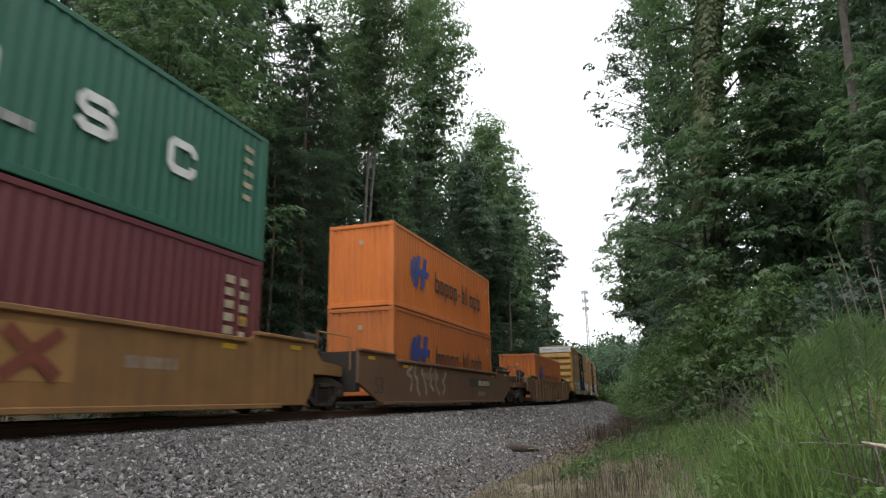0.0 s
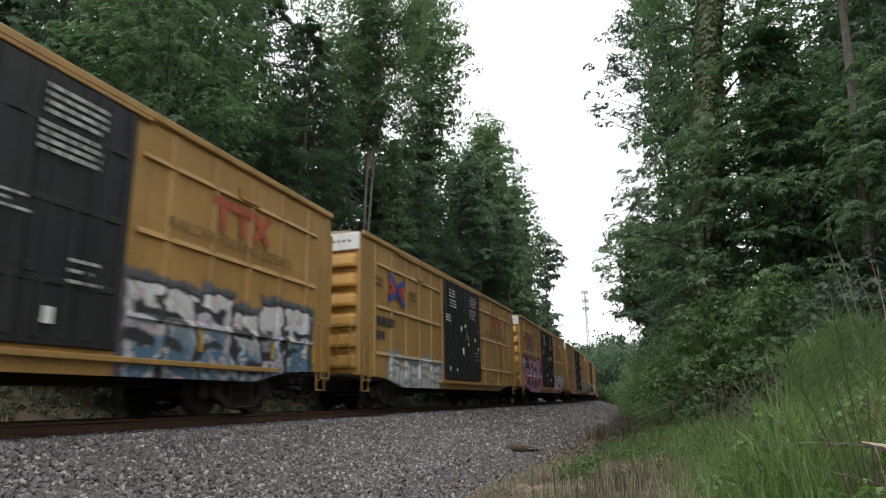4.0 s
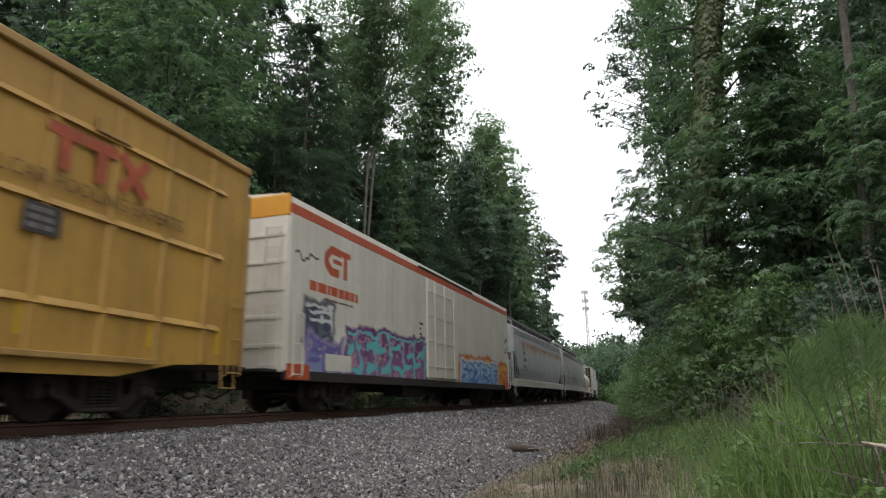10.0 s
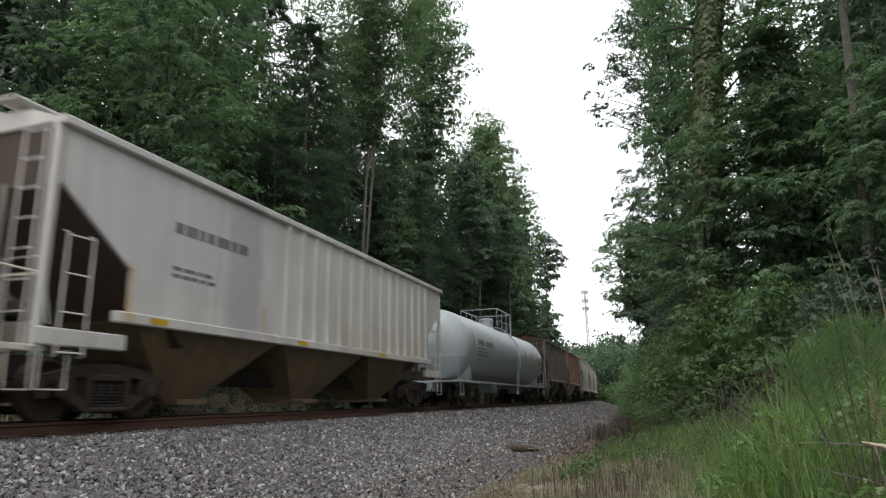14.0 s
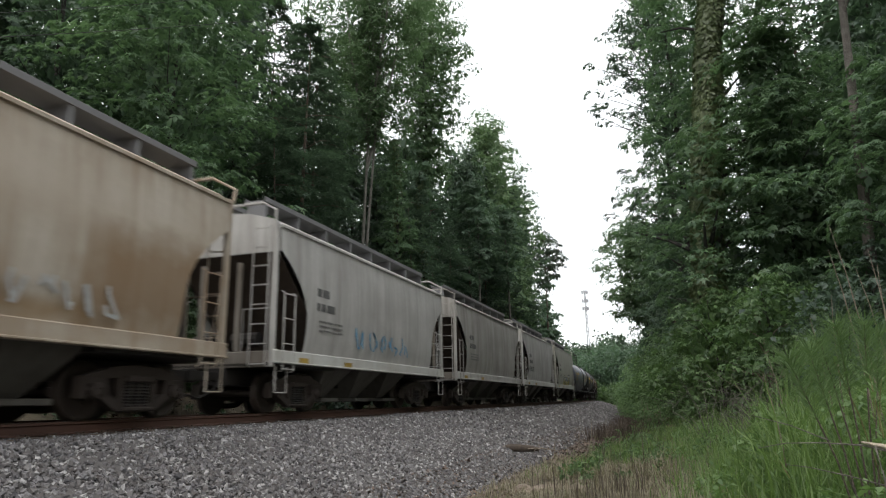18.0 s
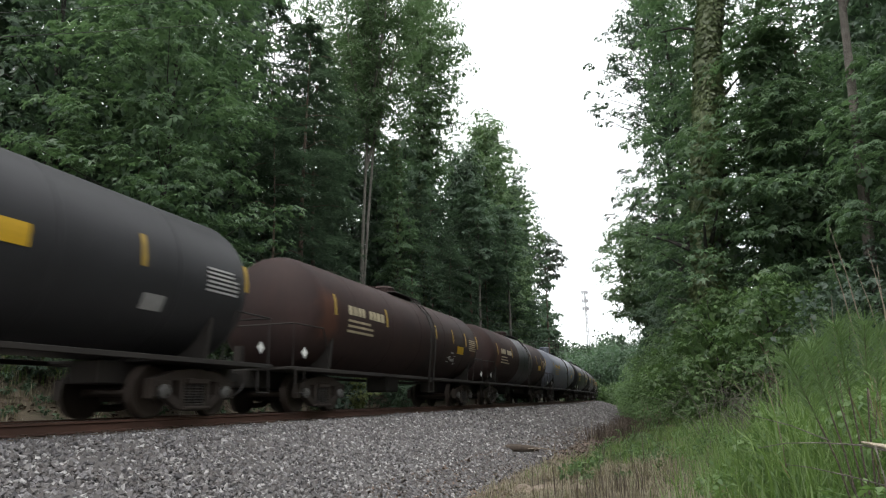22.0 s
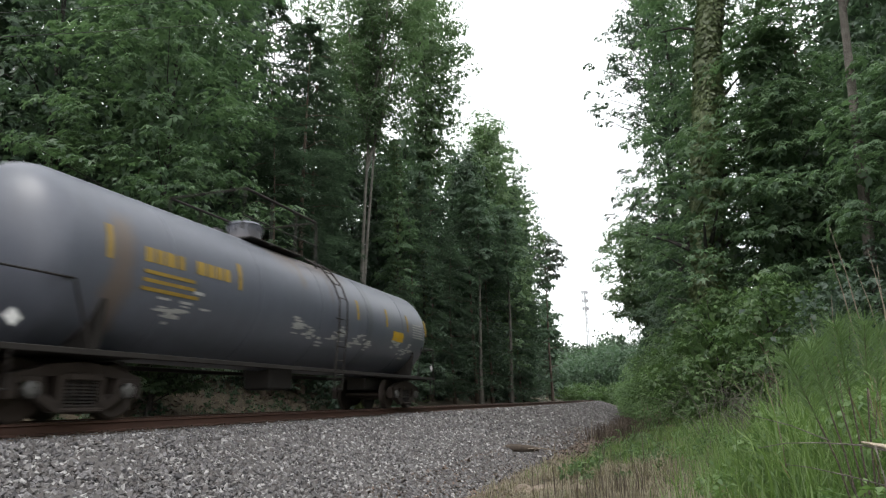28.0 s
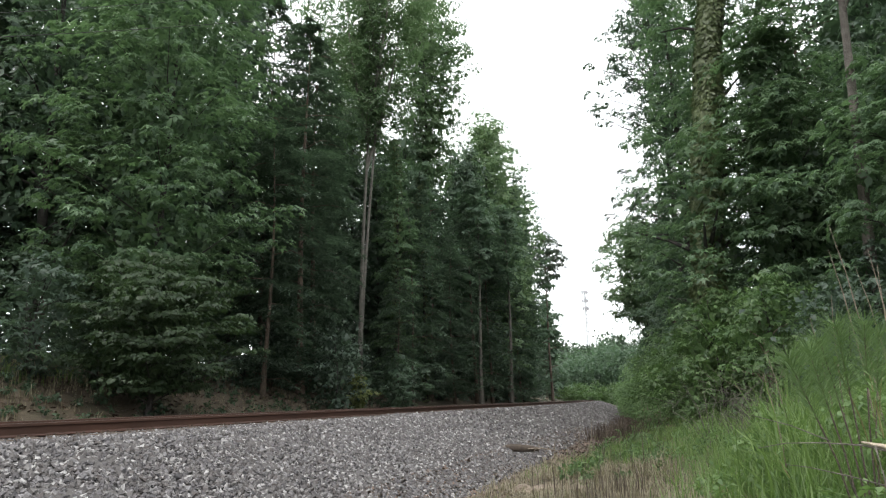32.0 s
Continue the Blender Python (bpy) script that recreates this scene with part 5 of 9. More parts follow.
def calc(nt, op, a, b, c=None):
    n = nt.nodes.new("ShaderNodeMath")
    n.operation = op
    for k, v in enumerate((a, b, c)):
        if v is None:
            continue
        if isinstance(v, (int, float)):
            n.inputs[k].default_value = v
        else:
            link(nt, v, n.inputs[k])
    return n.outputs[0]


def side_axes(nt):
    tc = nt.nodes.new("ShaderNodeTexCoord")
    sep = nt.nodes.new("ShaderNodeSeparateXYZ")
    link(nt, tc.outputs["Object"], sep.inputs[0])
    return tc.outputs["Object"], sep.outputs["X"], sep.outputs["Z"]


def zone_mask(nt, X, Z, x0, x1, z0, z1, wob, amp_x, amp_z, edge=0.02):
    """1 inside the box, with an uneven painted border."""
    w = calc(nt, "SUBTRACT", wob, 0.5)
    xx, zz = calc(nt, "MULTIPLY_ADD", w, amp_x, X), calc(nt, "MULTIPLY_ADD", w, amp_z, Z)
    m = ramp(nt, xx, x0 - edge, x0 + edge)
    for r in (ramp(nt, xx, x1 + edge, x1 - edge), ramp(nt, zz, z0 - edge, z0 + edge), ramp(nt, zz, z1 + edge, z1 - edge)):
        m = calc(nt, "MULTIPLY", m, r)
    return m


def graffiti_paint(name, base, grime, zones):
    """Painted side with sprayed lettering-like shapes in zones (x0, x1, z0, z1, tones, seed): outline, fill above, fill below, halo, accents."""
    m = steel(name, base, grime, 0.45, 0.55, 0.4)
    nt, b = m.node_tree, m.node_tree.nodes["Principled BSDF"]
    col = b.inputs["Base Color"].links[0].from_socket
    pos, X, Z = side_axes(nt)
    for x0, x1, z0, z1, tones, seed in zones:
        wob = noise_node(nt, 1.9, 3)
        warp = nt.nodes.new("ShaderNodeTexNoise")
        warp.inputs["Scale"].default_value, warp.inputs["Detail"].default_value = 1.7, 2
        link(nt, pos, warp.inputs["Vector"])
        sw = nt.nodes.new("ShaderNodeSeparateColor")
        link(nt, warp.outputs["Color"], sw.inputs[0])
        n_let = max(1, round((x1 - x0) / 1.05))
        wide = (x1 - x0) / n_let
        lean_x = calc(nt, "MULTIPLY_ADD", Z, 0.10, X)
        u = calc(nt, "MULTIPLY_ADD", calc(nt, "SUBTRACT", sw.outputs[0], 0.5), 1.1, calc(nt, "DIVIDE", calc(nt, "SUBTRACT", lean_x, x0), wide))
        idn, c = calc(nt, "FLOOR", u, 0.0), calc(nt, "FRACT", u, 0.0)
        wn = nt.nodes.new("ShaderNodeTexWhiteNoise")
        wn.noise_dimensions = "1D"
        link(nt, calc(nt, "ADD", idn, seed * 3.7), wn.inputs["W"])
        sp = nt.nodes.new("ShaderNodeSeparateColor")
        link(nt, wn.outputs["Color"], sp.inputs[0])
        r1, r2, r3 = sp.outputs[0], sp.outputs[1], sp.outputs[2]
        Zl = calc(nt, "MULTIPLY_ADD", calc(nt, "SUBTRACT", r2, 0.5), 0.30, Z)
        halo = zone_mask(nt, X, Zl, x0 - 0.12, x1 + 0.12, z0 - 0.4, z1 + 0.13, wob, 0.5, 0.5, 0.05)
        body = zone_mask(nt, X, Zl, x0, x1, z0 - 0.4, z1, wob, 0.5, 0.5)
        v = calc(nt, "MULTIPLY_ADD", calc(nt, "SUBTRACT", sw.outputs[1], 0.5), 0.55, calc(nt, "DIVIDE", calc(nt, "SUBTRACT", Zl, z0), z1 - z0))
        e = calc(nt, "MINIMUM", c, calc(nt, "SUBTRACT", 1.0, c))
        # two strokes that cut into each shape from one side or the other
        cuts = []
        for mid, ra, rb in ((0.30, r1, r3), (0.66, r3, r1)):
            d = calc(nt, "ABSOLUTE", calc(nt, "SUBTRACT", v, calc(nt, "MULTIPLY_ADD", ra, 0.18, mid - 0.09)), 0.0)
            flip = calc(nt, "GREATER_THAN", rb, 0.5)
            cc = calc(nt, "ABSOLUTE", calc(nt, "SUBTRACT", c, flip), 0.0)
            cuts.append(calc(nt, "MULTIPLY", ramp(nt, d, 0.085, 0.05), ramp(nt, cc, 0.66, 0.60)))
        line_ = calc(nt, "MAXIMUM", ramp(nt, e, 0.085, 0.065), calc(nt, "MAXIMUM", cuts[0], cuts[1]))
        rim = ramp(nt, calc(nt, "MULTIPLY_ADD", calc(nt, "SUBTRACT", wob, 0.5), 0.5, Zl), z1 - 0.09, z1 - 0.06)
        line_ = calc(nt, "MAXIMUM", line_, rim)
        grad = ramp(nt, v, 0.35, 0.75)
        g = mix(nt, grad, tones[2], tones[1])
        blot = noise_node(nt, 2.6, 3)
        for k, t in enumerate(tones[4:]):
            lo = 0.54 + 0.09 * k
            g = mix(nt, calc(nt, "MULTIPLY", ramp(nt, blot, lo, lo + 0.02), ramp(nt, blot, lo + 0.09, lo + 0.07)), g, t)
        shine = calc(nt, "MULTIPLY", ramp(nt, e, 0.12, 0.135), ramp(nt, e, 0.19, 0.175))
        g = mix(nt, calc(nt, "MULTIPLY", shine, 0.55), g, tuple(min(0.75, w_ * 1.4 + 0.12) for w_ in tones[1]))
        g = mix(nt, line_, g, tones[0])
        col = mix(nt, halo, col, tones[3])
        col = mix(nt, body, col, g)
    scuff = noise_node(nt, 5.0, 5)
    col = mix(nt, ramp(nt, scuff, 0.58, 0.75, 0.0, 0.35), col, grime)
    link(nt, col, b.inputs["Base Color"])
    return m


def stained(m, zones, rust_line=None):
    """Adds patches (x0, x1, z0, z1, colour, strength, softness) and a row of rust runs to a paint."""
    nt, b = m.node_tree, m.node_tree.nodes["Principled BSDF"]
    col = b.inputs["Base Color"].links[0].from_socket
    pos, X, Z = side_axes(nt)
    wob = noise_node(nt, 2.3, 5)
    for x0, x1, z0, z1, tone, strength, soft in zones:
        k = zone_mask(nt, X, Z, x0, x1, z0, z1, wob, 0.25 + soft * 2, 0.25 + soft * 2, 0.02 + soft)
        col = mix(nt, calc(nt, "MULTIPLY", k, strength), col, tone)
    if rust_line:
        z_top, x0, x1, tone = rust_line
        run = noise_node(nt, 1.0, 2, 0.5, (3.4, 0.0, 0.25))
        blot = noise_node(nt, 1.0, 4, 0.6, (2.4, 0.0, 1.5))
        depth = calc(nt, "SUBTRACT", z_top, Z)
        drip = calc(nt, "MULTIPLY_ADD", depth, -0.42, calc(nt, "MULTIPLY_ADD", blot, 0.25, run))
        k = ramp(nt, drip, 0.42, 0.62)
        for r in (ramp(nt, depth, -0.06, 0.08), ramp(nt, depth, 1.1, 0.3), ramp(nt, X, x0 - 0.4, x0 + 0.8), ramp(nt, X, x1 + 0.1, x1 - 0.1)):
            k = calc(nt, "MULTIPLY", k, r)
        col = mix(nt, k, col, tone)
        up = calc(nt, "MULTIPLY", ramp(nt, run, 0.45, 0.7), calc(nt, "MULTIPLY", ramp(nt, depth, -0.35, 0.0), ramp(nt, depth, 0.1, 0.0)))
        col = mix(nt, calc(nt, "MULTIPLY", up, 0.4), col, tone)
        low = calc(nt, "MULTIPLY", ramp(nt, Z, 1.50, 1.42), ramp(nt, blot, 0.38, 0.6))
        col = mix(nt, calc(nt, "MULTIPLY", low, 0.7), col, tone)
    link(nt, col, b.inputs["Base Color"])
    return m


def words(text, size, mat):
    """Flat lettering as a mesh in the x-z plane, read from y < 0."""
    cu = bpy.data.curves.new("lettering", "FONT")
    cu.body, cu.size, cu.extrude, cu.resolution_u = text, size, 0.002, 2
    tmp = bpy.data.objects.new("lettering", cu)
    me = bpy.data.meshes.new_from_object(tmp)
    bpy.data.objects.remove(tmp)
    me.transform(pose(0, 0, 0, 90, 0, 0))
    me.materials.clear()
    me.materials.append(mat)
    return me


# ---------------------------------------------------------------- trucks, shared by all cars
WHEEL_R = 0.46


def lathe(profile, n=20):
    """Turned about the y axis: profile of (y, r)."""
    b = Build()
    rings = [[(r * math.cos(2 * math.pi * k / n), y, r * math.sin(2 * math.pi * k / n)) for k in range(n)] for y, r in profile]
    return b.loft(rings)


wheel_prof = [(0.70, 0.08), (0.70, 0.40), (0.68, WHEEL_R + 0.028), (0.735, WHEEL_R), (0.815, WHEEL_R - 0.004), (0.825, 0.42), (0.80, 0.38), (0.765, 0.30), (0.775, 0.15), (0.85, 0.12), (0.85, 0.07)]
axle_b = Build()
for sg in (1, -1):
    w = lathe([(y * sg, r) for y, r in wheel_prof])
    axle_b.add(w.v, w.f if sg > 0 else [f[::-1] for f in w.f])
    for k in range(4):
        a = k * math.pi / 2 + 0.3
        c, s_ = math.cos(a), math.sin(a)
        axle_b.tube([(0.2 * c, 0.79 * sg, 0.2 * s_), (0.2 * c, 0.812 * sg, 0.2 * s_)], 0.03, 6)
axle_b.tube([(0, -1.0, 0), (0, 1.0, 0)], 0.075, 10)
AXLE_ME = axle_b.mesh("wheelset", M_WHEEL, True)
def bar_xz(b, p, q, w, y0, y1):
    """A straight bar of depth w in the x-z plane, from y0 to y1."""
    d = Vector((q[0] - p[0], q[1] - p[1])).normalized() * (w / 2)
    poly = [(p[0] - d.y, p[1] + d.x), (q[0] - d.y, q[1] + d.x), (q[0] + d.y, q[1] - d.x), (p[0] + d.y, p[1] - d.x)]
    b.add([(x, y0, z) for x, z in poly] + [(x, y1, z) for x, z in poly], [(0, 1, 2, 3), (7, 6, 5, 4), (0, 4, 5, 1), (1, 5, 6, 2), (2, 6, 7, 3), (3, 7, 4, 0)])
    return b


# cast side frame: arched top chord, raked lower chords, columns and pedestals with open windows between
frame_b = Build()
for sx in (1, -1):
    for p, q, w in (((1.14, 0.60), (0.60, 0.74), 0.15), ((0.62, 0.735), (0.0, 0.80), 0.17), ((0.98, 0.53), (0.42, 0.22), 0.14), ((0.44, 0.21), (0.0, 0.17), 0.13), ((0.36, 0.20), (0.36, 0.76), 0.11), ((1.12, 0.66), (1.12, 0.34), 0.10), ((0.70, 0.66), (0.66, 0.38), 0.09)):
        bar_xz(frame_b, (p[0] * sx, p[1]), (q[0] * sx, q[1]), w, -0.075, 0.085)
    frame_b.box(min(sx * 0.72, sx * 1.06), max(sx * 0.72, sx * 1.06), -0.09, 0.10, 0.55, 0.66, 0.02)
frame_b.box(-0.34, 0.34, -0.10, 0.17, 0.13, 0.20, 0.02)
frame_b.box(-0.30, 0.30, -0.10, 0.15, 0.60, 0.71, 0.02)
FRAME_ME = frame_b.mesh("sideframe", M_TRUCK, False)
coil = Build()
coil.loft([[((0.078 if i % 2 else 0.056) * math.cos(k * 0.785), (0.078 if i % 2 else 0.056) * math.sin(k * 0.785), 0.20 + i * 0.025) for k in range(8)] for i in range(17)])
COIL_ME = coil.mesh("spring", M_UNDER, True)


def cap_mesh(m):
    b = Build().tube([(0, 0.0, 0), (0, 0.05, 0), (0, 0.09, 0), (0, 0.10, 0)], [0.125, 0.125, 0.085, 0.04], 14)
    for k in range(3):
        a = k * 2.094 + 0.5
        b.tube([(0.06 * math.cos(a), 0.08, 0.06 * math.sin(a)), (0.06 * math.cos(a), 0.115, 0.06 * math.sin(a))], 0.02, 6)
    return b.mesh("bearing_cap", m, True)


CAP_ME, CAPW_ME = cap_mesh(M_TRUCK), cap_mesh(M_CAP)
bol_b = Build().box(-0.22, 0.22, -1.05, 1.05, 0.38, 0.72).box(-0.5, 0.5, -0.18, 0.18, 0.62, 0.86)
for sg in (1, -1):
    bol_b.box(0.42 * sg - 0.05, 0.42 * sg + 0.05, -0.8, 0.8, 0.30, 0.42)
BOL_ME = bol_b.mesh("truck", M_TRUCK)
WHEELSETS = []


def truck(parent, x, bright=False):
    t = part("truck", BOL_ME, M_TRUCK, parent, at=pose(x, 0, 0))
    for sg in (1, -1):
        m = pose(0, 1.0 * sg, 0) if sg > 0 else pose(0, -1.0, 0, 0, 0, 180)
        fr = part("sideframe", FRAME_ME, M_TRUCK, t, at=m)
        if sg < 0:
            for sx in (-0.19, 0.0, 0.19):
                part("spring", COIL_ME, M_UNDER, fr, at=pose(sx, 0.04, 0))
        for ax in (-0.87, 0.87):
            part("bearing_cap", CAPW_ME if bright else CAP_ME, M_TRUCK, t, at=pose(ax, 1.08 * sg, WHEEL_R, 0, 0, 0 if sg > 0 else 180))
    for ax in (-0.87, 0.87):
        w = part("wheelset", AXLE_ME, M_WHEEL, t, at=pose(ax, 0, WHEEL_R))
        WHEELSETS.append((w, ax))
    return t


coup_b = Build().box(-0.75, 0.0, -0.09, 0.09, 0.72, 0.92).box(-0.98, -0.72, -0.16, 0.14, 0.68, 0.96, 0.04)
coup_b.tube([(-0.15, -0.28, 0.75), (-0.4, -0.3, 0.5), (-0.75, -0.22, 0.34), (-0.95, -0.1, 0.42)], 0.03, 6)
COUP_ME = coup_b.mesh("coupler", M_UNDER)


def couplers(car, L):
    part("coupler", COUP_ME, M_UNDER, car, at=pose(-L / 2, 0, 0))
    part("coupler", COUP_ME, M_UNDER, car, at=pose(L / 2, 0, 0, 0, 0, 180))


def ladder(parent, x, y, z0, z1, mat, width=0.42, along="x", n=None, out=0.08):
    """Rungs and stiles standing off a side (along x) or an end (along y)."""
    b = Build()
    n = n or max(2, int((z1 - z0) / 0.38))
    sg = 1 if y > 0 else -1

    def at(u, d, z):
        return (x + u, y + sg * d, z) if along == "x" else (x + d, y + u, z)

    d = out if along == "x" else (out if x > 0 else -out)
    for u in (-width / 2, width / 2):
        b.tube([at(u, 0, z0), at(u, d, z0 + 0.03), at(u, d, z1 - 0.03), at(u, 0, z1)], 0.018, 5)
    for i in range(n):
        z = z0 + 0.06 + (z1 - z0 - 0.12) * i / (n - 1)
        b.rod(at(-width / 2, d, z), at(width / 2, d, z), 0.014, 5)
    return part("ladder", b, mat, parent)


def bars(parent, x, z, w, rows, mat, y=-1.5, h=0.09, gap=0.07, seed=0, name="marking", cols=1, normal=0):
    """Lettering too small to read: rows of short plain bars, 3 mm proud."""
    rn = random.Random(seed)
    b = Build()
    for i in range(rows):
        zz = z - i * (h + gap)
        u = 0.0
        while u < w - 0.04:
            d = min(w - u, rn.uniform(0.10, 0.32) * (1 if h < 0.14 else 1.4))
            b.box(x + u, x + u + d, y - 0.003, y + 0.001, zz - h, zz, 0.001)
            u += d + rn.uniform(0.03, 0.07)
            if rn.random() < 0.12 and rows > 1:
                break
    return part(name, b, mat, parent)


def stroke(b, pts, w, y, t=0.003):
    """A flat painted stroke in the side's plane along points (x, z)."""
    for (x0, z0), (x1, z1) in zip(pts[:-1], pts[1:]):
        d = Vector((x1 - x0, z1 - z0)).normalized() * (w / 2)
        nx, nz = -d.y, d.x
        poly = [(x0 - d.x * 0.3 + nx, z0 - d.y * 0.3 + nz), (x1 + d.x * 0.3 + nx, z1 + d.y * 0.3 + nz), (x1 + d.x * 0.3 - nx, z1 + d.y * 0.3 - nz), (x0 - d.x * 0.3 - nx, z0 - d.y * 0.3 - nz)]
        b.add([(p[0], y, p[1]) for p in poly] + [(p[0], y - t, p[1]) for p in poly],
              [(3, 2, 1, 0), (4, 5, 6, 7), (0, 1, 5, 4), (1, 2, 6, 5), (2, 3, 7, 6), (3, 0, 4, 7)])


# ---------------------------------------------------------------- boxcars
BOX_L, BOX_HW, BOX_TOP = 18.96, 1.50, 5.08


def boxcar(side_mat, n, extras=True):
    car = thing("boxcar", BOX_LABELS[n], "boxcar", "yellow boxcars in the train")
    h = BOX_L / 2
    # side with panel ribs: x runs from the leading end (-h) to the trailing end (h)
    d0, d1 = -h + 7.02, -h + 12.02
    for sg in (-1, 1):
        b = Build()
        y_in, y_out = sg * 1.40, sg * BOX_HW
        sill = [(-h, 0.98), (-h + 1.9, 0.90), (-h + 3.2, 0.66), (h - 3.2, 0.66), (h - 1.9, 0.90), (h, 0.98), (h, 4.98), (-h, 4.98)]
        ya, yb = min(y_in, y_out), max(y_in, y_out)
        vs = [(x, ya, z) for x, z in sill] + [(x, yb, z) for x, z in sill]
        n_ = len(sill)
        b.add(vs, [tuple(range(n_)), tuple(range(n_, 2 * n_))[::-1]] + [(i, n_ + i, n_ + (i + 1) % n_, (i + 1) % n_) for i in range(n_)])
        part("side_wall", b, side_mat, car)
        xs = [-h + 0.95 + i * 1.21 for i in range(6)] + [d1 + 0.95 + i * 1.2 for i in range(5)]
        for x in xs:
            part("side_post", Build().prism([(x + d, sg * (BOX_HW + o)) for o, d in ((-0.001, -0.085), (0.05, -0.05), (0.05, 0.05), (-0.001, 0.085))], 2, 0.95, 4.90), side_mat, car)
        for z in (4.30, 3.0, 1.62):
            for xa, xb in ((-h + 0.95, d0 - 0.2), (d1 + 0.2, h - 0.8)):
                part("side_rib", Build().prism([(sg * (BOX_HW + o), z + d) for o, d in ((-0.001, -0.045), (0.062, -0.04), (0.05, -0.01), (-0.001, 0.07))][::-1], 0, xa, xb), side_mat, car)
        eave = Build().box(-h, h, sg * 1.53 - 0.05, sg * 1.53 + 0.05, 4.95, 5.10, 0.02)
        part("eave", eave, M_YELLOW, car)
        # pair of plug doors with rods
        for xa, xb in ((d0, (d0 + d1) / 2 - 0.02), ((d0 + d1) / 2 + 0.02, d1)):
            db = Build().box(xa, xb, min(sg * 1.48, sg * 1.56), max(sg * 1.48, sg * 1.56), 1.02, 4.93, 0.03)
            uprights = []
            for i in range(6):
                x = xa + 0.14 + (xb - xa - 0.28) * i / 5
                uprights.append(Build().box(x - 0.05, x + 0.05, min(sg * 1.55, sg * 1.60), max(sg * 1.55, sg * 1.60), 1.12, 4.84, 0.015))
            for z in (1.9, 3.0, 4.1):
                uprights.append(Build().box(xa + 0.05, xb - 0.05, min(sg * 1.55, sg * 1.585), max(sg * 1.55, sg * 1.585), z - 0.05, z + 0.05, 0.015))
            door = part("door", db, M_BLACK_DOOR, car, "black ribbed plug door")
            for ub in uprights:
                part("door_rib", ub, M_BLACK_DOOR, door)
            for u in (0.32, 0.68):
                x = xa + (xb - xa) * u
                rods = Build().rod((x, sg * 1.625, 1.06), (x, sg * 1.625, 4.88), 0.022, 6)
                rods.box(x - 0.07, x + 0.07, min(sg * 1.6, sg * 1.66), max(sg * 1.6, sg * 1.66), 1.95, 2.1)
                part("locking_rod", rods, M_BLACK_DOOR, door)
        rail_b = Build().box(d0 - 0.6, h - 2.4, min(sg * 1.5, sg * 1.62), max(sg * 1.5, sg * 1.62), 0.86, 0.95, 0.01)
        rail_b.box(d0 - 4.4, d1 + 0.3, min(sg * 1.5, sg * 1.59), max(sg * 1.5, sg * 1.59), 4.88, 4.95, 0.01)
        part("door_track", rail_b, M_YELLOW, car)
        for xl in (-h + 0.28, h - 0.28):
            ladder(car, xl, sg * BOX_HW, 0.75, 2.15, M_YELLOW, 0.42)
        for xl in (-h + 0.35, h - 0.35):
            st = Build()
            st.tube([(xl - 0.2, sg * 1.48, 1.0), (xl - 0.2, sg * 1.5, 0.52), (xl + 0.2, sg * 1.5, 0.52), (xl + 0.2, sg * 1.48, 1.0)], 0.022, 5)
            part("stirrup_step", st, M_YELLOW, car)
    # ends with pressed ribs
    for sg in (-1, 1):
        e = Build().box(sg * h - (0.06 if sg > 0 else 0), sg * h + (0.06 if sg < 0 else 0), -1.42, 1.42, 0.95, 5.0, 0.01)
        for i in range(6):
            z = 1.22 + i * 0.575
            prof = [(0.0, z - 0.10), (0.15, z - 0.06), (0.16, z + 0.02), (0.10, z + 0.22), (0.0, z + 0.36)]
            rg = []
            for yy, k in ((-1.40, 0.25), (-1.28, 1.0), (1.28, 1.0), (1.40, 0.25)):
                rg.append([(sg * (h + 0.001 + o * k), yy, zz) for o, zz in prof])
            part("end_rib", Build().loft(rg), M_YELLOW_END, car)
        part("end_wall", e, M_YELLOW_END, car)
        p_ = Build().box(min(sg * h, sg * (h + 0.075)), max(sg * h, sg * (h + 0.075)), -1.47, 1.47, 4.52, 5.03, 0.02)
        part("end_band", p_, M_WHITE_PANEL, car, "white band across the top of the end")
        for y0 in (-1.2, 0.35):
            eb = Build()
            for k in range(5):
                eb.box(min(sg * (h + 0.075), sg * (h + 0.078)), max(sg * (h + 0.075), sg * (h + 0.078)), y0 + k * 0.17, y0 + k * 0.17 + 0.12, 4.76, 4.83, 0.001)
            part("end_lettering", eb, M_HOP_MARK, car)
        for yy in (-1.47, 1.47):
            cp = Build().box(min(sg * (h - 0.04), sg * (h + 0.09)), max(sg * (h - 0.04), sg * (h + 0.09)), yy - 0.06, yy + 0.06, 0.95, 4.52, 0.02)
            part("corner_post", cp, M_YELLOW, car)
        ladder(car, sg * (h + 0.06), -1.05, 1.0, 2.5, M_YELLOW_END, 0.4, "y")
        pl = Build().box(min(sg * h, sg * (h + 0.55)), max(sg * h, sg * (h + 0.55)), -1.3, 1.3, 0.90, 0.97, 0.01)
        part("end_platform", pl, M_UNDER, car)
        if sg < 0:
            bw = Build().tube([(-h - 0.28 + 0.0, 0.55 + 0.26 * math.cos(a), 2.0 + 0.26 * math.sin(a)) for a in [k * math.pi / 8 for k in range(17)]], 0.02, 5, False)
            bw.rod((-h - 0.28, 0.29, 2.0), (-h - 0.28, 0.81, 2.0), 0.015, 5).rod((-h - 0.28, 0.55, 1.74), (-h - 0.28, 0.55, 2.26), 0.015, 5).rod((-h, 0.55, 2.0), (-h - 0.28, 0.55, 2.0), 0.02, 5)
            part("brake_wheel", bw, M_UNDER, car)
    roof = Build()
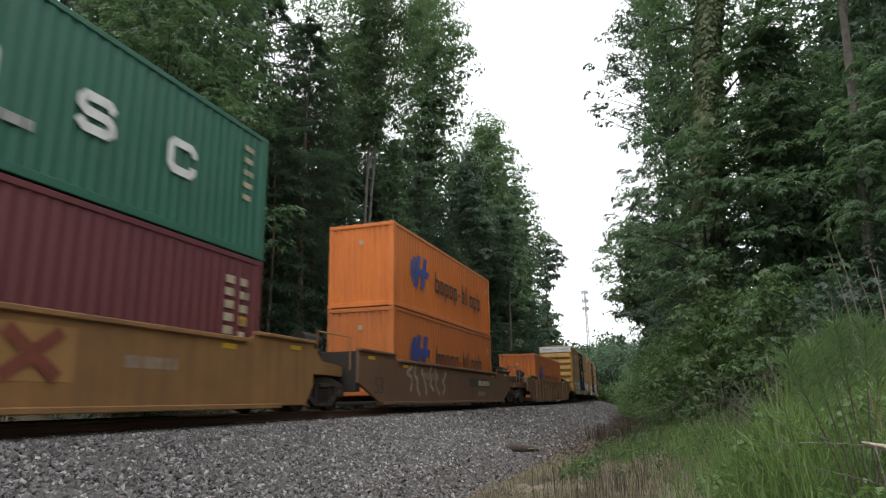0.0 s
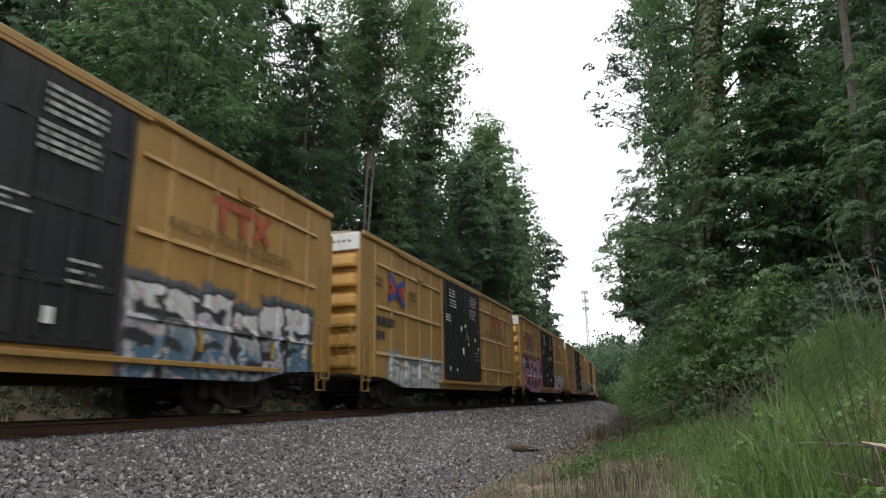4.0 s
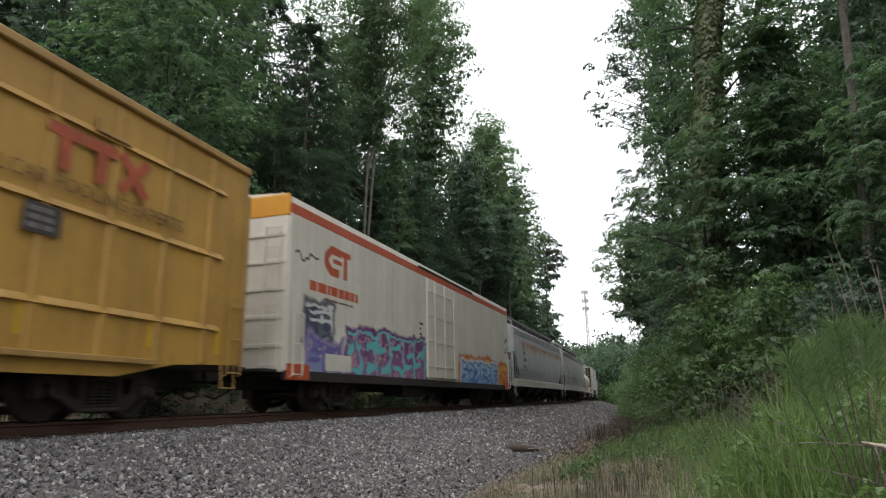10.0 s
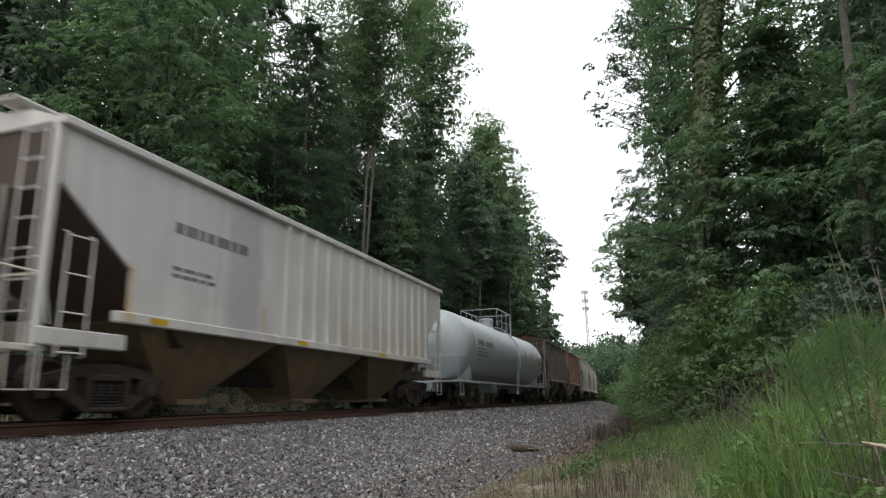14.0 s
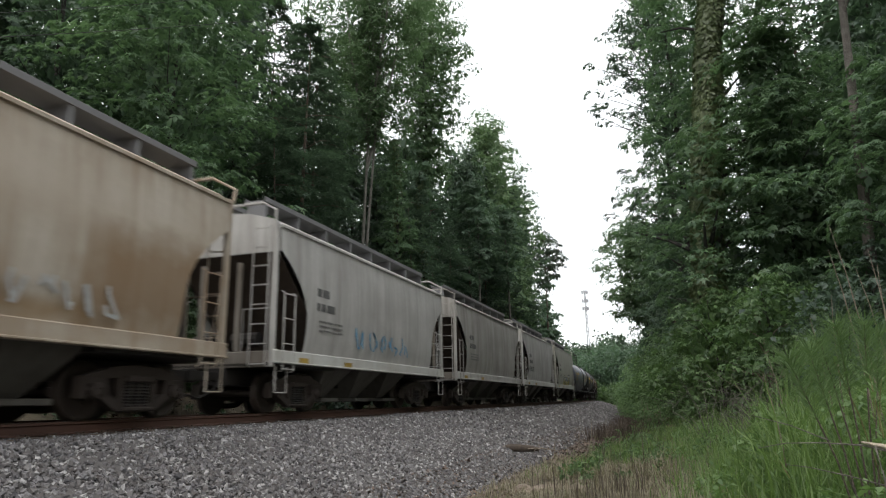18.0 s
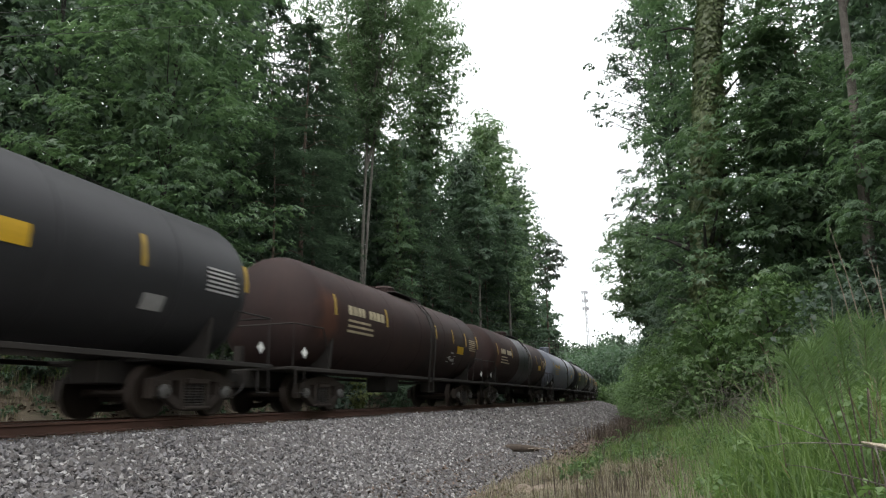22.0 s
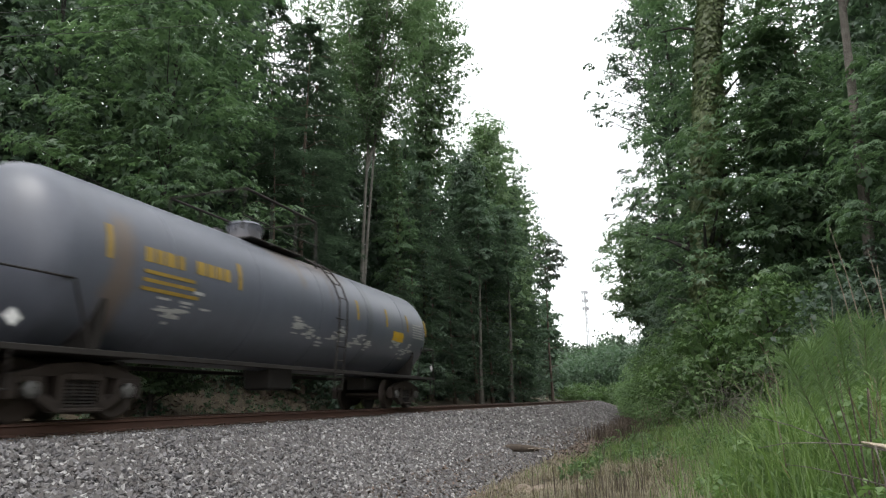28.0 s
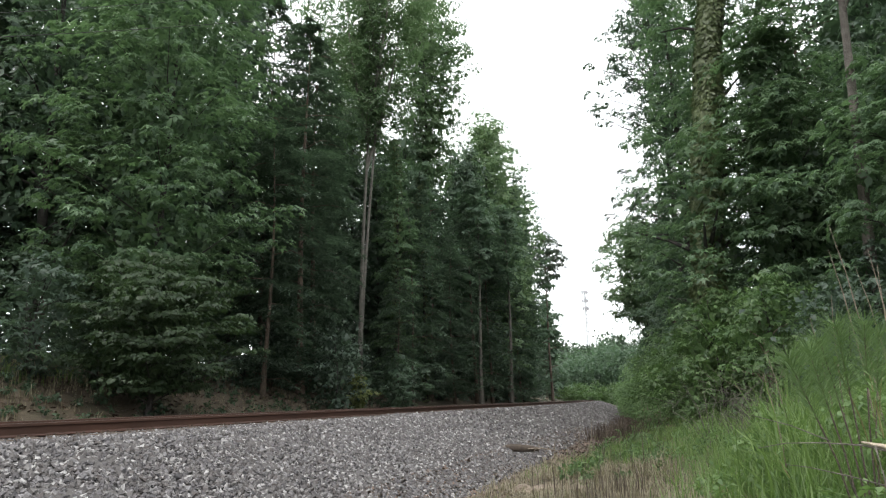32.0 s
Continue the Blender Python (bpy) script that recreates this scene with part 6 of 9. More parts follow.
    roof.loft([[(x, 1.53, 5.04), (x, 1.1, 5.12), (x, 0.0, 5.2), (x, -1.1, 5.12), (x, -1.53, 5.04), (x, 0.0, 4.97)] for x in (-h, h)])
    for i in range(13):
        x = -h + 0.7 + i * (BOX_L - 1.4) / 12
        roof.loft([[(xx, 1.53, 5.06), (xx, 0, 5.235), (xx, -1.53, 5.06), (xx, 0, 5.19)] for xx in (x - 0.06, x + 0.06)])
    part("roof", roof, M_ROOF, car, "ribbed galvanised roof")
    fl = Build().box(-h, h, -1.4, 1.4, 0.86, 0.98, 0.01).box(-h, h, -0.32, 0.32, 0.55, 0.9, 0.02)
    for i in range(7):
        x = -h + 4 + i * (BOX_L - 8) / 6
        fl.box(x - 0.06, x + 0.06, -1.36, 1.36, 0.66, 0.88)
    fl.tube([(-1.4, 0.6, 0.62), (-0.4, 0.6, 0.62)], 0.19, 10).box(0.6, 1.0, -1.05, -0.6, 0.45, 0.8)
    part("underframe", fl, M_UNDER, car)
    truck(car, -h + 3.0), truck(car, h - 3.0)
    couplers(car, BOX_L)
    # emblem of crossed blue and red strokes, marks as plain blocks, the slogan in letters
    yy = -BOX_HW - 0.058
    e1, e2 = Build(), Build()
    ex_ = EMBLEM_X[n]
    cx, cz = -h + ex_, 3.68
    stroke(e1, [(cx - 0.58, cz + 0.44), (cx + 0.0, cz + 0.06), (cx + 0.62, cz + 0.36)], 0.20, yy)
    stroke(e1, [(cx - 0.62, cz - 0.36), (cx + 0.02, cz - 0.06), (cx + 0.60, cz - 0.44)], 0.20, yy)
    stroke(e2, [(cx - 0.60, cz + 0.20), (cx - 0.14, cz + 0.0), (cx - 0.62, cz - 0.14)], 0.17, yy - 0.004)
    stroke(e2, [(cx + 0.66, cz + 0.16), (cx + 0.16, cz + 0.0), (cx + 0.64, cz - 0.20)], 0.17, yy - 0.004)
    part("emblem", e1, M_BLUE, car, "blue crossed-stroke emblem")
    part("emblem", e2, M_RED, car, "red strokes of the emblem")
    for k, x0 in enumerate((4.58, 5.24, 5.92)):
        r_ = Build()
        if k < 2:
            r_.box(x0, x0 + 0.60, yy - 0.003, yy, 3.98, 4.16, 0.001).box(x0 + 0.20, x0 + 0.40, yy - 0.0031, yy, 3.50, 3.98, 0.001)
        else:
            stroke(r_, [(x0 + 0.02, 4.12), (x0 + 0.56, 3.54)], 0.18, yy)
            stroke(r_, [(x0 + 0.56, 4.12), (x0 + 0.02, 3.54)], 0.18, yy - 0.001)
        part("lettering", r_, M_RED_FADED, car, "faded red block mark")
    part("slogan", SLOGAN, M_BROWN_MARK, car, "faded brown lettering RAILCAR POOLING EXPERTS", at=pose(-h + 12.88, yy - 0.004, 3.20))
    nx, nz = (-h + 0.95, 2.72) if ex_ < 4 else (-h + 0.5, 3.95)
    bars(car, nx, nz, 1.35, 2, M_DARK_MARK, yy, 0.24, 0.2, n + 7, "lettering")
    bars(car, -h + (0.85 if ex_ < 4 else 3.3), 3.90, 0.55, 2, M_BROWN_MARK, yy, 0.12, 0.06, n + 9, "lettering")
    bars(car, -h + (3.55 if ex_ < 4 else 6.1), 3.82, 0.6, 2, M_BROWN_MARK, yy, 0.12, 0.08, n + 11, "lettering")
    if n in (5, 7):
        part("notice", Build().box(4.35, 4.95, yy - 0.004, yy, 2.50, 2.92, 0.001), M_DARK_MARK, car, "dark framed notice")
        bars(car, 4.40, 2.87, 0.50, 3, M_HOP_MARK, yy - 0.004, 0.07, 0.05, n + 31, "notice_lettering")
    br = Build().box(h - 4.1, h - 4.02, yy - 0.03, yy + 0.03, 4.34, 4.55).box(h - 4.1, h - 3.4, yy - 0.03, yy + 0.03, 4.30, 4.36)
    part("bracket", br, M_YELLOW, car)
    br2 = Build().box(-h + 5.0, -h + 5.08, yy - 0.03, yy + 0.03, 4.4, 4.6).box(-h + 4.4, -h + 5.08, yy - 0.03, yy + 0.03, 4.34, 4.40)
    part("bracket", br2, M_YELLOW, car)
    dy = -1.60
    bars(car, d0 + 0.5, 4.55, 0.75, 3, M_WHITE, dy - 0.03, 0.05, 0.07, n + 21, "door_lettering")
    bars(car, d0 + 0.6, 4.15, 0.8, 3, M_WHITE, dy - 0.03, 0.05, 0.07, n + 22, "door_lettering")
    bars(car, d1 - 1.75, 4.62, 1.05, 4, M_DOOR_MARK, dy - 0.03, 0.065, 0.06, n + 23, "door_lettering")
    bars(car, d1 - 1.8, 4.05, 1.05, 4, M_DOOR_MARK, dy - 0.03, 0.065, 0.05, n + 26, "door_lettering")
    bars(car, d1 - 1.1, 2.25, 0.6, 3, M_DOOR_MARK, dy - 0.03, 0.05, 0.10, n + 27, "door_lettering")
    bars(car, d1 - 2.3, 2.95, 0.5, 3, M_DOOR_MARK, dy - 0.03, 0.04, 0.06, n + 28, "door_lettering")
    bars(car, d0 + 0.1, 3.5, 0.6, 3, M_WHITE, dy - 0.03, 0.04, 0.06, n + 24, "door_lettering")
    rn = random.Random(n)
    for k in range(9):
        x, z = rn.uniform(d0 + 0.3, d1 - 0.4), rn.uniform(1.3, 3.2)
        w, hh = rn.uniform(0.1, 0.24), rn.uniform(0.1, 0.28)
        part("placard", Build().box(x, x + w, dy - 0.036, dy - 0.03, z, z + hh, 0.002), M_WHITE if k else M_YELLOW_MARK, car)
    for x in (-h + 0.75, -h + 3.0, -h + 5.5, h - 5.0, h - 2.6, h - 0.8):
        part("reflector", Build().box(x, x + 0.10, -1.508, -1.50, 1.15, 1.62, 0.002), M_YELLOW_MARK, car)
    return car


SLOGAN = words("RAILCAR POOLING EXPERTS", 0.315, M_BROWN_MARK)
EMBLEM_X = (2.35, 2.6, 2.5, 2.6, 2.89, 5.18, 2.7, 2.5)
WHITE_, BLACK_, GREY_ = (0.6, 0.6, 0.6), (0.03, 0.03, 0.035), (0.25, 0.26, 0.28)
YB, YG = (0.43, 0.26, 0.085), (0.20, 0.105, 0.03)
hb = BOX_L / 2
SILVER_, PINK_, TEAL_ = (0.44, 0.44, 0.42), (0.58, 0.24, 0.40), (0.14, 0.44, 0.44)
# outline, fill above, fill below, halo, accents
ZONES = [
    [(-hb + 1.7, -hb + 2.6, 0.7, 1.05, ((0.4, 0.05, 0.04), (0.42, 0.05, 0.04), (0.42, 0.05, 0.04), (0.4, 0.06, 0.04)), 0.4), (-hb + 2.4, -hb + 7.7, 0.7, 2.0, ((0.20, 0.20, 0.20), SILVER_, (0.40, 0.40, 0.38), (0.34, 0.30, 0.24), (0.5, 0.5, 0.5)), 1),
     (hb - 6.9, hb - 0.9, 0.7, 2.0, ((0.05, 0.08, 0.13), WHITE_, (0.52, 0.52, 0.52), (0.10, 0.13, 0.18), (0.08, 0.14, 0.24)), 2)],
    [(-hb + 2.6, -hb + 6.9, 0.7, 1.8, (BLACK_, WHITE_, (0.5, 0.5, 0.5), GREY_, WHITE_), 3), (hb - 6.8, hb - 0.9, 0.7, 2.2, (BLACK_, WHITE_, (0.08, 0.16, 0.24), (0.10, 0.10, 0.12), (0.5, 0.4, 0.4)), 4)],
    [(-hb + 2.0, -hb + 6.8, 0.7, 1.6, (GREY_, WHITE_, (0.45, 0.44, 0.43), GREY_), 5)],
    [(-hb + 0.3, -hb + 6.9, 0.7, 2.8, (BLACK_, (0.50, 0.20, 0.38), (0.42, 0.07, 0.22), (0.30, 0.06, 0.06), (0.30, 0.45, 0.50), (0.6, 0.5, 0.55)), 6), (hb - 7.2, hb - 1.4, 0.7, 1.95, (BLACK_, (0.62, 0.52, 0.56), PINK_, TEAL_, (0.16, 0.40, 0.40)), 7)],
    [(-hb + 0.8, -hb + 7.6, 0.7, 2.1, ((0.40, 0.12, 0.06), (0.58, 0.22, 0.07), (0.60, 0.27, 0.10), (0.42, 0.28, 0.24), (0.2, 0.28, 0.4)), 8), (hb - 7.4, hb - 1.4, 0.7, 2.0, (BLACK_, (0.20, 0.45, 0.52), (0.08, 0.17, 0.33), (0.56, 0.40, 0.44), (0.04, 0.08, 0.16), (0.26, 0.48, 0.55)), 9)],
    [(-hb + 1.4, -hb + 7.3, 0.7, 1.9, (BLACK_, (0.16, 0.24, 0.26), (0.14, 0.20, 0.22), WHITE_, (0.20, 0.28, 0.30)), 10), (hb - 7.4, hb - 1.0, 0.7, 2.1, ((0.34, 0.09, 0.07), (0.60, 0.52, 0.44), (0.58, 0.33, 0.17), (0.56, 0.54, 0.52), (0.62, 0.55, 0.25), (0.5, 0.2, 0.28)), 11)],
    [(-hb + 1.0, -hb + 6.9, 0.7, 2.0, (BLACK_, (0.20, 0.32, 0.50), (0.28, 0.18, 0.40), (0.10, 0.40, 0.38), (0.12, 0.2, 0.4)), 12), (hb - 7.3, hb - 1.3, 0.7, 2.0, ((0.05, 0.06, 0.08), (0.36, 0.38, 0.41), (0.26, 0.29, 0.33), (0.10, 0.45, 0.18), (0.42, 0.44, 0.46)), 13)],
    [],
]
BOX_LABELS = [
    "yellow boxcar with black doors and grey sprayed lettering", "yellow boxcar with white and dark sprayed lettering", "yellow boxcar with black doors and pale graffiti",
    "yellow boxcar with large pink and maroon graffiti", "yellow boxcar with orange graffiti along the side", "yellow boxcar with dark slate-blue graffiti",
    "yellow boxcar with blue and silver green-edged graffiti", "bright yellow boxcar with black doors and clean paint"]


# ---------------------------------------------------------------- refrigerator car
def reefer():
    L = 21.4
    h = L / 2
    car = thing("refrigerator_car", "long white refrigerator car with orange band and teal graffiti", "refrigerator car")
    side = graffiti_paint("reefer_side", (0.66, 0.63, 0.55), (0.42, 0.38, 0.31), [
        (-h + 0.75, -h + 2.1, 1.9, 2.5, ((0.55, 0.55, 0.55), (0.03, 0.04, 0.07), (0.05, 0.06, 0.1), (0.1, 0.1, 0.12)), 1.3),
        (-h + 0.9, -h + 2.6, 1.0, 1.8, ((0.12, 0.10, 0.3), (0.14, 0.12, 0.34), (0.2, 0.24, 0.42), (0.25, 0.2, 0.36), (0.5, 0.4, 0.2)), 2.1),
        (-h + 2.9, -h + 8.9, 0.8, 2.2, ((0.12, 0.46, 0.48), (0.16, 0.05, 0.17), (0.22, 0.10, 0.22), (0.15, 0.04, 0.16), (0.45, 0.25, 0.30)), 3.3),
        (-h + 12.8, -h + 20.9, 0.8, 2.05, ((0.50, 0.12, 0.03), (0.62, 0.32, 0.04), (0.55, 0.13, 0.03), (0.52, 0.15, 0.03), (0.6, 0.4, 0.08)), 5.3),
        (-h + 13.0, -h + 19.0, 0.8, 1.8, ((0.07, 0.13, 0.34), (0.28, 0.44, 0.62), (0.12, 0.27, 0.52), (0.55, 0.58, 0.62), (0.42, 0.55, 0.68)), 4.1)])
    b = Build()
    for sg in (1, -1):
        b.box(-h, h, min(sg * 1.4, sg * 1.5), max(sg * 1.4, sg * 1.5), 0.95, 4.62, 0.01)
    part("side_wall", b, side, car)
    band = Build()
    for sg in (1, -1):
        band.box(-h, h, min(sg * 1.4, sg * 1.503), max(sg * 1.4, sg * 1.503), 4.62, 4.86, 0.01)
    part("orange_band", band, M_ORANGE_BAND, car, "orange band along the top of the side")
    roof = Build().loft([[(x, 1.5, 4.86), (x, 1.47, 5.02), (x, 1.3, 5.12), (x, 0, 5.2), (x, -1.3, 5.12), (x, -1.47, 5.02), (x, -1.5, 4.86)] for x in (-h, h)])
    part("roof", roof, M_REEFER, car, "white rounded roof")
    gut = Build().box(-h + 8.2, h - 6.6, -1.53, -1.49, 4.84, 4.92, 0.01)
    part("door_track", gut, M_UNDER, car)
    low = Build()
    for sg in (1, -1):
        low.box(-h, h, min(sg * 1.38, sg * 1.5), max(sg * 1.38, sg * 1.5), 0.72, 0.95, 0.01)
    part("side_sill", low, M_UNDER, car, "dark side sill")
    for xa, xb in ((-h, -h + 1.0), (h - 1.0, h)):
        part("corner_plate", Build().box(xa, xb, -1.508, -1.5, 0.74, 1.1, 0.002), M_ORANGE_BAND, car, "orange corner plate")
    part("white_plate", Build().box(-h + 1.75, -h + 3.15, -1.506, -1.5, 1.0, 1.42, 0.002), M_REEFER, car)
    for sg in (1, -1):
        e = Build().box(min(sg * h, sg * (h + 0.06)), max(sg * h, sg * (h + 0.06)), -1.46, 1.46, 0.9, 4.55, 0.02)
        for i in range(5):
            z = 1.5 + i * 0.65
            part("end_rib", Build().box(min(sg * (h + 0.055), sg * (h + 0.09)), max(sg * (h + 0.055), sg * (h + 0.09)), -1.4, 1.4, z - 0.05, z + 0.05, 0.015), M_REEFER, car)
        part("end_wall", e, M_REEFER, car)
        t = Build().box(min(sg * h, sg * (h + 0.07)), max(sg * h, sg * (h + 0.07)), -1.47, 1.47, 4.55, 5.08, 0.02)
        part("end_band", t, M_ORANGE_END, car, "amber band across the end")
        ladder(car, sg * (h + 0.06), -1.1, 1.0, 4.3, M_REEFER, 0.4, "y")
        for s2 in (1, -1):
            ladder(car, sg * (h - 0.35), s2 * 1.5, 0.8, 2.3, M_REEFER, 0.42)
        pl = Build().box(min(sg * h, sg * (h + 0.6)), max(sg * h, sg * (h + 0.6)), -1.3, 1.3, 0.9, 0.97)
        part("end_platform", pl, M_UNDER, car)
    door = Build().box(-h + 8.9, -h + 12.3, -1.58, -1.5, 1.02, 4.55, 0.03)
    for i in range(4):
        door.box(-h + 9.0, -h + 12.2, -1.61, -1.57, 1.4 + i * 0.9, 1.46 + i * 0.9)
    dr = part("door", door, M_REEFER, car, "white plug door")
    rods = Build()
    for x in (-h + 9.5, -h + 10.6, -h + 11.7):
        rods.rod((x, -1.64, 1.05), (x, -1.64, 4.5), 0.022, 6)
    part("locking_rod", rods, M_REEFER, dr)
    lg = Build()
    stroke(lg, [(-h + 2.45, 4.10), (-h + 1.95, 4.12), (-h + 1.70, 3.92), (-h + 1.70, 3.72), (-h + 1.95, 3.54), (-h + 2.35, 3.54)], 0.22, -1.5)
    stroke(lg, [(-h + 2.05, 3.84), (-h + 2.5, 3.84)], 0.12, -1.501)
    stroke(lg, [(-h + 2.45, 4.12), (-h + 3.0, 4.12)], 0.16, -1.502)
    stroke(lg, [(-h + 2.72, 4.12), (-h + 2.72, 3.46)], 0.2, -1.503)
    sc_ = Build()
    rs_ = random.Random(12)
    stroke(sc_, [(-h + 0.2 + 0.1 * k, 3.70 + rs_.uniform(-0.16, 0.16)) for k in range(12)], 0.05, -1.5)
    part("scrawl", sc_, M_DARK_MARK, car, "black sprayed scrawl")
    for zz, k0 in ((3.25, 1), (2.75, 2)):
        sf_ = Build()
        rs_ = random.Random(40 + k0)
        stroke(sf_, [(h - 0.85 + 0.09 * k, zz + rs_.uniform(-0.2, 0.2)) for k in range(9)], 0.06, -1.5)
        part("scrawl", sf_, M_DARK_MARK, car, "black sprayed scrawl")
    part("emblem", lg, M_ORANGE_BAND, car, "orange block emblem")
    bars(car, -h + 0.9, 3.15, 2.6, 1, M_ORANGE_BAND, -1.501, 0.24, 0.05, 5, "lettering")
    bars(car, -h + 1.6, 2.8, 1.6, 1, M_BROWN_MARK, -1.501, 0.05, 0.05, 6, "lettering")
    bars(car, -h + 8.3, 2.9, 0.4, 3, M_DARK_MARK, -1.501, 0.08, 0.1, 7, "lettering")
    fl = Build().box(-h, h, -1.36, 1.36, 0.84, 0.94).box(-h, h, -0.32, 0.32, 0.55, 0.86)
    fl.box(-3.2, -1.4, -1.2, -0.5, 0.4, 0.84).tube([(1, 0.7, 0.6), (3, 0.7, 0.6)], 0.22, 10)
    part("underframe", fl, M_UNDER, car)
    truck(car, -h + 3.2), truck(car, h - 3.2)
    couplers(car, L)
    return car


# ---------------------------------------------------------------- covered hoppers
def end_frame(car, sg, h, mat, dark, top):
    """Open end of a hopper: posts, cross bars, ladders and end sheet."""
    x = sg * h
    for y in (-1.42, 1.42):
        part("end_post", Build().box(min(x, x - sg * 0.12), max(x, x - sg * 0.12), y - 0.06, y + 0.06, 1.0, top, 0.02), mat, car)
    part("end_sill", Build().box(min(x, x - sg * 0.12), max(x, x - sg * 0.12), -1.36, 1.36, 1.0, 1.35, 0.02), M_END_SILL, car, "grimy end sill, darkened as in shade")
    for y in (-0.5, 0.5):
        part("end_post", Build().box(min(x, x - sg * 0.1), max(x, x - sg * 0.1), y - 0.06, y + 0.06, 1.35, top - 0.9, 0.02), M_END_SILL, car)
    ladder(car, x - sg * 0.02, -1.12, 1.0, top - 0.1, mat, 0.42, "y")
    for s2 in (-1, 1):
        ladder(car, x - sg * 0.55, s2 * 1.45, 0.9, 2.7, mat, 0.45)
        rb = Build().tube([(x - sg * 0.1, s2 * 1.5, 1.0), (x - sg * 0.1, s2 * 1.5, 0.45), (x - sg * 0.55, s2 * 1.5, 0.45), (x - sg * 0.55, s2 * 1.5, 1.0)], 0.02, 5)
        part("stirrup_step", rb, mat, car)
    rail_ = Build().tube([(x - sg * 0.3, -1.35, 1.35), (x - sg * 0.1, -1.35, 2.3), (x - sg * 0.1, -0.6, 2.3), (x - sg * 0.1, -0.6, 1.35)], 0.018, 5, False)
    part("handrail", rail_, mat, car)
    gear = Build().tube([(x - sg * 0.5, 0.5, 1.6), (x - sg * 0.5, 0.95, 1.6)], 0.2, 10).tube([(x - sg * 0.9, -0.5, 1.7), (x - sg * 0.9, 0.2, 1.7)], 0.17, 10)
    part("brake_gear", gear, dark, car)


def roof_walk(car, h, mat, z=4.92, y=0.55):
    """Grated running boards on stands above the roof."""
    for yy in (-y, y):
        b = Build().box(-h + 0.2, h - 0.2, yy - 0.28, yy + 0.28, z, z + 0.035, 0.005)
        b.box(-h + 0.2, h - 0.2, yy - 0.29, yy - 0.27, z, z + 0.12, 0.004).box(-h + 0.2, h - 0.2, yy + 0.27, yy + 0.29, z, z + 0.12, 0.004)
        n = int(h * 2 / 1.5)
        for i in range(n + 1):
            x = -h + 0.3 + (2 * h - 0.6) * i / n
            part("running_board_stand", Build().box(x - 0.05, x + 0.05, yy - 0.26, yy + 0.26, z - 0.5, z, 0.01), mat, car)
        part("running_board", b, mat, car, "dark grated running board")
    for i in range(3):
        x0 = -h + 0.9 + i * (2 * h - 1.2) / 3
        hb_ = Build().box(x0, x0 + (2 * h - 2.4) / 3, -0.26, 0.26, z - 0.42, z - 0.12, 0.04)
        part("hatch_cover", hb_, mat, car)


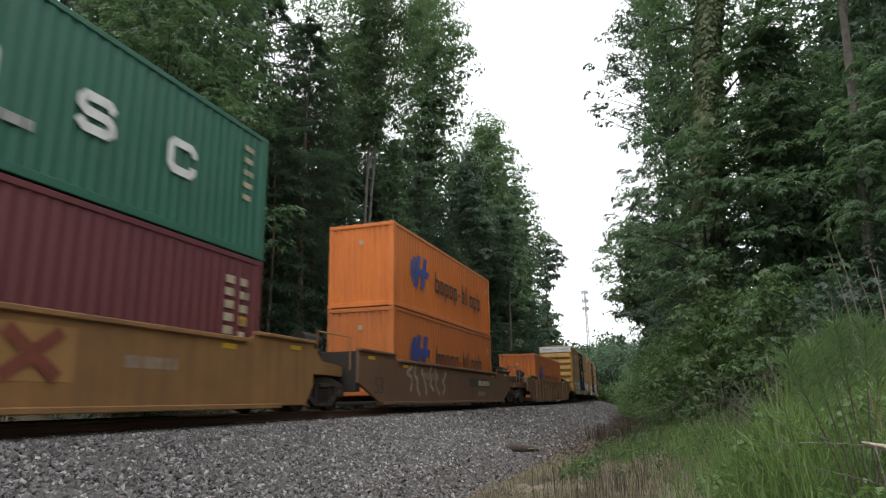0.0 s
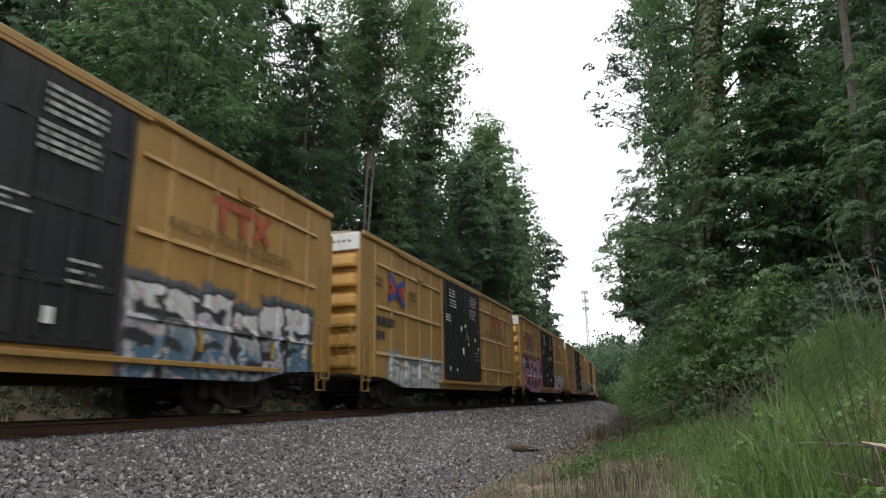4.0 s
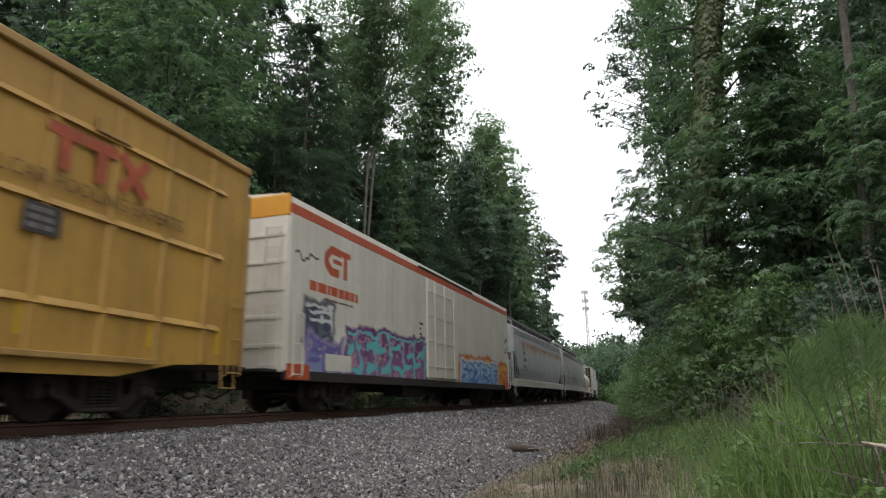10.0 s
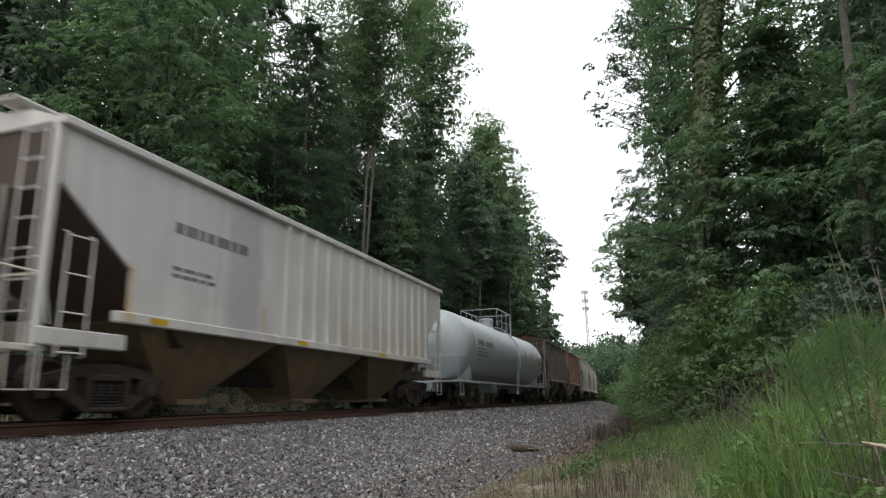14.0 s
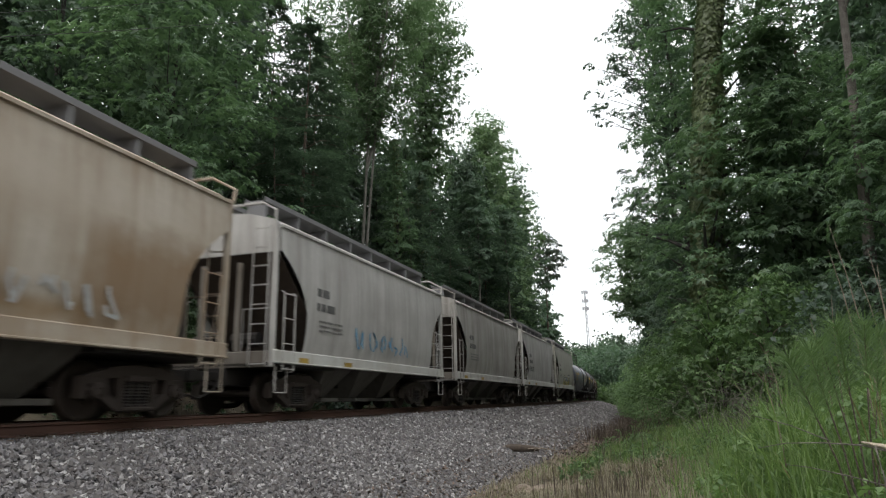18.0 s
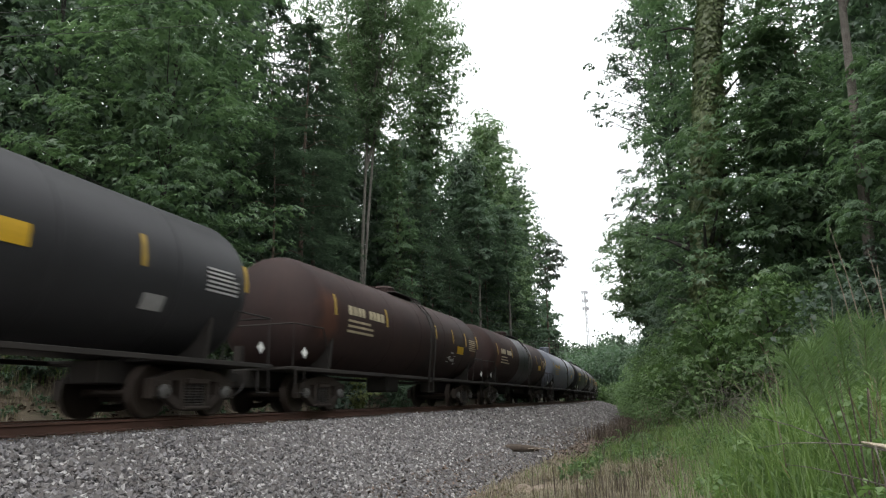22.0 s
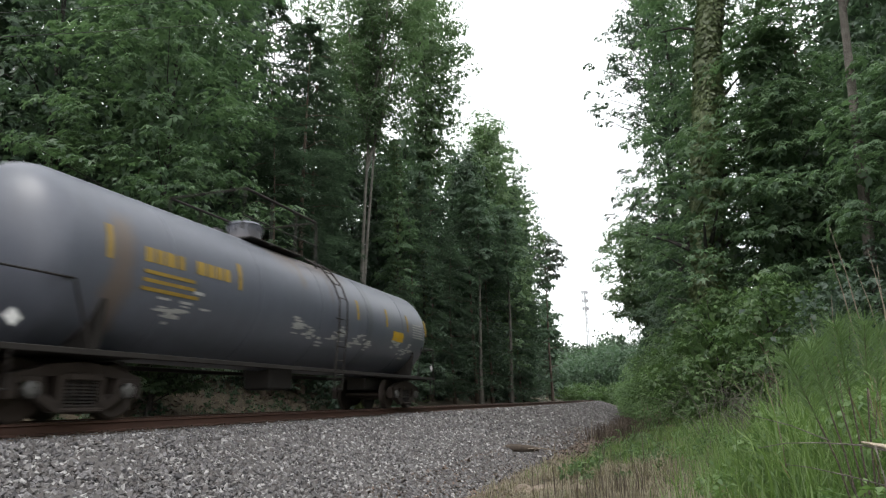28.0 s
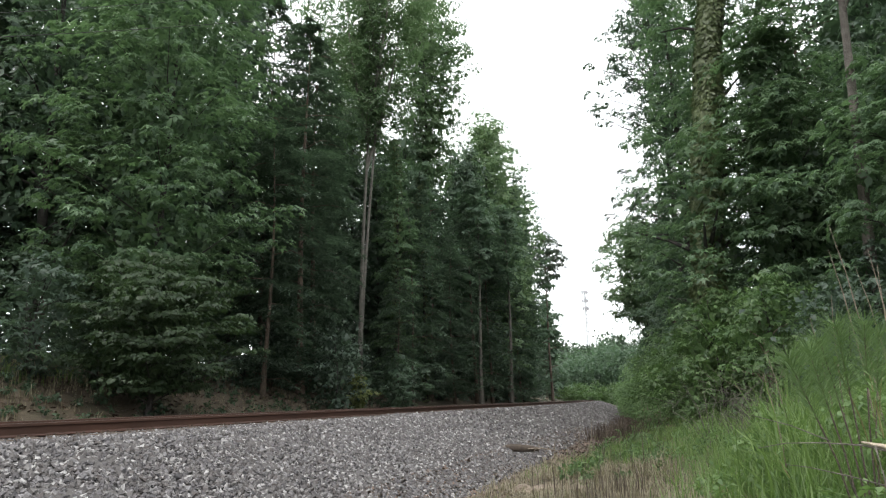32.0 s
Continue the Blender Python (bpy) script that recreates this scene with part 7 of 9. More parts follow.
def hopper(L, label, body_mat, sill_mat, bays=3, extra=None, eave=4.22, slope=1.5, pellet=False):
    """Curved-side covered hopper."""
    h = L / 2
    car = thing("covered_hopper_car", label, "hopper car", "covered hoppers in the train")
    sy = (1.42, 1.50, 1.535, 1.545, 1.53, 1.50, 1.47)
    sz_ = (1.36, 1.75, 2.3, 2.9, 3.5, eave - 0.35, eave)
    z_top = 2.83 if pellet else 3.6
    foot_z = 1.5 if pellet else 2.1
    slope = 1.25 if pellet else 1.17
    zs = sorted(set([1.36, 1.6, 1.85, 2.1, 2.3, 2.5, 2.7, 2.83, 3.0, 3.2, 3.4, 3.6, eave - 0.35, eave]))
    sec = [(float(np.interp(z, sz_, sy)), z) for z in zs] + [(1.25, eave + 0.16), (0.6, eave + 0.34), (0.0, eave + 0.40)]
    ring = [(y, z) for y, z in sec] + [(-y, z) for y, z in sec[::-1][1:]]
    b = Build()
    # the side sheets curve back towards the foot at both ends

    def end_x(z, sg):
        t = min(1.0, max(0.0, (z_top - z) / (z_top - foot_z)))
        return sg * (h - 0.14 - slope * (1 - (1 - t) ** 2))

    left = [(end_x(z, -1), y, z) for y, z in ring]
    right = [(end_x(z, 1), y, z) for y, z in ring]
    mid = [[(u * (h - 1.9), y, z) for y, z in ring] for u in (-1, -0.33, 0.33, 1)]
    b.loft([left] + mid + [right], closed=False)
    part("body", b, body_mat, car, smooth=True)
    for sg in (1, -1):
        cap_ = [(sg * (h - 0.14), y, z) for y, z in ring if z >= z_top - 0.001]
        k_ = len(cap_)
        back = [(p[0] - sg * 0.05, p[1], p[2]) for p in cap_]
        part("end_sheet", Build().add(cap_ + back, [tuple(range(k_)), tuple(range(k_, 2 * k_))[::-1]] + [(q, (q + 1) % k_, k_ + (q + 1) % k_, k_ + q) for q in range(k_)]), body_mat, car)
        lo_x = sg * (h - 2.75)
        part("slope_sheet", Build().add([(sg * (h - 0.16), -1.42, z_top), (sg * (h - 0.16), 1.42, z_top), (lo_x, 1.40, 1.2), (lo_x, -1.40, 1.2), (sg * (h - 0.20), -1.42, z_top), (sg * (h - 0.20), 1.42, z_top), (lo_x - sg * 0.04, 1.40, 1.2), (lo_x - sg * 0.04, -1.40, 1.2)],
             [(0, 1, 2, 3), (7, 6, 5, 4), (0, 4, 5, 1), (1, 5, 6, 2), (2, 6, 7, 3), (3, 7, 4, 0)]), M_END_SHEET, car, "rusty sloping end sheet, darkened as in shade")
    for sg in (1, -1):
        for z, y in ((eave - 0.03, 1.475), (eave - 0.16, 1.485), (eave - 0.30, 1.495))[:3 if pellet else 1]:
            part("top_chord", Build().prism([(sg * (y + o), z + d) for o, d in ((-0.03, -0.04), (0.05, -0.03), (0.05, 0.03), (-0.03, 0.04))], 0, -h + 0.16, h - 0.16), body_mat, car)
    for sg in (1, -1):
        sill = Build().box(-h, h, min(sg * 1.40, sg * 1.53), max(sg * 1.40, sg * 1.53), 0.98 if pellet else 1.1, 1.37, 0.02)
        part("side_sill", sill, sill_mat, car)
        part("sill_flange", Build().box(-h, h, min(sg * 1.40, sg * 1.56), max(sg * 1.40, sg * 1.56), 0.96 if pellet else 1.08, 1.0 if pellet else 1.12, 0.01), sill_mat, car)
    inner = Build()
    for sg in (1, -1):
        inner.box(min(sg * (h - 3.0), sg * h), max(sg * (h - 3.0), sg * h), -1.4, 1.4, 1.02, 1.1)
    inner.box(-h, h, -0.3, 0.3, 0.62, 1.0)
    part("underframe", inner, M_UNDER, car)
    for i in range(bays):
        c = (-1 + (2 * i + 1) / bays) * (h - 2.7)
        w = (h - 2.7) / bays * 0.92
        hp = Build()
        hp.loft([[(c - u * w, -v, z), (c + u * w, -v, z), (c + u * w, v, z), (c - u * w, v, z)] for u, v, z in ((0.22, 0.5, 0.32), (0.3, 0.6, 0.42), (1.0, 1.38, 1.36))])
        hp.box(c - 0.45, c + 0.45, -0.9, 0.9, 0.24, 0.34)
        part("hopper_bay", hp, M_UNDER if pellet else M_BAY, car)
    for sg in (1, -1):
        end_frame(car, sg, h, body_mat, M_UNDER, eave + 0.05)
        gp = Build().tube([(sg * (h - 0.05), -1.42, eave - 0.4), (sg * (h + 0.06), -1.46, eave + 0.3), (sg * (h - 0.1), -1.0, eave + 0.55), (sg * (h - 0.1), 1.0, eave + 0.55), (sg * (h + 0.06), 1.46, eave + 0.3), (sg * (h - 0.05), 1.42, eave - 0.4)], 0.035, 6)
        part("grab_bow", gp, body_mat, car)
    roof_walk(car, h - 0.2, M_HOP_WALK)
    truck(car, -h + 1.75), truck(car, h - 1.75)
    couplers(car, L)
    rn = random.Random(int(L * 100) + len(label))
    for k in range(4 if pellet else 2):
        x = -h + 0.8 + k * (L - 1.6) / 4 + rn.uniform(0, 0.4)
        part("reflector", Build().box(x, x + 0.42, -1.535, -1.53, 1.08, 1.24, 0.002), M_YELLOW_MARK if pellet else M_OLD_YELLOW, car)
    bars(car, -h + (2.6 if pellet else 1.75), 2.98, 0.95, 2, M_HOP_MARK if pellet else M_DARK_GREY_MARK, -1.548, 0.2, 0.16, 3, "lettering")
    bars(car, -h + (2.5 if pellet else 1.9), 2.2, 1.2, 3, M_HOP_MARK, -1.536, 0.05, 0.06, 4, "lettering")
    if pellet and extra:
        bars(car, h - 5.3, 3.25, 1.5, 6, M_FAINT_MARK, -1.55, 0.05, 0.05, 14, "lettering")
    if extra:
        extra(car, h)
    return car


def ribbed_hopper(L, label, body_mat, end_mat, foot_mat, ribs_n=14, eave=4.34, slope=1.6, foot=1.6):
    """Straight-sided covered hopper with outside posts and sloping ends."""
    h = L / 2
    car = thing("ribbed_hopper_car", label, "hopper car", "ribbed hoppers in the train")
    b = Build()
    for sg in (1, -1):
        prof = [(-h + 0.15, eave), (h - 0.15, eave), (h - 0.15, 3.4), (h - slope, 2.35), (h - slope, foot), (-h + slope, foot), (-h + slope, 2.35), (-h + 0.15, 3.4)]
        n_ = len(prof)
        ya, yb = sg * 1.40, sg * 1.47
        b.add([(x, ya, z) for x, z in prof] + [(x, yb, z) for x, z in prof],
              [tuple(range(n_)) if sg > 0 else tuple(range(n_))[::-1], tuple(range(n_, 2 * n_))[::-1] if sg > 0 else tuple(range(n_, 2 * n_))] + [(i, (i + 1) % n_, n_ + (i + 1) % n_, n_ + i) for i in range(n_)])
    part("side_wall", b, body_mat, car)
    for sg in (1, -1):
        for i in range(ribs_n):
            lead_ = 4.4 if L > 15 else 0.0
            x = -h + slope + 0.1 + lead_ + (L - lead_ - 2 * slope - 0.2) * i / (ribs_n - 1)
            rb = Build().prism([(x + d, sg * (1.47 + o)) for o, d in ((-0.002, -0.07), (0.075, -0.05), (0.075, 0.05), (-0.002, 0.07))], 2, foot, eave - 0.08)
            part("side_post", rb, body_mat, car)
    ch = Build()
    for sg in (1, -1):
        ch.box(-h, h, min(sg * 1.42, sg * 1.58), max(sg * 1.42, sg * 1.58), eave - 0.10, eave + 0.04, 0.02)
        ch.box(-h + slope - 0.3, h - slope + 0.3, min(sg * 1.42, sg * 1.56), max(sg * 1.42, sg * 1.56), foot - 0.12, foot + 0.06, 0.02)
        ch.box(-h, -h + slope, min(sg * 1.34, sg * 1.5), max(sg * 1.34, sg * 1.5), 1.05, 1.3, 0.02).box(h - slope, h, min(sg * 1.34, sg * 1.5), max(sg * 1.34, sg * 1.5), 1.05, 1.3, 0.02)
    part("top_chord", ch, body_mat, car)
    roof = Build().loft([[(x, 1.5, eave), (x, 0.8, eave + 0.26), (x, 0, eave + 0.32), (x, -0.8, eave + 0.26), (x, -1.5, eave)] for x in (-h + 0.1, h - 0.1)])
    part("roof", roof, end_mat, car)
    for sg in (1, -1):
        e = Build()
        e.add([(sg * (h - 0.15), -1.4, eave), (sg * (h - 0.15), 1.4, eave), (sg * (h - 0.15), 1.4, 3.4), (sg * (h - 0.15), -1.4, 3.4), (sg * (h - slope), 1.4, 2.35), (sg * (h - slope), -1.4, 2.35), (sg * (h - slope - 1.4), 1.4, 1.2), (sg * (h - slope - 1.4), -1.4, 1.2)],
              [(0, 1, 2, 3), (3, 2, 4, 5), (5, 4, 6, 7)] if sg < 0 else [(3, 2, 1, 0), (5, 4, 2, 3), (7, 6, 4, 5)])
        part("slope_sheet", e, M_END_SHEET, car, "rusty sloping end sheet, darkened as in shade")
        end_frame(car, sg, h, body_mat, M_UNDER, eave - 0.02)
    nb = 3 if L > 13 else 2
    for i in range(nb):
        c = (-1 + (2 * i + 1) / nb) * (h - slope - 0.2)
        w = (h - slope - 0.2) / nb * 0.98
        hp = Build()
        hp.loft([[(c - u * w, -v, z), (c + u * w, -v, z), (c + u * w, v, z), (c - u * w, v, z)] for u, v, z in ((0.22, 0.55, 0.3), (0.26, 0.6, 0.4), (1.0, 1.38, foot))])
        hp.box(c - 0.4, c + 0.4, -0.85, 0.85, 0.22, 0.32)
        part("hopper_bay", hp, foot_mat, car)
    cs = Build().box(-h, h, -0.3, 0.3, 0.62, 1.0)
    part("underframe", cs, M_UNDER, car)
    rw_ = Build()
    for y in (-0.4, 0.4):
        rw_.box(-h - 0.1, h + 0.1, y - 0.25, y + 0.25, eave + 0.42, eave + 0.46, 0.005)
    part("running_board", rw_, end_mat, car)
    ht = Build()
    for i in range(5):
        x = -h + 1.2 + i * (L - 2.4) / 4
        ht.tube([(x, 0, eave + 0.25), (x, 0, eave + 0.40)], 0.35, 12)
    part("hatch_cover", ht, end_mat, car)
    truck(car, -h + 1.75), truck(car, h - 1.75)
    couplers(car, L)
    for k in range(3):
        x = -h + slope + 0.4 + k * (L - 2 * slope) / 3
        part("reflector", Build().box(x, x + 0.4, -1.566, -1.56, foot - 0.08, foot + 0.02, 0.002), M_YELLOW_MARK, car)
    bars(car, -h + slope + 0.9, 3.4, 2.2, 1, M_HOP_MARK, -1.473, 0.2, 0.1, 3, "lettering")
    bars(car, -h + slope + 0.9, 2.6, 1.2, 2, M_HOP_MARK, -1.473, 0.07, 0.06, 5, "lettering")
    return car


# ---------------------------------------------------------------- tank cars
def tank_car(L, label, body_mat, mark_mat, R=1.50, zc=2.5, patch=None, rail_cage=True, placards=True, bands=0, dome=True, tank_short=0.55, deck_mat=None, extra=None, dome_x=0.0, long_notice=False):
    h = L / 2
    car = thing("tank_car", label, "tank car", "tank cars in the train")
    deck_mat = deck_mat or M_UNDER
    n = 32
    prof = []
    hl = h - tank_short
    for i in range(7):
        a = math.pi / 2 * i / 6
        prof.append((-hl + 0.75 * (1 - math.sin(a)), max(0.02, R * math.cos(a))))
    prof = sorted(prof)
    full = prof + [(-x, r) for x, r in prof[::-1]]

    def ring(x, r):
        return [(x, r * math.cos(2 * math.pi * k / n), zc + r * math.sin(2 * math.pi * k / n)) for k in range(n)]

    b = Build().loft([ring(x, r) for x, r in full])
    part("tank", b, body_mat, car, smooth=True)
    # colour bands: a pale leading one, and a sheen put into the colour
    for xa, xb, m in (patch or []):
        pb = Build().loft([ring(x, R + 0.004) for x in (xa, xb)], caps=False)
        part("paint_or_sheen_band", pb, m, car, smooth=True)
    for x in [(-0.66 + 0.33 * k) * hl for k in range(5)]:
        sm = Build().loft([ring(x + d, R + e) for d, e in ((-0.03, 0.0), (-0.015, 0.008), (0.015, 0.008), (0.03, 0.0))], caps=False)
        part("weld_seam", sm, body_mat, car, smooth=True)
    # saddle, sill plates and walk
    for sg in (1, -1):
        u = Build()
        u.box(min(sg * (h - 3.1), sg * (h + 0.1)), max(sg * (h - 3.1), sg * (h + 0.1)), -1.42, 1.42, 0.98, 1.04, 0.01)
        u.box(min(sg * (h - 3.6), sg * (h + 0.25)), max(sg * (h - 3.6), sg * (h + 0.25)), -0.32, 0.32, 0.6, 1.0, 0.02)
        u.prism([(-1.25, 1.03), (1.25, 1.03), (1.35, zc - 0.6), (-1.35, zc - 0.6)], 0, sg * (h - 2.0) - 0.06, sg * (h - 2.0) + 0.06)
        part("end_deck", u, deck_mat, car)
    for sg in (1, -1):
        u = Build()
        u.box(-h + 0.1, h - 0.1, min(sg * 1.34, sg * 1.44), max(sg * 1.34, sg * 1.44), 0.96, 1.05, 0.01)
        part("side_sill", u, deck_mat, car)
    part("bottom_outlet", Build().box(-0.5, 0.5, -0.4, 0.4, zc - R - 0.45, zc - R + 0.1, 0.05), deck_mat, car)
    for sg in (1, -1):
        hr = Build()
        hr.tube([(sg * (h - 0.05), -1.38, 1.03), (sg * (h - 0.05), -1.38, 2.05), (sg * (h - 1.35), -1.42, 2.05), (sg * (h - 1.75), -1.42, 1.03)], 0.022, 6, False)
        hr.tube([(sg * (h - 0.05), 1.38, 1.03), (sg * (h - 0.05), 1.38, 2.05), (sg * (h - 0.05), -1.38, 2.05)], 0.022, 6, False)
        part("handrail", hr, deck_mat, car)
        st = Build().tube([(sg * (h - 0.1), -1.42, 1.0), (sg * (h - 0.1), -1.44, 0.45), (sg * (h - 0.5), -1.44, 0.45), (sg * (h - 0.5), -1.42, 1.0)], 0.022, 5, False)
        part("stirrup_step", st, deck_mat, car)
        if placards:
            pl = Build()
            x, z = sg * (h - 0.45), 1.38
            pl.add([(x - 0.13, -1.45, z), (x, -1.45, z - 0.13), (x + 0.13, -1.45, z), (x, -1.45, z + 0.13), (x - 0.13, -1.44, z), (x, -1.44, z - 0.13), (x + 0.13, -1.44, z), (x, -1.44, z + 0.13)],
                   [(0, 1, 2, 3), (7, 6, 5, 4), (0, 4, 5, 1), (1, 5, 6, 2), (2, 6, 7, 3), (3, 7, 4, 0)])
            part("placard", pl, M_WHITE, car, "white diamond hazard placard")
    bk = Build().tube([(-h + 0.3, 0.3, 1.6), (-h + 0.3, 0.3, 1.05)], 0.12, 8)
    part("brake_gear", bk, M_UNDER, car)
    lx = 0.9
    ring_l = Build()
    for u0 in (-0.22, 0.22):
        pts = [(lx + u0, -1.48, 0.5), (lx + u0, -1.52, 1.2), (lx + u0, -R - 0.1, zc - 0.4), (lx + u0, -R - 0.1, zc + 0.3)]
        pts += [(lx + u0, -(R + 0.1) * math.cos(a), zc + (R + 0.1) * math.sin(a)) for a in (0.5, 0.9, 1.25)]
        ring_l.tube(pts, 0.022, 5, False)
    for i in range(6):
        z = 0.55 + i * 0.36
        ring_l.rod((lx - 0.22, -1.52, z), (lx + 0.22, -1.52, z), 0.015, 5)
    for a in (0.25, 0.5, 0.75, 1.0, 1.25):
        yy, zz = -(R + 0.1) * math.cos(a), zc + (R + 0.1) * math.sin(a)
        ring_l.rod((lx - 0.22, yy, zz), (lx + 0.22, yy, zz), 0.015, 5)
    part("ladder", ring_l, deck_mat, car)
    top = zc + R
    if dome:
        tall_ = 0.46 if rail_cage else 0.20
        d = Build().tube([(0, 0, top - 0.1), (0, 0, top + tall_)], [0.40, 0.38], 18).tube([(0, 0, top + tall_), (0, 0, top + tall_ + 0.07)], [0.42, 0.34], 18)
        for k in range(8):
            a = k * math.pi / 4
            d.tube([(0.41 * math.cos(a), 0.41 * math.sin(a), top + tall_ - 0.16), (0.41 * math.cos(a), 0.41 * math.sin(a), top + tall_ - 0.02)], 0.03, 5)
        d.tube([(-1.1, 0, top - 0.06), (-1.1, 0, top + 0.12)], 0.16, 12)
        part("manway_dome", d, body_mat, car, at=pose(dome_x, 0, 0))
        pw = Build().box(-0.9, 1.3, -0.85, -0.5, top - 0.10, top - 0.06).box(-0.9, 1.3, 0.5, 0.85, top - 0.10, top - 0.06)
        pw.box(0.7, 1.3, -0.5, 0.5, top - 0.04, top + 0.0)
        part("top_platform", pw, deck_mat, car, at=pose(dome_x, 0, 0))
    if rail_cage:
        c = Build()
        for yy in (-1.02, 1.02):
            c.tube([(-1.5, yy, top - 0.05), (-1.45, yy, top + 0.88), (1.65, yy, top + 0.88), (1.7, yy, top - 0.35)], 0.032, 6, False)
            for x in (-0.4, 0.65):
                c.rod((x, yy, top - 0.2), (x, yy, top + 0.88), 0.022, 5)
            c.rod((-1.5, yy, top + 0.25), (1.68, yy, top + 0.25), 0.016, 5)
        c.rod((-1.45, -1.02, top + 0.88), (-1.45, 1.02, top + 0.88), 0.022, 5)
        c.rod((1.65, -1.02, top + 0.88), (1.65, 1.02, top + 0.88), 0.022, 5)
        part("safety_rail", c, deck_mat, car, at=pose(dome_x, 0, 0))
    # stencil blocks and vertical reflector stripes, laid on the curve
    def on_side(name, x0, x1, z0, z1, m):
        k = 4
        vs, fs = [], []
        for i in range(k + 1):
            z = z0 + (z1 - z0) * i / k
            y = -math.sqrt(max(0.0, (R + 0.006) ** 2 - (z - zc) ** 2))
            vs += [(x0, y, z), (x1, y, z)]
        for i in range(k + 1):
            z = z0 + (z1 - z0) * i / k
            y = -math.sqrt(max(0.0, (R - 0.01) ** 2 - (z - zc) ** 2))
            vs += [(x0, y, z), (x1, y, z)]
        o = 2 * (k + 1)
        for i in range(k):
            fs += [(2 * i, 2 * i + 1, 2 * i + 3, 2 * i + 2), (o + 2 * i, o + 2 * i + 2, o + 2 * i + 3, o + 2 * i + 1), (2 * i, 2 * i + 2, o + 2 * i + 2, o + 2 * i), (2 * i + 1, o + 2 * i + 1, o + 2 * i + 3, 2 * i + 3)]
        fs += [(0, o, o + 1, 1), (2 * k, 2 * k + 1, o + 2 * k + 1, o + 2 * k)]
        return part(name, Build().add(vs, fs), m, car)

    rn = random.Random(int(L * 77) + len(label))
    x = -h + 2.6
    for i in range(9):
        w = rn.uniform(0.16, 0.26)
        if i != 4:
            on_side("stencil", x, x + w, zc + 0.05, zc + 0.30, mark_mat)
        x += w + 0.06
    for r_ in range(3):
        on_side("stencil", -h + 2.6, -h + 2.6 + rn.uniform(1.2, 1.9), zc - 0.14 - r_ * 0.14, zc - 0.08 - r_ * 0.14, mark_mat)
    for x in (-h + 1.8, -h + 5.1, h - 6.6, h - 4.6, h - 2.9, h - 1.2) if not long_notice else (-h + 1.8, -h + 5.1, h - 4.1, h - 1.2):
        on_side("reflector", x, x + 0.11, zc - 0.05, zc + 0.5, M_OLD_YELLOW)
    if long_notice:
        on_side("notice", h - 7.3, h - 6.15, zc - 0.2, zc + 0.12, M_YELLOW_MARK)
        on_side("notice", h - 3.9, h - 3.4, zc - 0.72, zc - 0.46, M_FAINT_MARK)
    else:
        on_side("notice", h - 4.0, h - 3.2, zc - 0.42, zc - 0.12, M_YELLOW_MARK)
    # table of inspection data: rows too small to read
    for r_ in range(6):
        on_side("data_row", h - 2.4, h - 1.45 - rn.choice((0.0, 0.0, 0.12)), zc - 0.2 + r_ * 0.085, zc - 0.16 + r_ * 0.085, mark_mat if mark_mat is M_TAN_MARK else M_HOP_MARK if body_mat is M_TANK_PALE else M_FADED_GREY)
    truck(car, -h + 2.0, True), truck(car, h - 2.0, True)
    couplers(car, L)
    if extra:
        extra(car, h, on_side)
    return car


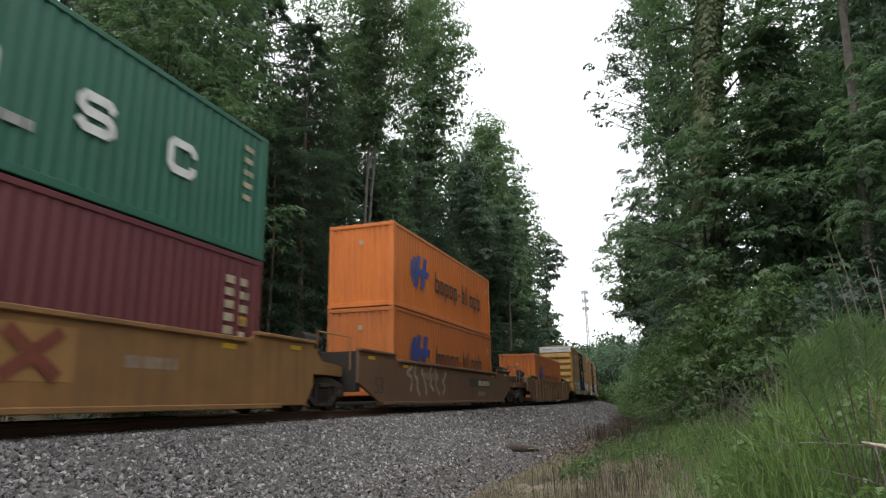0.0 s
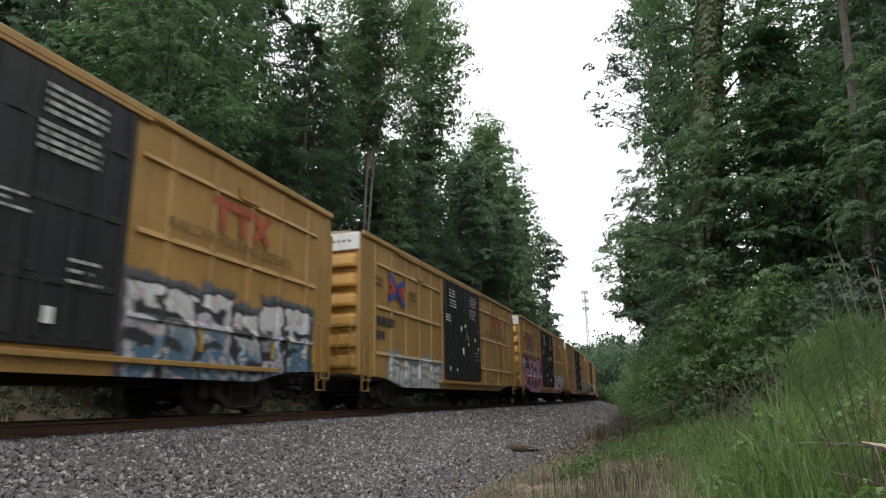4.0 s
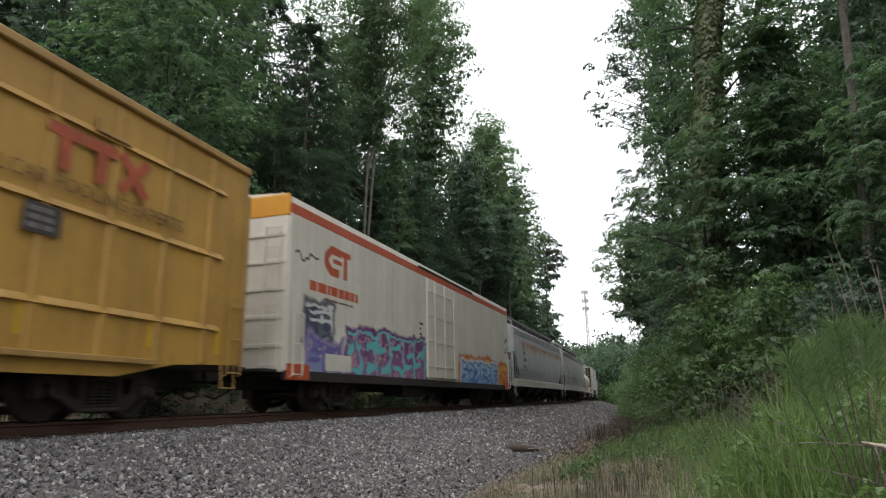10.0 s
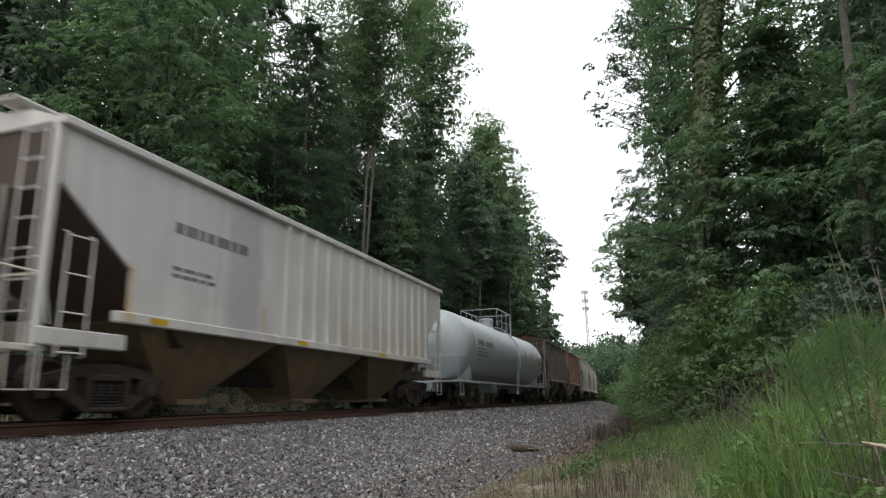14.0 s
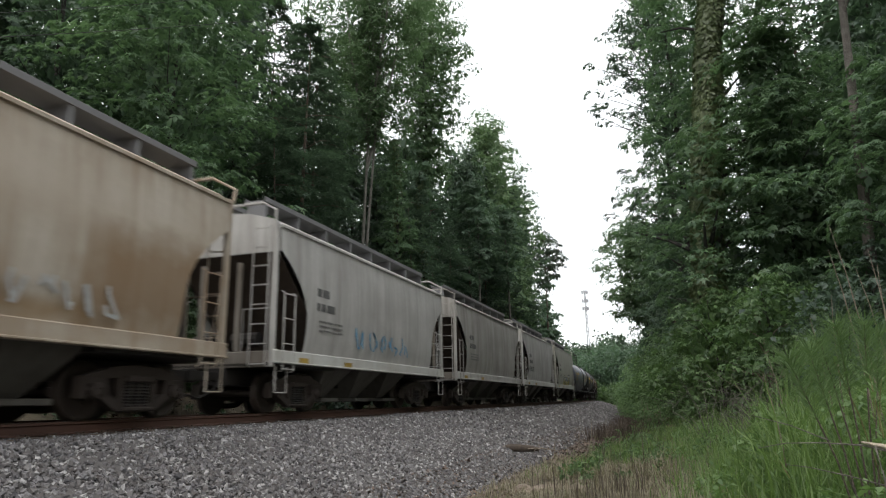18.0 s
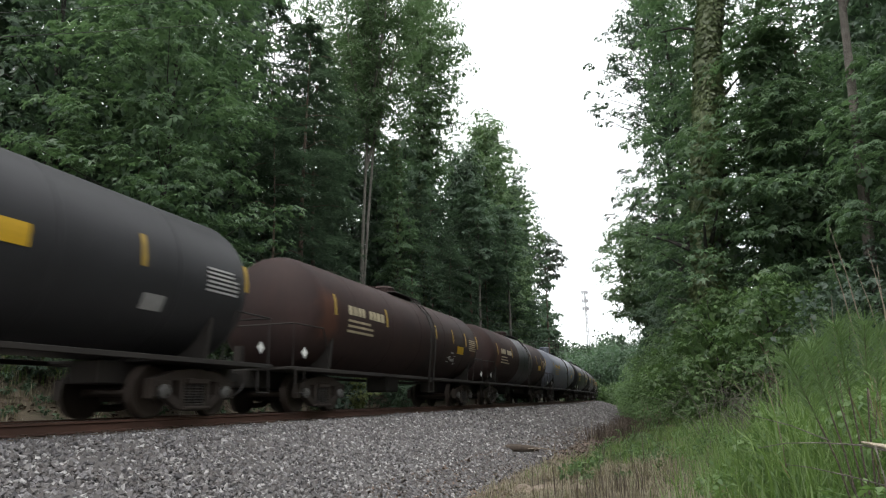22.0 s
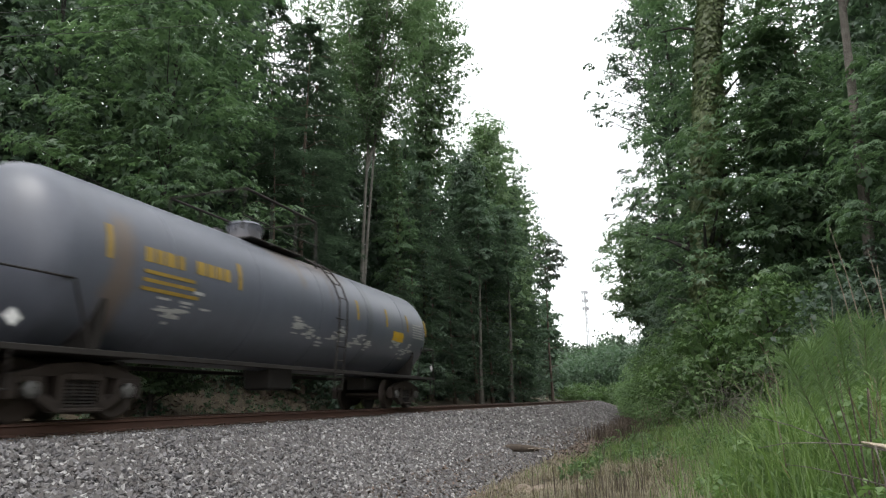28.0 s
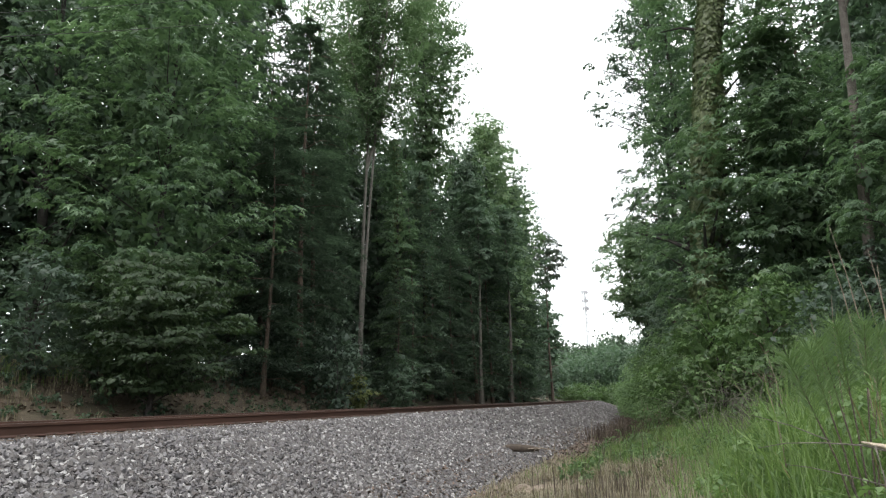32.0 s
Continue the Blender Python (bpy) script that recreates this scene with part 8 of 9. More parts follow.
# ---------------------------------------------------------------- well cars and containers
def well_car(L, label, mat, top_mat, truck_near, truck_far, posts=12, smooth_side=False, reach=0.0):
    """reach: how far the sides run on over the end trucks. L: between the outer faces of the well's ends; trucks sit under platforms beyond them."""
    h = L / 2
    car = thing("well_car", label, "well car", "container well cars in the train")
    for sg in (1, -1):
        s_ = Build()
        foot_ = [(-h, 0.75), (-h + (0.35 if mat is M_WELL_YELLOW else 1.5), 0.18), (h - (0.35 if mat is M_WELL_YELLOW else 1.5), 0.18), (h, 0.62 if mat is M_WELL_YELLOW else 0.75)] if not reach else [(-h - reach, 0.74), (-h - 0.3, 0.70), (-h + 0.2, 0.18), (h - 0.2, 0.18), (h + 0.3, 0.70), (h + reach, 0.74), (h + reach, 1.5)]
        prof = foot_ + [(h, 1.62), (h - 2.4, 1.66), (h - 2.8, 1.47), (-h + 2.8, 1.47), (-h + 2.4, 1.66), (-h, 1.62)] + ([(-h - reach, 1.5)] if reach else [])
        n_ = len(prof)
        ya, yb = (1.36, 1.44) if sg > 0 else (-1.44, -1.36)
        s_.add([(x, ya, z) for x, z in prof] + [(x, yb, z) for x, z in prof],
               [tuple(range(n_)), tuple(range(n_, 2 * n_))[::-1]] + [(i, n_ + i, n_ + (i + 1) % n_, (i + 1) % n_) for i in range(n_)])
        part("side_wall", s_, mat, car)
        t_ = Build().box(-h + 2.8, h - 2.8, min(sg * 1.36, sg * 1.52), max(sg * 1.36, sg * 1.52), 1.44, 1.53, 0.015)
        for q in (-1, 1):
            t_.box(min(q * (h - 2.5), q * h), max(q * (h - 2.5), q * h), min(sg * 1.34, sg * 1.52), max(sg * 1.34, sg * 1.52), 1.62, 1.70, 0.015)
        part("top_chord", t_, top_mat, car)
        bt = Build().box(-h + 1.5, h - 1.5, min(sg * 1.3, sg * 1.52), max(sg * 1.3, sg * 1.52), 0.12, 0.22, 0.015)
        part("bottom_chord", bt, mat, car)
        if not smooth_side:
            for i in range(posts):
                x = -h + 1.7 + (L - 3.4) * i / (posts - 1)
                part("side_post", Build().prism([(x + d, sg * (1.44 + o)) for o, d in ((-0.002, -0.11), (0.09, -0.08), (0.09, 0.08), (-0.002, 0.11))], 2, 0.22, 1.44), M_WELL_POST, car)
    for i in range(6):
        x = -h + 2.2 + (L - 4.4) * i / 5
        part("cross_beam", Build().box(x - 0.15, x + 0.15, -1.36, 1.36, 0.14, 0.24), M_UNDER, car)
    for q in (-1, 1):
        part("bulkhead", Build().box(min(q * (h - 0.25), q * h), max(q * (h - 0.25), q * h), -1.36, 1.36, 0.5, 1.62), M_UNDER, car)
    for q, dist in ((-1, truck_near), (1, truck_far)):
        if dist <= 0:
            continue
        pf = Build()
        x0, x1 = q * h, q * (h + dist + 1.3)
        pf.loft([[(x0, -1.4, 1.62), (x0, 1.4, 1.62), (x0, 1.4, 0.9), (x0, -1.4, 0.9)], [(q * (h + 0.7), -1.3, 1.25), (q * (h + 0.7), 1.3, 1.25), (q * (h + 0.7), 1.3, 0.92), (q * (h + 0.7), -1.3, 0.92)], [(x1, -1.0, 1.2), (x1, 1.0, 1.2), (x1, 1.0, 0.92), (x1, -1.0, 0.92)]])
        part("end_platform", pf, mat, car)
        g = Build()
        for yy in (-1.25, 1.25):
            g.tube([(q * (h + 0.5), yy, 1.2), (q * (h + 0.5), yy, 2.0), (q * (h + dist + 1.2), yy, 2.0), (q * (h + dist + 1.2), yy, 1.1)], 0.022, 5, False)
        part("handrail", g, top_mat, car)
        truck(car, q * (h + dist))
        cp = part("coupler", COUP_ME, M_UNDER, car, at=pose(q * (h + dist + 1.2), 0, 0, 0, 0, 0 if q < 0 else 180))
        bx = Build().box(q * (h + 1.2) - 0.2, q * (h + 1.2) + 0.2, -0.9, -0.2, 1.25, 1.6, 0.04).tube([(q * (h + 1.6), 0.2, 1.4), (q * (h + 1.6), 0.9, 1.4)], 0.2, 10).tube([(q * (h + 0.15), -0.9, 1.78), (q * (h + 1.05), -0.9, 1.78)], 0.2, 12)
        part("brake_gear", bx, M_UNDER, car)
    for x in (-h + 0.6, -h + 3.2, h - 3.6, h - 1.1):
        z = 1.52 if abs(x) > h - 2.2 else 1.38
        part("reflector", Build().box(x, x + 0.45, -1.448, -1.44, z - 0.1, z, 0.002), M_YELLOW_MARK, car)
    if reach:
        part("yellow_edge", Build().box(-h - 1.1, -h, -1.45, -1.44, 1.50, 1.60, 0.002), M_YELLOW_MARK, car)
    bars(car, -h + 5.0, 1.2, 1.6, 1, M_FADED_MARK, -1.442, 0.24, 0.1, 4, "lettering")
    if mat is M_WELL_BROWN and smooth_side:
        part("size_mark", words("53", 0.70, M_DARK_MARK), M_DARK_MARK, car, "dark number 53", at=pose(-h + 1.02, -1.445, 0.46))
        rg_ = random.Random(5)
        for k in range(6):
            x0 = -h + 3.5 + k * 0.68
            sp_ = Build()
            stroke(sp_, [(x0 + 0.55 * rg_.random(), 0.5 + 0.85 * q / 4 + rg_.uniform(-0.1, 0.1)) for q in range(5)], 0.13, -1.442)
            part("graffiti_stroke", sp_, M_PALE_SPRAY, car)
    if mat is M_WELL_YELLOW:
        part("pale_panel", Build().box(h - 9.2, h - 6.95, -1.446, -1.44, 0.55, 1.32, 0.002), M_PALE_PANEL, car, "pale tan panel behind the mark")
        for pts in ([(h - 8.05, 1.22), (h - 7.25, 0.62)], [(h - 7.25, 1.22), (h - 8.05, 0.62)], [(h - 8.95, 1.2), (h - 8.3, 1.2)]):
            mk = Build()
            stroke(mk, pts, 0.2, -1.447 - 0.001 * len(car.children))
            part("mark_stroke", mk, M_RED_BROWN, car, "red-brown block stroke")
    if mat is M_WELL_BROWN and smooth_side:
        part("number_panel", Build().box(h - 7.3, h - 3.95, -1.446, -1.44, 0.78, 1.16, 0.002), M_DARK_MARK, car, "dark panel behind the number")
        bars(car, h - 6.0, 1.08, 1.9, 1, M_TAN_MARK, -1.447, 0.22, 0.1, 15, "lettering")
    bars(car, h - 6.0, 0.6 if mat is M_WELL_BROWN and smooth_side else 1.0, 1.2, 1, M_FADED_MARK, -1.442, 0.2, 0.1, 5, "lettering")
    return car


def container(mat, label, H=2.9, L=12.19, marks=None):
    """Corrugated steel box with frame, castings and door end."""
    h = L / 2
    box = thing("shipping_container", label, "container", "containers on the train")
    for sg in (1, -1):
        b = Build()
        pts, n = [], 44
        pitch = (L - 0.5) / n
        for i in range(n):
            x = -h + 0.25 + i * pitch
            pts += [(x, 0.0), (x + pitch * 0.3, 0.0), (x + pitch * 0.5, -0.036), (x + pitch * 0.8, -0.036)]
        pts.append((h - 0.25, 0.0))
        rr = [[(x, sg * (1.20 + o), z) for x, o in pts] for z in (0.14, H - 0.1)]
        b.loft(rr if sg < 0 else rr[::-1], closed=False)
        part("side_wall", b, mat, box)
    for sg in (1, -1):
        e = Build()
        n = 9
        pitch = 2.2 / n
        pts = []
        for i in range(n):
            y = -1.1 + i * pitch
            pts += [(y, 0.0), (y + pitch * 0.3, 0.0), (y + pitch * 0.5, -0.045), (y + pitch * 0.8, -0.045)]
        pts.append((1.1, 0.0))
        rr = [[(sg * (h - 0.02 + o), y, z) for y, o in pts] for z in (0.16, H - 0.12)]
        e.loft(rr if sg > 0 else rr[::-1], closed=False)
        part("end_wall", e, mat, box)
    f = Build()
    for sx in (1, -1):
        for sy in (1, -1):
            f.box(min(sx * (h - 0.26), sx * h), max(sx * (h - 0.26), sx * h), min(sy * 1.1, sy * 1.219), max(sy * 1.1, sy * 1.219), 0.1, H - 0.1, 0.02)
    for sy in (1, -1):
        f.box(-h, h, min(sy * 1.14, sy * 1.217), max(sy * 1.14, sy * 1.217), 0.02, 0.17, 0.012).box(-h, h, min(sy * 1.14, sy * 1.217), max(sy * 1.14, sy * 1.217), H - 0.12, H - 0.01, 0.012)
    for sx in (1, -1):
        f.box(min(sx * (h - 0.1), sx * h), max(sx * (h - 0.1), sx * h), -1.15, 1.15, 0.02, 0.18, 0.012).box(min(sx * (h - 0.1), sx * h), max(sx * (h - 0.1), sx * h), -1.15, 1.15, H - 0.14, H - 0.01, 0.012)
    part("frame", f, mat, box)
    for sx in (1, -1):
        for sy in (1, -1):
            for z in (0.0, H - 0.118):
                cb = Build().box(min(sx * (h - 0.178), sx * (h + 0.003)), max(sx * (h - 0.178), sx * (h + 0.003)), min(sy * 1.06, sy * 1.222), max(sy * 1.06, sy * 1.222), z, z + 0.118, 0.012)
                part("corner_casting", cb, mat, box)
    rf = Build().box(-h + 0.1, h - 0.1, -1.15, 1.15, H - 0.06, H - 0.02, 0.01).box(-h + 0.1, h - 0.1, -1.15, 1.15, 0.10, 0.14, 0.01)
    part("roof_panel", rf, mat, box)
    if marks:
        marks(box, h)
    return box


def orange_marks(box, h, z0=0.0):
    y = -1.226
    e = Build()
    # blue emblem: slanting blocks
    for pts in ([(1.78, 0.92), (2.14, 2.13), (2.50, 2.13), (2.14, 0.92)], [(2.46, 0.92), (2.82, 2.13), (3.16, 2.13), (2.80, 0.92)], [(2.20, 1.38), (2.28, 1.66), (2.70, 1.66), (2.62, 1.38)],
                [(1.50, 1.30), (1.50, 1.72), (1.78, 2.02), (2.02, 2.02), (1.76, 1.02)], [(2.90, 1.40), (2.98, 1.66), (3.40, 1.66), (3.24, 1.40)]):
        pts = [(-h + x, z) for x, z in pts]
        k = len(pts)
        e.add([(x, y, z) for x, z in pts] + [(x, y - 0.003, z) for x, z in pts], [tuple(range(k)), tuple(range(k, 2 * k))[::-1]] + [(i, k + i, k + (i + 1) % k, (i + 1) % k) for i in range(k)])
    part("emblem", e, M_BLUE, box, "blue block emblem")
    t = Build()
    for i, (w, up, dn) in enumerate(((0.48, 0.82, 0), (0.44, 0.54, 0), (0.44, 0.54, 0.26), (0.44, 0.54, 0), (0.44, 0.54, 0.26), (0.3, 0.0, 0), (0.36, 0.82, 0), (0.13, 0.82, 0), (0.44, 0.54, 0), (0.44, 0.54, 0.26), (0.48, 0.82, 0))):
        x = -h + 4.05 + i * 0.58
        if up == 0:
            t.box(x + 0.05, x + w, y - 0.003, y, 1.28, 1.39, 0.001)
            continue
        t.box(x, x + 0.12, y - 0.003, y, 1.05 - dn, 1.05 + up, 0.001)
        if w > 0.3:
            t.box(x + w - 0.12, x + w, y - 0.003, y, 1.05, 1.05 + min(up, 0.54), 0.001)
            t.box(x + 0.12, x + w - 0.12, y - 0.003, y, 1.05 + min(up, 0.54) - 0.11, 1.05 + min(up, 0.54), 0.001)
            t.box(x + 0.12, x + w - 0.12, y - 0.003, y, 1.05, 1.16, 0.001)
    part("lettering", t, M_DARK_MARK, box, "dark block lettering")
    part("notice", Build().box(h - 0.75, h - 0.6, y - 0.003, y, 2.0, 2.3, 0.001), M_TAN_MARK, box)
    part("notice", Build().box(-h - 0.012, -h - 0.008, -0.1, 0.05, 2.15, 2.3, 0.001), M_TAN_MARK, box)


def green_marks(box, h):
    y = -1.226
    # three thick white block shapes with cut corners
    x = -h + 4.75
    shapes = [[(x, 1.0), (x, 1.66), (x + 0.14, 1.8), (x + 0.84, 1.8), (x + 0.98, 1.66), (x + 0.98, 1.0)]]
    x = -h + 7.0
    shapes.append([(x + 0.80, 1.62), (x + 0.66, 1.74), (x + 0.14, 1.74), (x + 0.02, 1.62), (x + 0.02, 1.52), (x + 0.14, 1.41), (x + 0.68, 1.39), (x + 0.80, 1.27), (x + 0.80, 1.18), (x + 0.66, 1.06), (x + 0.14, 1.06), (x + 0.0, 1.18)])
    x = -h + 8.98
    shapes.append([(x + 0.80, 1.56), (x + 0.80, 1.64), (x + 0.68, 1.74), (x + 0.14, 1.74), (x + 0.02, 1.62), (x + 0.02, 1.18), (x + 0.14, 1.06), (x + 0.68, 1.06), (x + 0.80, 1.16), (x + 0.80, 1.24)])
    for pts in shapes:
        t = Build()
        cx = sum(p[0] for p in pts) / len(pts)
        stroke(t, [(cx - 0.05 + 0.8 * (p[0] - cx), 1.42 + 0.78 * (p[1] - 1.4)) for p in pts], 0.165, y)
        part("lettering", t, M_WHITE, box, "large white block lettering")
    bars(box, -h + 4.6, 0.86, 1.7, 1, M_FADED_GREY, y, 0.16, 0.1, 9, "lettering")
    bars(box, -h + 2.0, 0.86, 2.4, 1, M_HOP_MARK, y, 0.16, 0.1, 3, "lettering")
    bars(box, h - 0.9, 2.45, 0.35, 5, M_TAN_MARK, y, 0.12, 0.16, 4, "lettering")


def maroon_marks(box, h):
    bars(box, h - 1.3, 2.4, 0.3, 7, M_TAN_MARK, -1.226, 0.16, 0.1, 6, "lettering")
    bars(box, h - 0.8, 2.4, 0.3, 6, M_TAN_MARK, -1.226, 0.16, 0.12, 7, "lettering")
    part("notice", Build().box(h - 0.8, h - 0.55, -1.229, -1.226, 1.4, 1.6, 0.001), M_YELLOW_MARK, box)


# ---------------------------------------------------------------- the train: make-up
def travelled(t):
    """Metres that the train has gone since the start."""
    ts = (0.0, 10.0, 20.0, 28.0, 32.0)
    vs = (21.86, 21.12, 21.30, 22.00, 22.20)
    d = 0.0
    for a, b, v0, v1 in zip(ts[:-1], ts[1:], vs[:-1], vs[1:]):
        u = min(max(t - a, 0.0), b - a)
        d += v0 * u + (v1 - v0) * u * u / (2 * (b - a))
    return d


# end sills and inner posts: grime plus painted shade
M_END_SILL = steel("shaded_grimy_end_sill", (0.23, 0.205, 0.175), (0.10, 0.08, 0.062), 0.7, 0.8, 0.6)
# rusty sheets darkened further: shade inside the open ends is put into the colour
M_END_SHEET = steel("shaded_rusty_end_sheet", (0.075, 0.052, 0.038), (0.035, 0.027, 0.022), 0.7, 0.85, 0.6)
# bay paint darkened: the shade below the car body is put into it
M_BAY = steel("shaded_bay_paint", (0.13, 0.122, 0.108), (0.05, 0.042, 0.035), 0.7, 0.75, 0.6)
M_HOP_WALK = steel("grey_grating", (0.17, 0.17, 0.175), (0.11, 0.105, 0.10), 0.4, 0.6, 0.2)
M_HOP_BLUE = steel("pale_blue_grey_paint", (0.50, 0.54, 0.57), (0.36, 0.30, 0.24), 0.35, 0.55, 0.4)
M_HOP_GREY = steel("light_grey_paint", (0.50, 0.50, 0.485), (0.33, 0.32, 0.30), 0.35, 0.55, 0.3)
M_HOP_GREEN = steel("grey_green_paint", (0.43, 0.44, 0.39), (0.29, 0.28, 0.23), 0.35, 0.55, 0.35)
M_HOP_TAN = steel("rust_stained_tan_paint", (0.50, 0.45, 0.375), (0.25, 0.17, 0.10), 0.7, 0.65, 0.75)
M_HOP_DIRTY = steel("dirty_grey_paint", (0.50, 0.49, 0.465), (0.27, 0.25, 0.225), 0.6, 0.65, 0.7)
M_HOP_DARK = steel("sooty_grey_paint", (0.40, 0.385, 0.355), (0.20, 0.18, 0.16), 0.6, 0.7, 0.8)
M_HOP_SILL = steel("pale_sill_paint", (0.56, 0.56, 0.53), (0.34, 0.31, 0.26), 0.5, 0.6, 0.4)
M_RIB_GREY = steel("ribbed_hopper_grey", (0.60, 0.585, 0.56), (0.36, 0.335, 0.32), 0.4, 0.6, 0.5)
M_RIB_FOOT = steel("ochre_hopper_foot", (0.19, 0.135, 0.075), (0.06, 0.045, 0.035), 0.6, 0.7, 0.5)
M_RIB_DARK = steel("weathered_grey_brown", (0.20, 0.185, 0.17), (0.10, 0.07, 0.055), 0.6, 0.75, 0.7)
M_RIB_RED = steel("rusty_red_hopper", (0.34, 0.115, 0.06), (0.38, 0.33, 0.31), 0.75, 0.7, 0.8, 0.3)
M_RIB_BROWN = steel("rust_brown_roof", (0.10, 0.05, 0.035), (0.06, 0.04, 0.03), 0.6, 0.8, 0.3)
M_TANK_WHITE = steel("stained_white_tank", (0.64, 0.61, 0.54), (0.40, 0.30, 0.18), 0.4, 0.45, 0.45, 0.0)
M_TANK_PALE = steel("pale_blue_white_tank", (0.36, 0.40, 0.42), (0.27, 0.29, 0.30), 0.3, 0.4, 0.25)
M_TANK_GREY = steel("blue_grey_tank", (0.115, 0.125, 0.155), (0.075, 0.080, 0.095), 0.4, 0.4, 0.3)
M_TANK_SILVER = steel("light_blue_grey_tank", (0.145, 0.16, 0.195), (0.095, 0.10, 0.12), 0.5, 0.5, 0.3)
M_TANK_BLACK = steel("faded_black_tank", (0.024, 0.025, 0.029), (0.016, 0.016, 0.017), 0.5, 0.42, 0.3)
M_TANK_BROWN = steel("oxide_brown_tank", (0.042, 0.024, 0.021), (0.022, 0.016, 0.016), 0.7, 0.7, 0.6)
M_TANK_OLIVE = steel("olive_black_tank", (0.031, 0.031, 0.034), (0.022, 0.022, 0.023), 0.5, 0.5, 0.3)


for m_ in (M_TANK_BLACK, M_TANK_OLIVE, M_TANK_BROWN):
    m_.node_tree.nodes["Principled BSDF"].inputs["Specular IOR Level"].default_value = 0.22
hh_ = 9.3
stained(M_HOP_BLUE, [(-hh_, 0.0, 1.52, 2.0, (0.30, 0.32, 0.35), 0.75, 0.0), (-5.0, -4.85, 1.5, 2.4, (0.30, 0.27, 0.16), 0.6, 0.03), (0.1, 0.22, 1.5, 2.0, (0.34, 0.30, 0.16), 0.6, 0.02), (3.0, 3.1, 1.4, 1.8, (0.34, 0.30, 0.16), 0.5, 0.02)],
        (3.56, -7.6, 9.0, (0.30, 0.105, 0.03)))
stained(M_TANK_WHITE, [(-6.9, -5.2, 1.2, 2.2, (0.11, 0.055, 0.028), 0.85, 0.2), (-5.3, -4.9, 1.0, 2.7, (0.20, 0.10, 0.05), 0.8, 0.08), (-4.6, -4.45, 1.2, 2.4, (0.24, 0.13, 0.07), 0.6, 0.04), (-2.6, -2.4, 1.1, 2.0, (0.28, 0.17, 0.1), 0.5, 0.05), (6.0, 6.9, 1.1, 2.0, (0.26, 0.15, 0.07), 0.7, 0.12), (-1.4, -0.9, 1.5, 3.4, (0.46, 0.42, 0.34), 0.6, 0.1)])
stained(M_TANK_GREY, [(-1.7, 1.9, 3.45, 4.2, (0.13, 0.085, 0.055), 0.5, 0.25), (-0.9, -0.7, 2.9, 4.0, (0.11, 0.075, 0.05), 0.55, 0.06), (0.5, 0.62, 2.7, 4.0, (0.10, 0.075, 0.055), 0.5, 0.05), (2.6, 3.0, 1.0, 4.2, (0.062, 0.066, 0.078), 0.6, 0.08), (-6.6, -6.2, 1.2, 3.2, (0.20, 0.12, 0.04), 0.4, 0.1)])
stained(M_TANK_BROWN, [(-6.9, -6.1, 1.9, 3.0, (0.12, 0.05, 0.03), 0.5, 0.15), (5.9, 6.6, 2.1, 2.8, (0.15, 0.06, 0.03), 0.6, 0.1), (-4.0, 4.0, 3.2, 4.1, (0.055, 0.036, 0.032), 0.5, 0.4), (1.0, 1.5, 1.2, 3.6, (0.018, 0.015, 0.016), 0.6, 0.12)])
stained(M_HOP_TAN, [(-5.4, 5.4, 2.9, 3.6, (0.50, 0.44, 0.36), 0.5, 0.3), (2.2, 5.4, 1.4, 2.9, (0.22, 0.13, 0.06), 0.75, 0.35), (-5.0, -1.6, 1.4, 2.3, (0.24, 0.15, 0.08), 0.6, 0.3), (-1.0, 2.4, 1.4, 1.7, (0.28, 0.17, 0.07), 0.6, 0.1)])
stained(M_RIB_GREY, [(-4.4, -3.3, 1.6, 4.3, (0.36, 0.33, 0.36), 0.7, 0.12), (-7.0, -6.8, 1.5, 2.4, (0.45, 0.30, 0.10), 0.7, 0.04), (-3.2, -3.05, 1.5, 2.2, (0.42, 0.28, 0.10), 0.6, 0.04), (0.0, 6.0, 1.6, 2.2, (0.46, 0.36, 0.22), 0.4, 0.3), (-8.0, -4.6, 2.4, 4.2, (0.50, 0.51, 0.55), 0.5, 0.3)])
stained(M_HOP_GREEN, [(-4.5, -4.35, 1.4, 2.5, (0.34, 0.24, 0.10), 0.6, 0.04), (-1.4, -1.2, 1.6, 2.3, (0.36, 0.22, 0.08), 0.6, 0.05)])


hc = 5.9
M_HOP_CREAM = graffiti_paint("cream_hopper_side", (0.45, 0.44, 0.385), (0.27, 0.25, 0.20), [
    (-hc + 4.3, -hc + 8.4, 1.35, 2.15, ((0.07, 0.07, 0.06), (0.34, 0.36, 0.42), (0.44, 0.36, 0.03), (0.40, 0.38, 0.30), (0.46, 0.38, 0.04)), 14.2)])


def spray_tag(x0, w, z, rows, mat, seed, hh=0.3):
    def add(car, h):
        rn = random.Random(seed)
        for r_ in range(rows):
            x = -h + x0
            while x < -h + x0 + w:
                d = rn.uniform(0.25, 0.45)
                pts = [(x + d * rn.random(), z - r_ * (hh + 0.1) + hh * rn.random()) for _ in range(5)]
                b = Build()
                stroke(b, pts, 0.06, -1.552)
                part("graffiti_stroke", b, mat, car)
                x += d + 0.06
    return add


M_TAG_BLUE = plain("blue_spray", (0.12, 0.28, 0.42), 0.6, 0.2, 3, 0.0)
M_TAG_GREY = plain("grey_spray", (0.22, 0.22, 0.22), 0.6, 0.2, 3, 0.0)
M_TAG_WHITE = plain("chalky_white_spray", (0.42, 0.42, 0.41), 0.7, 0.25, 3, 0.0)


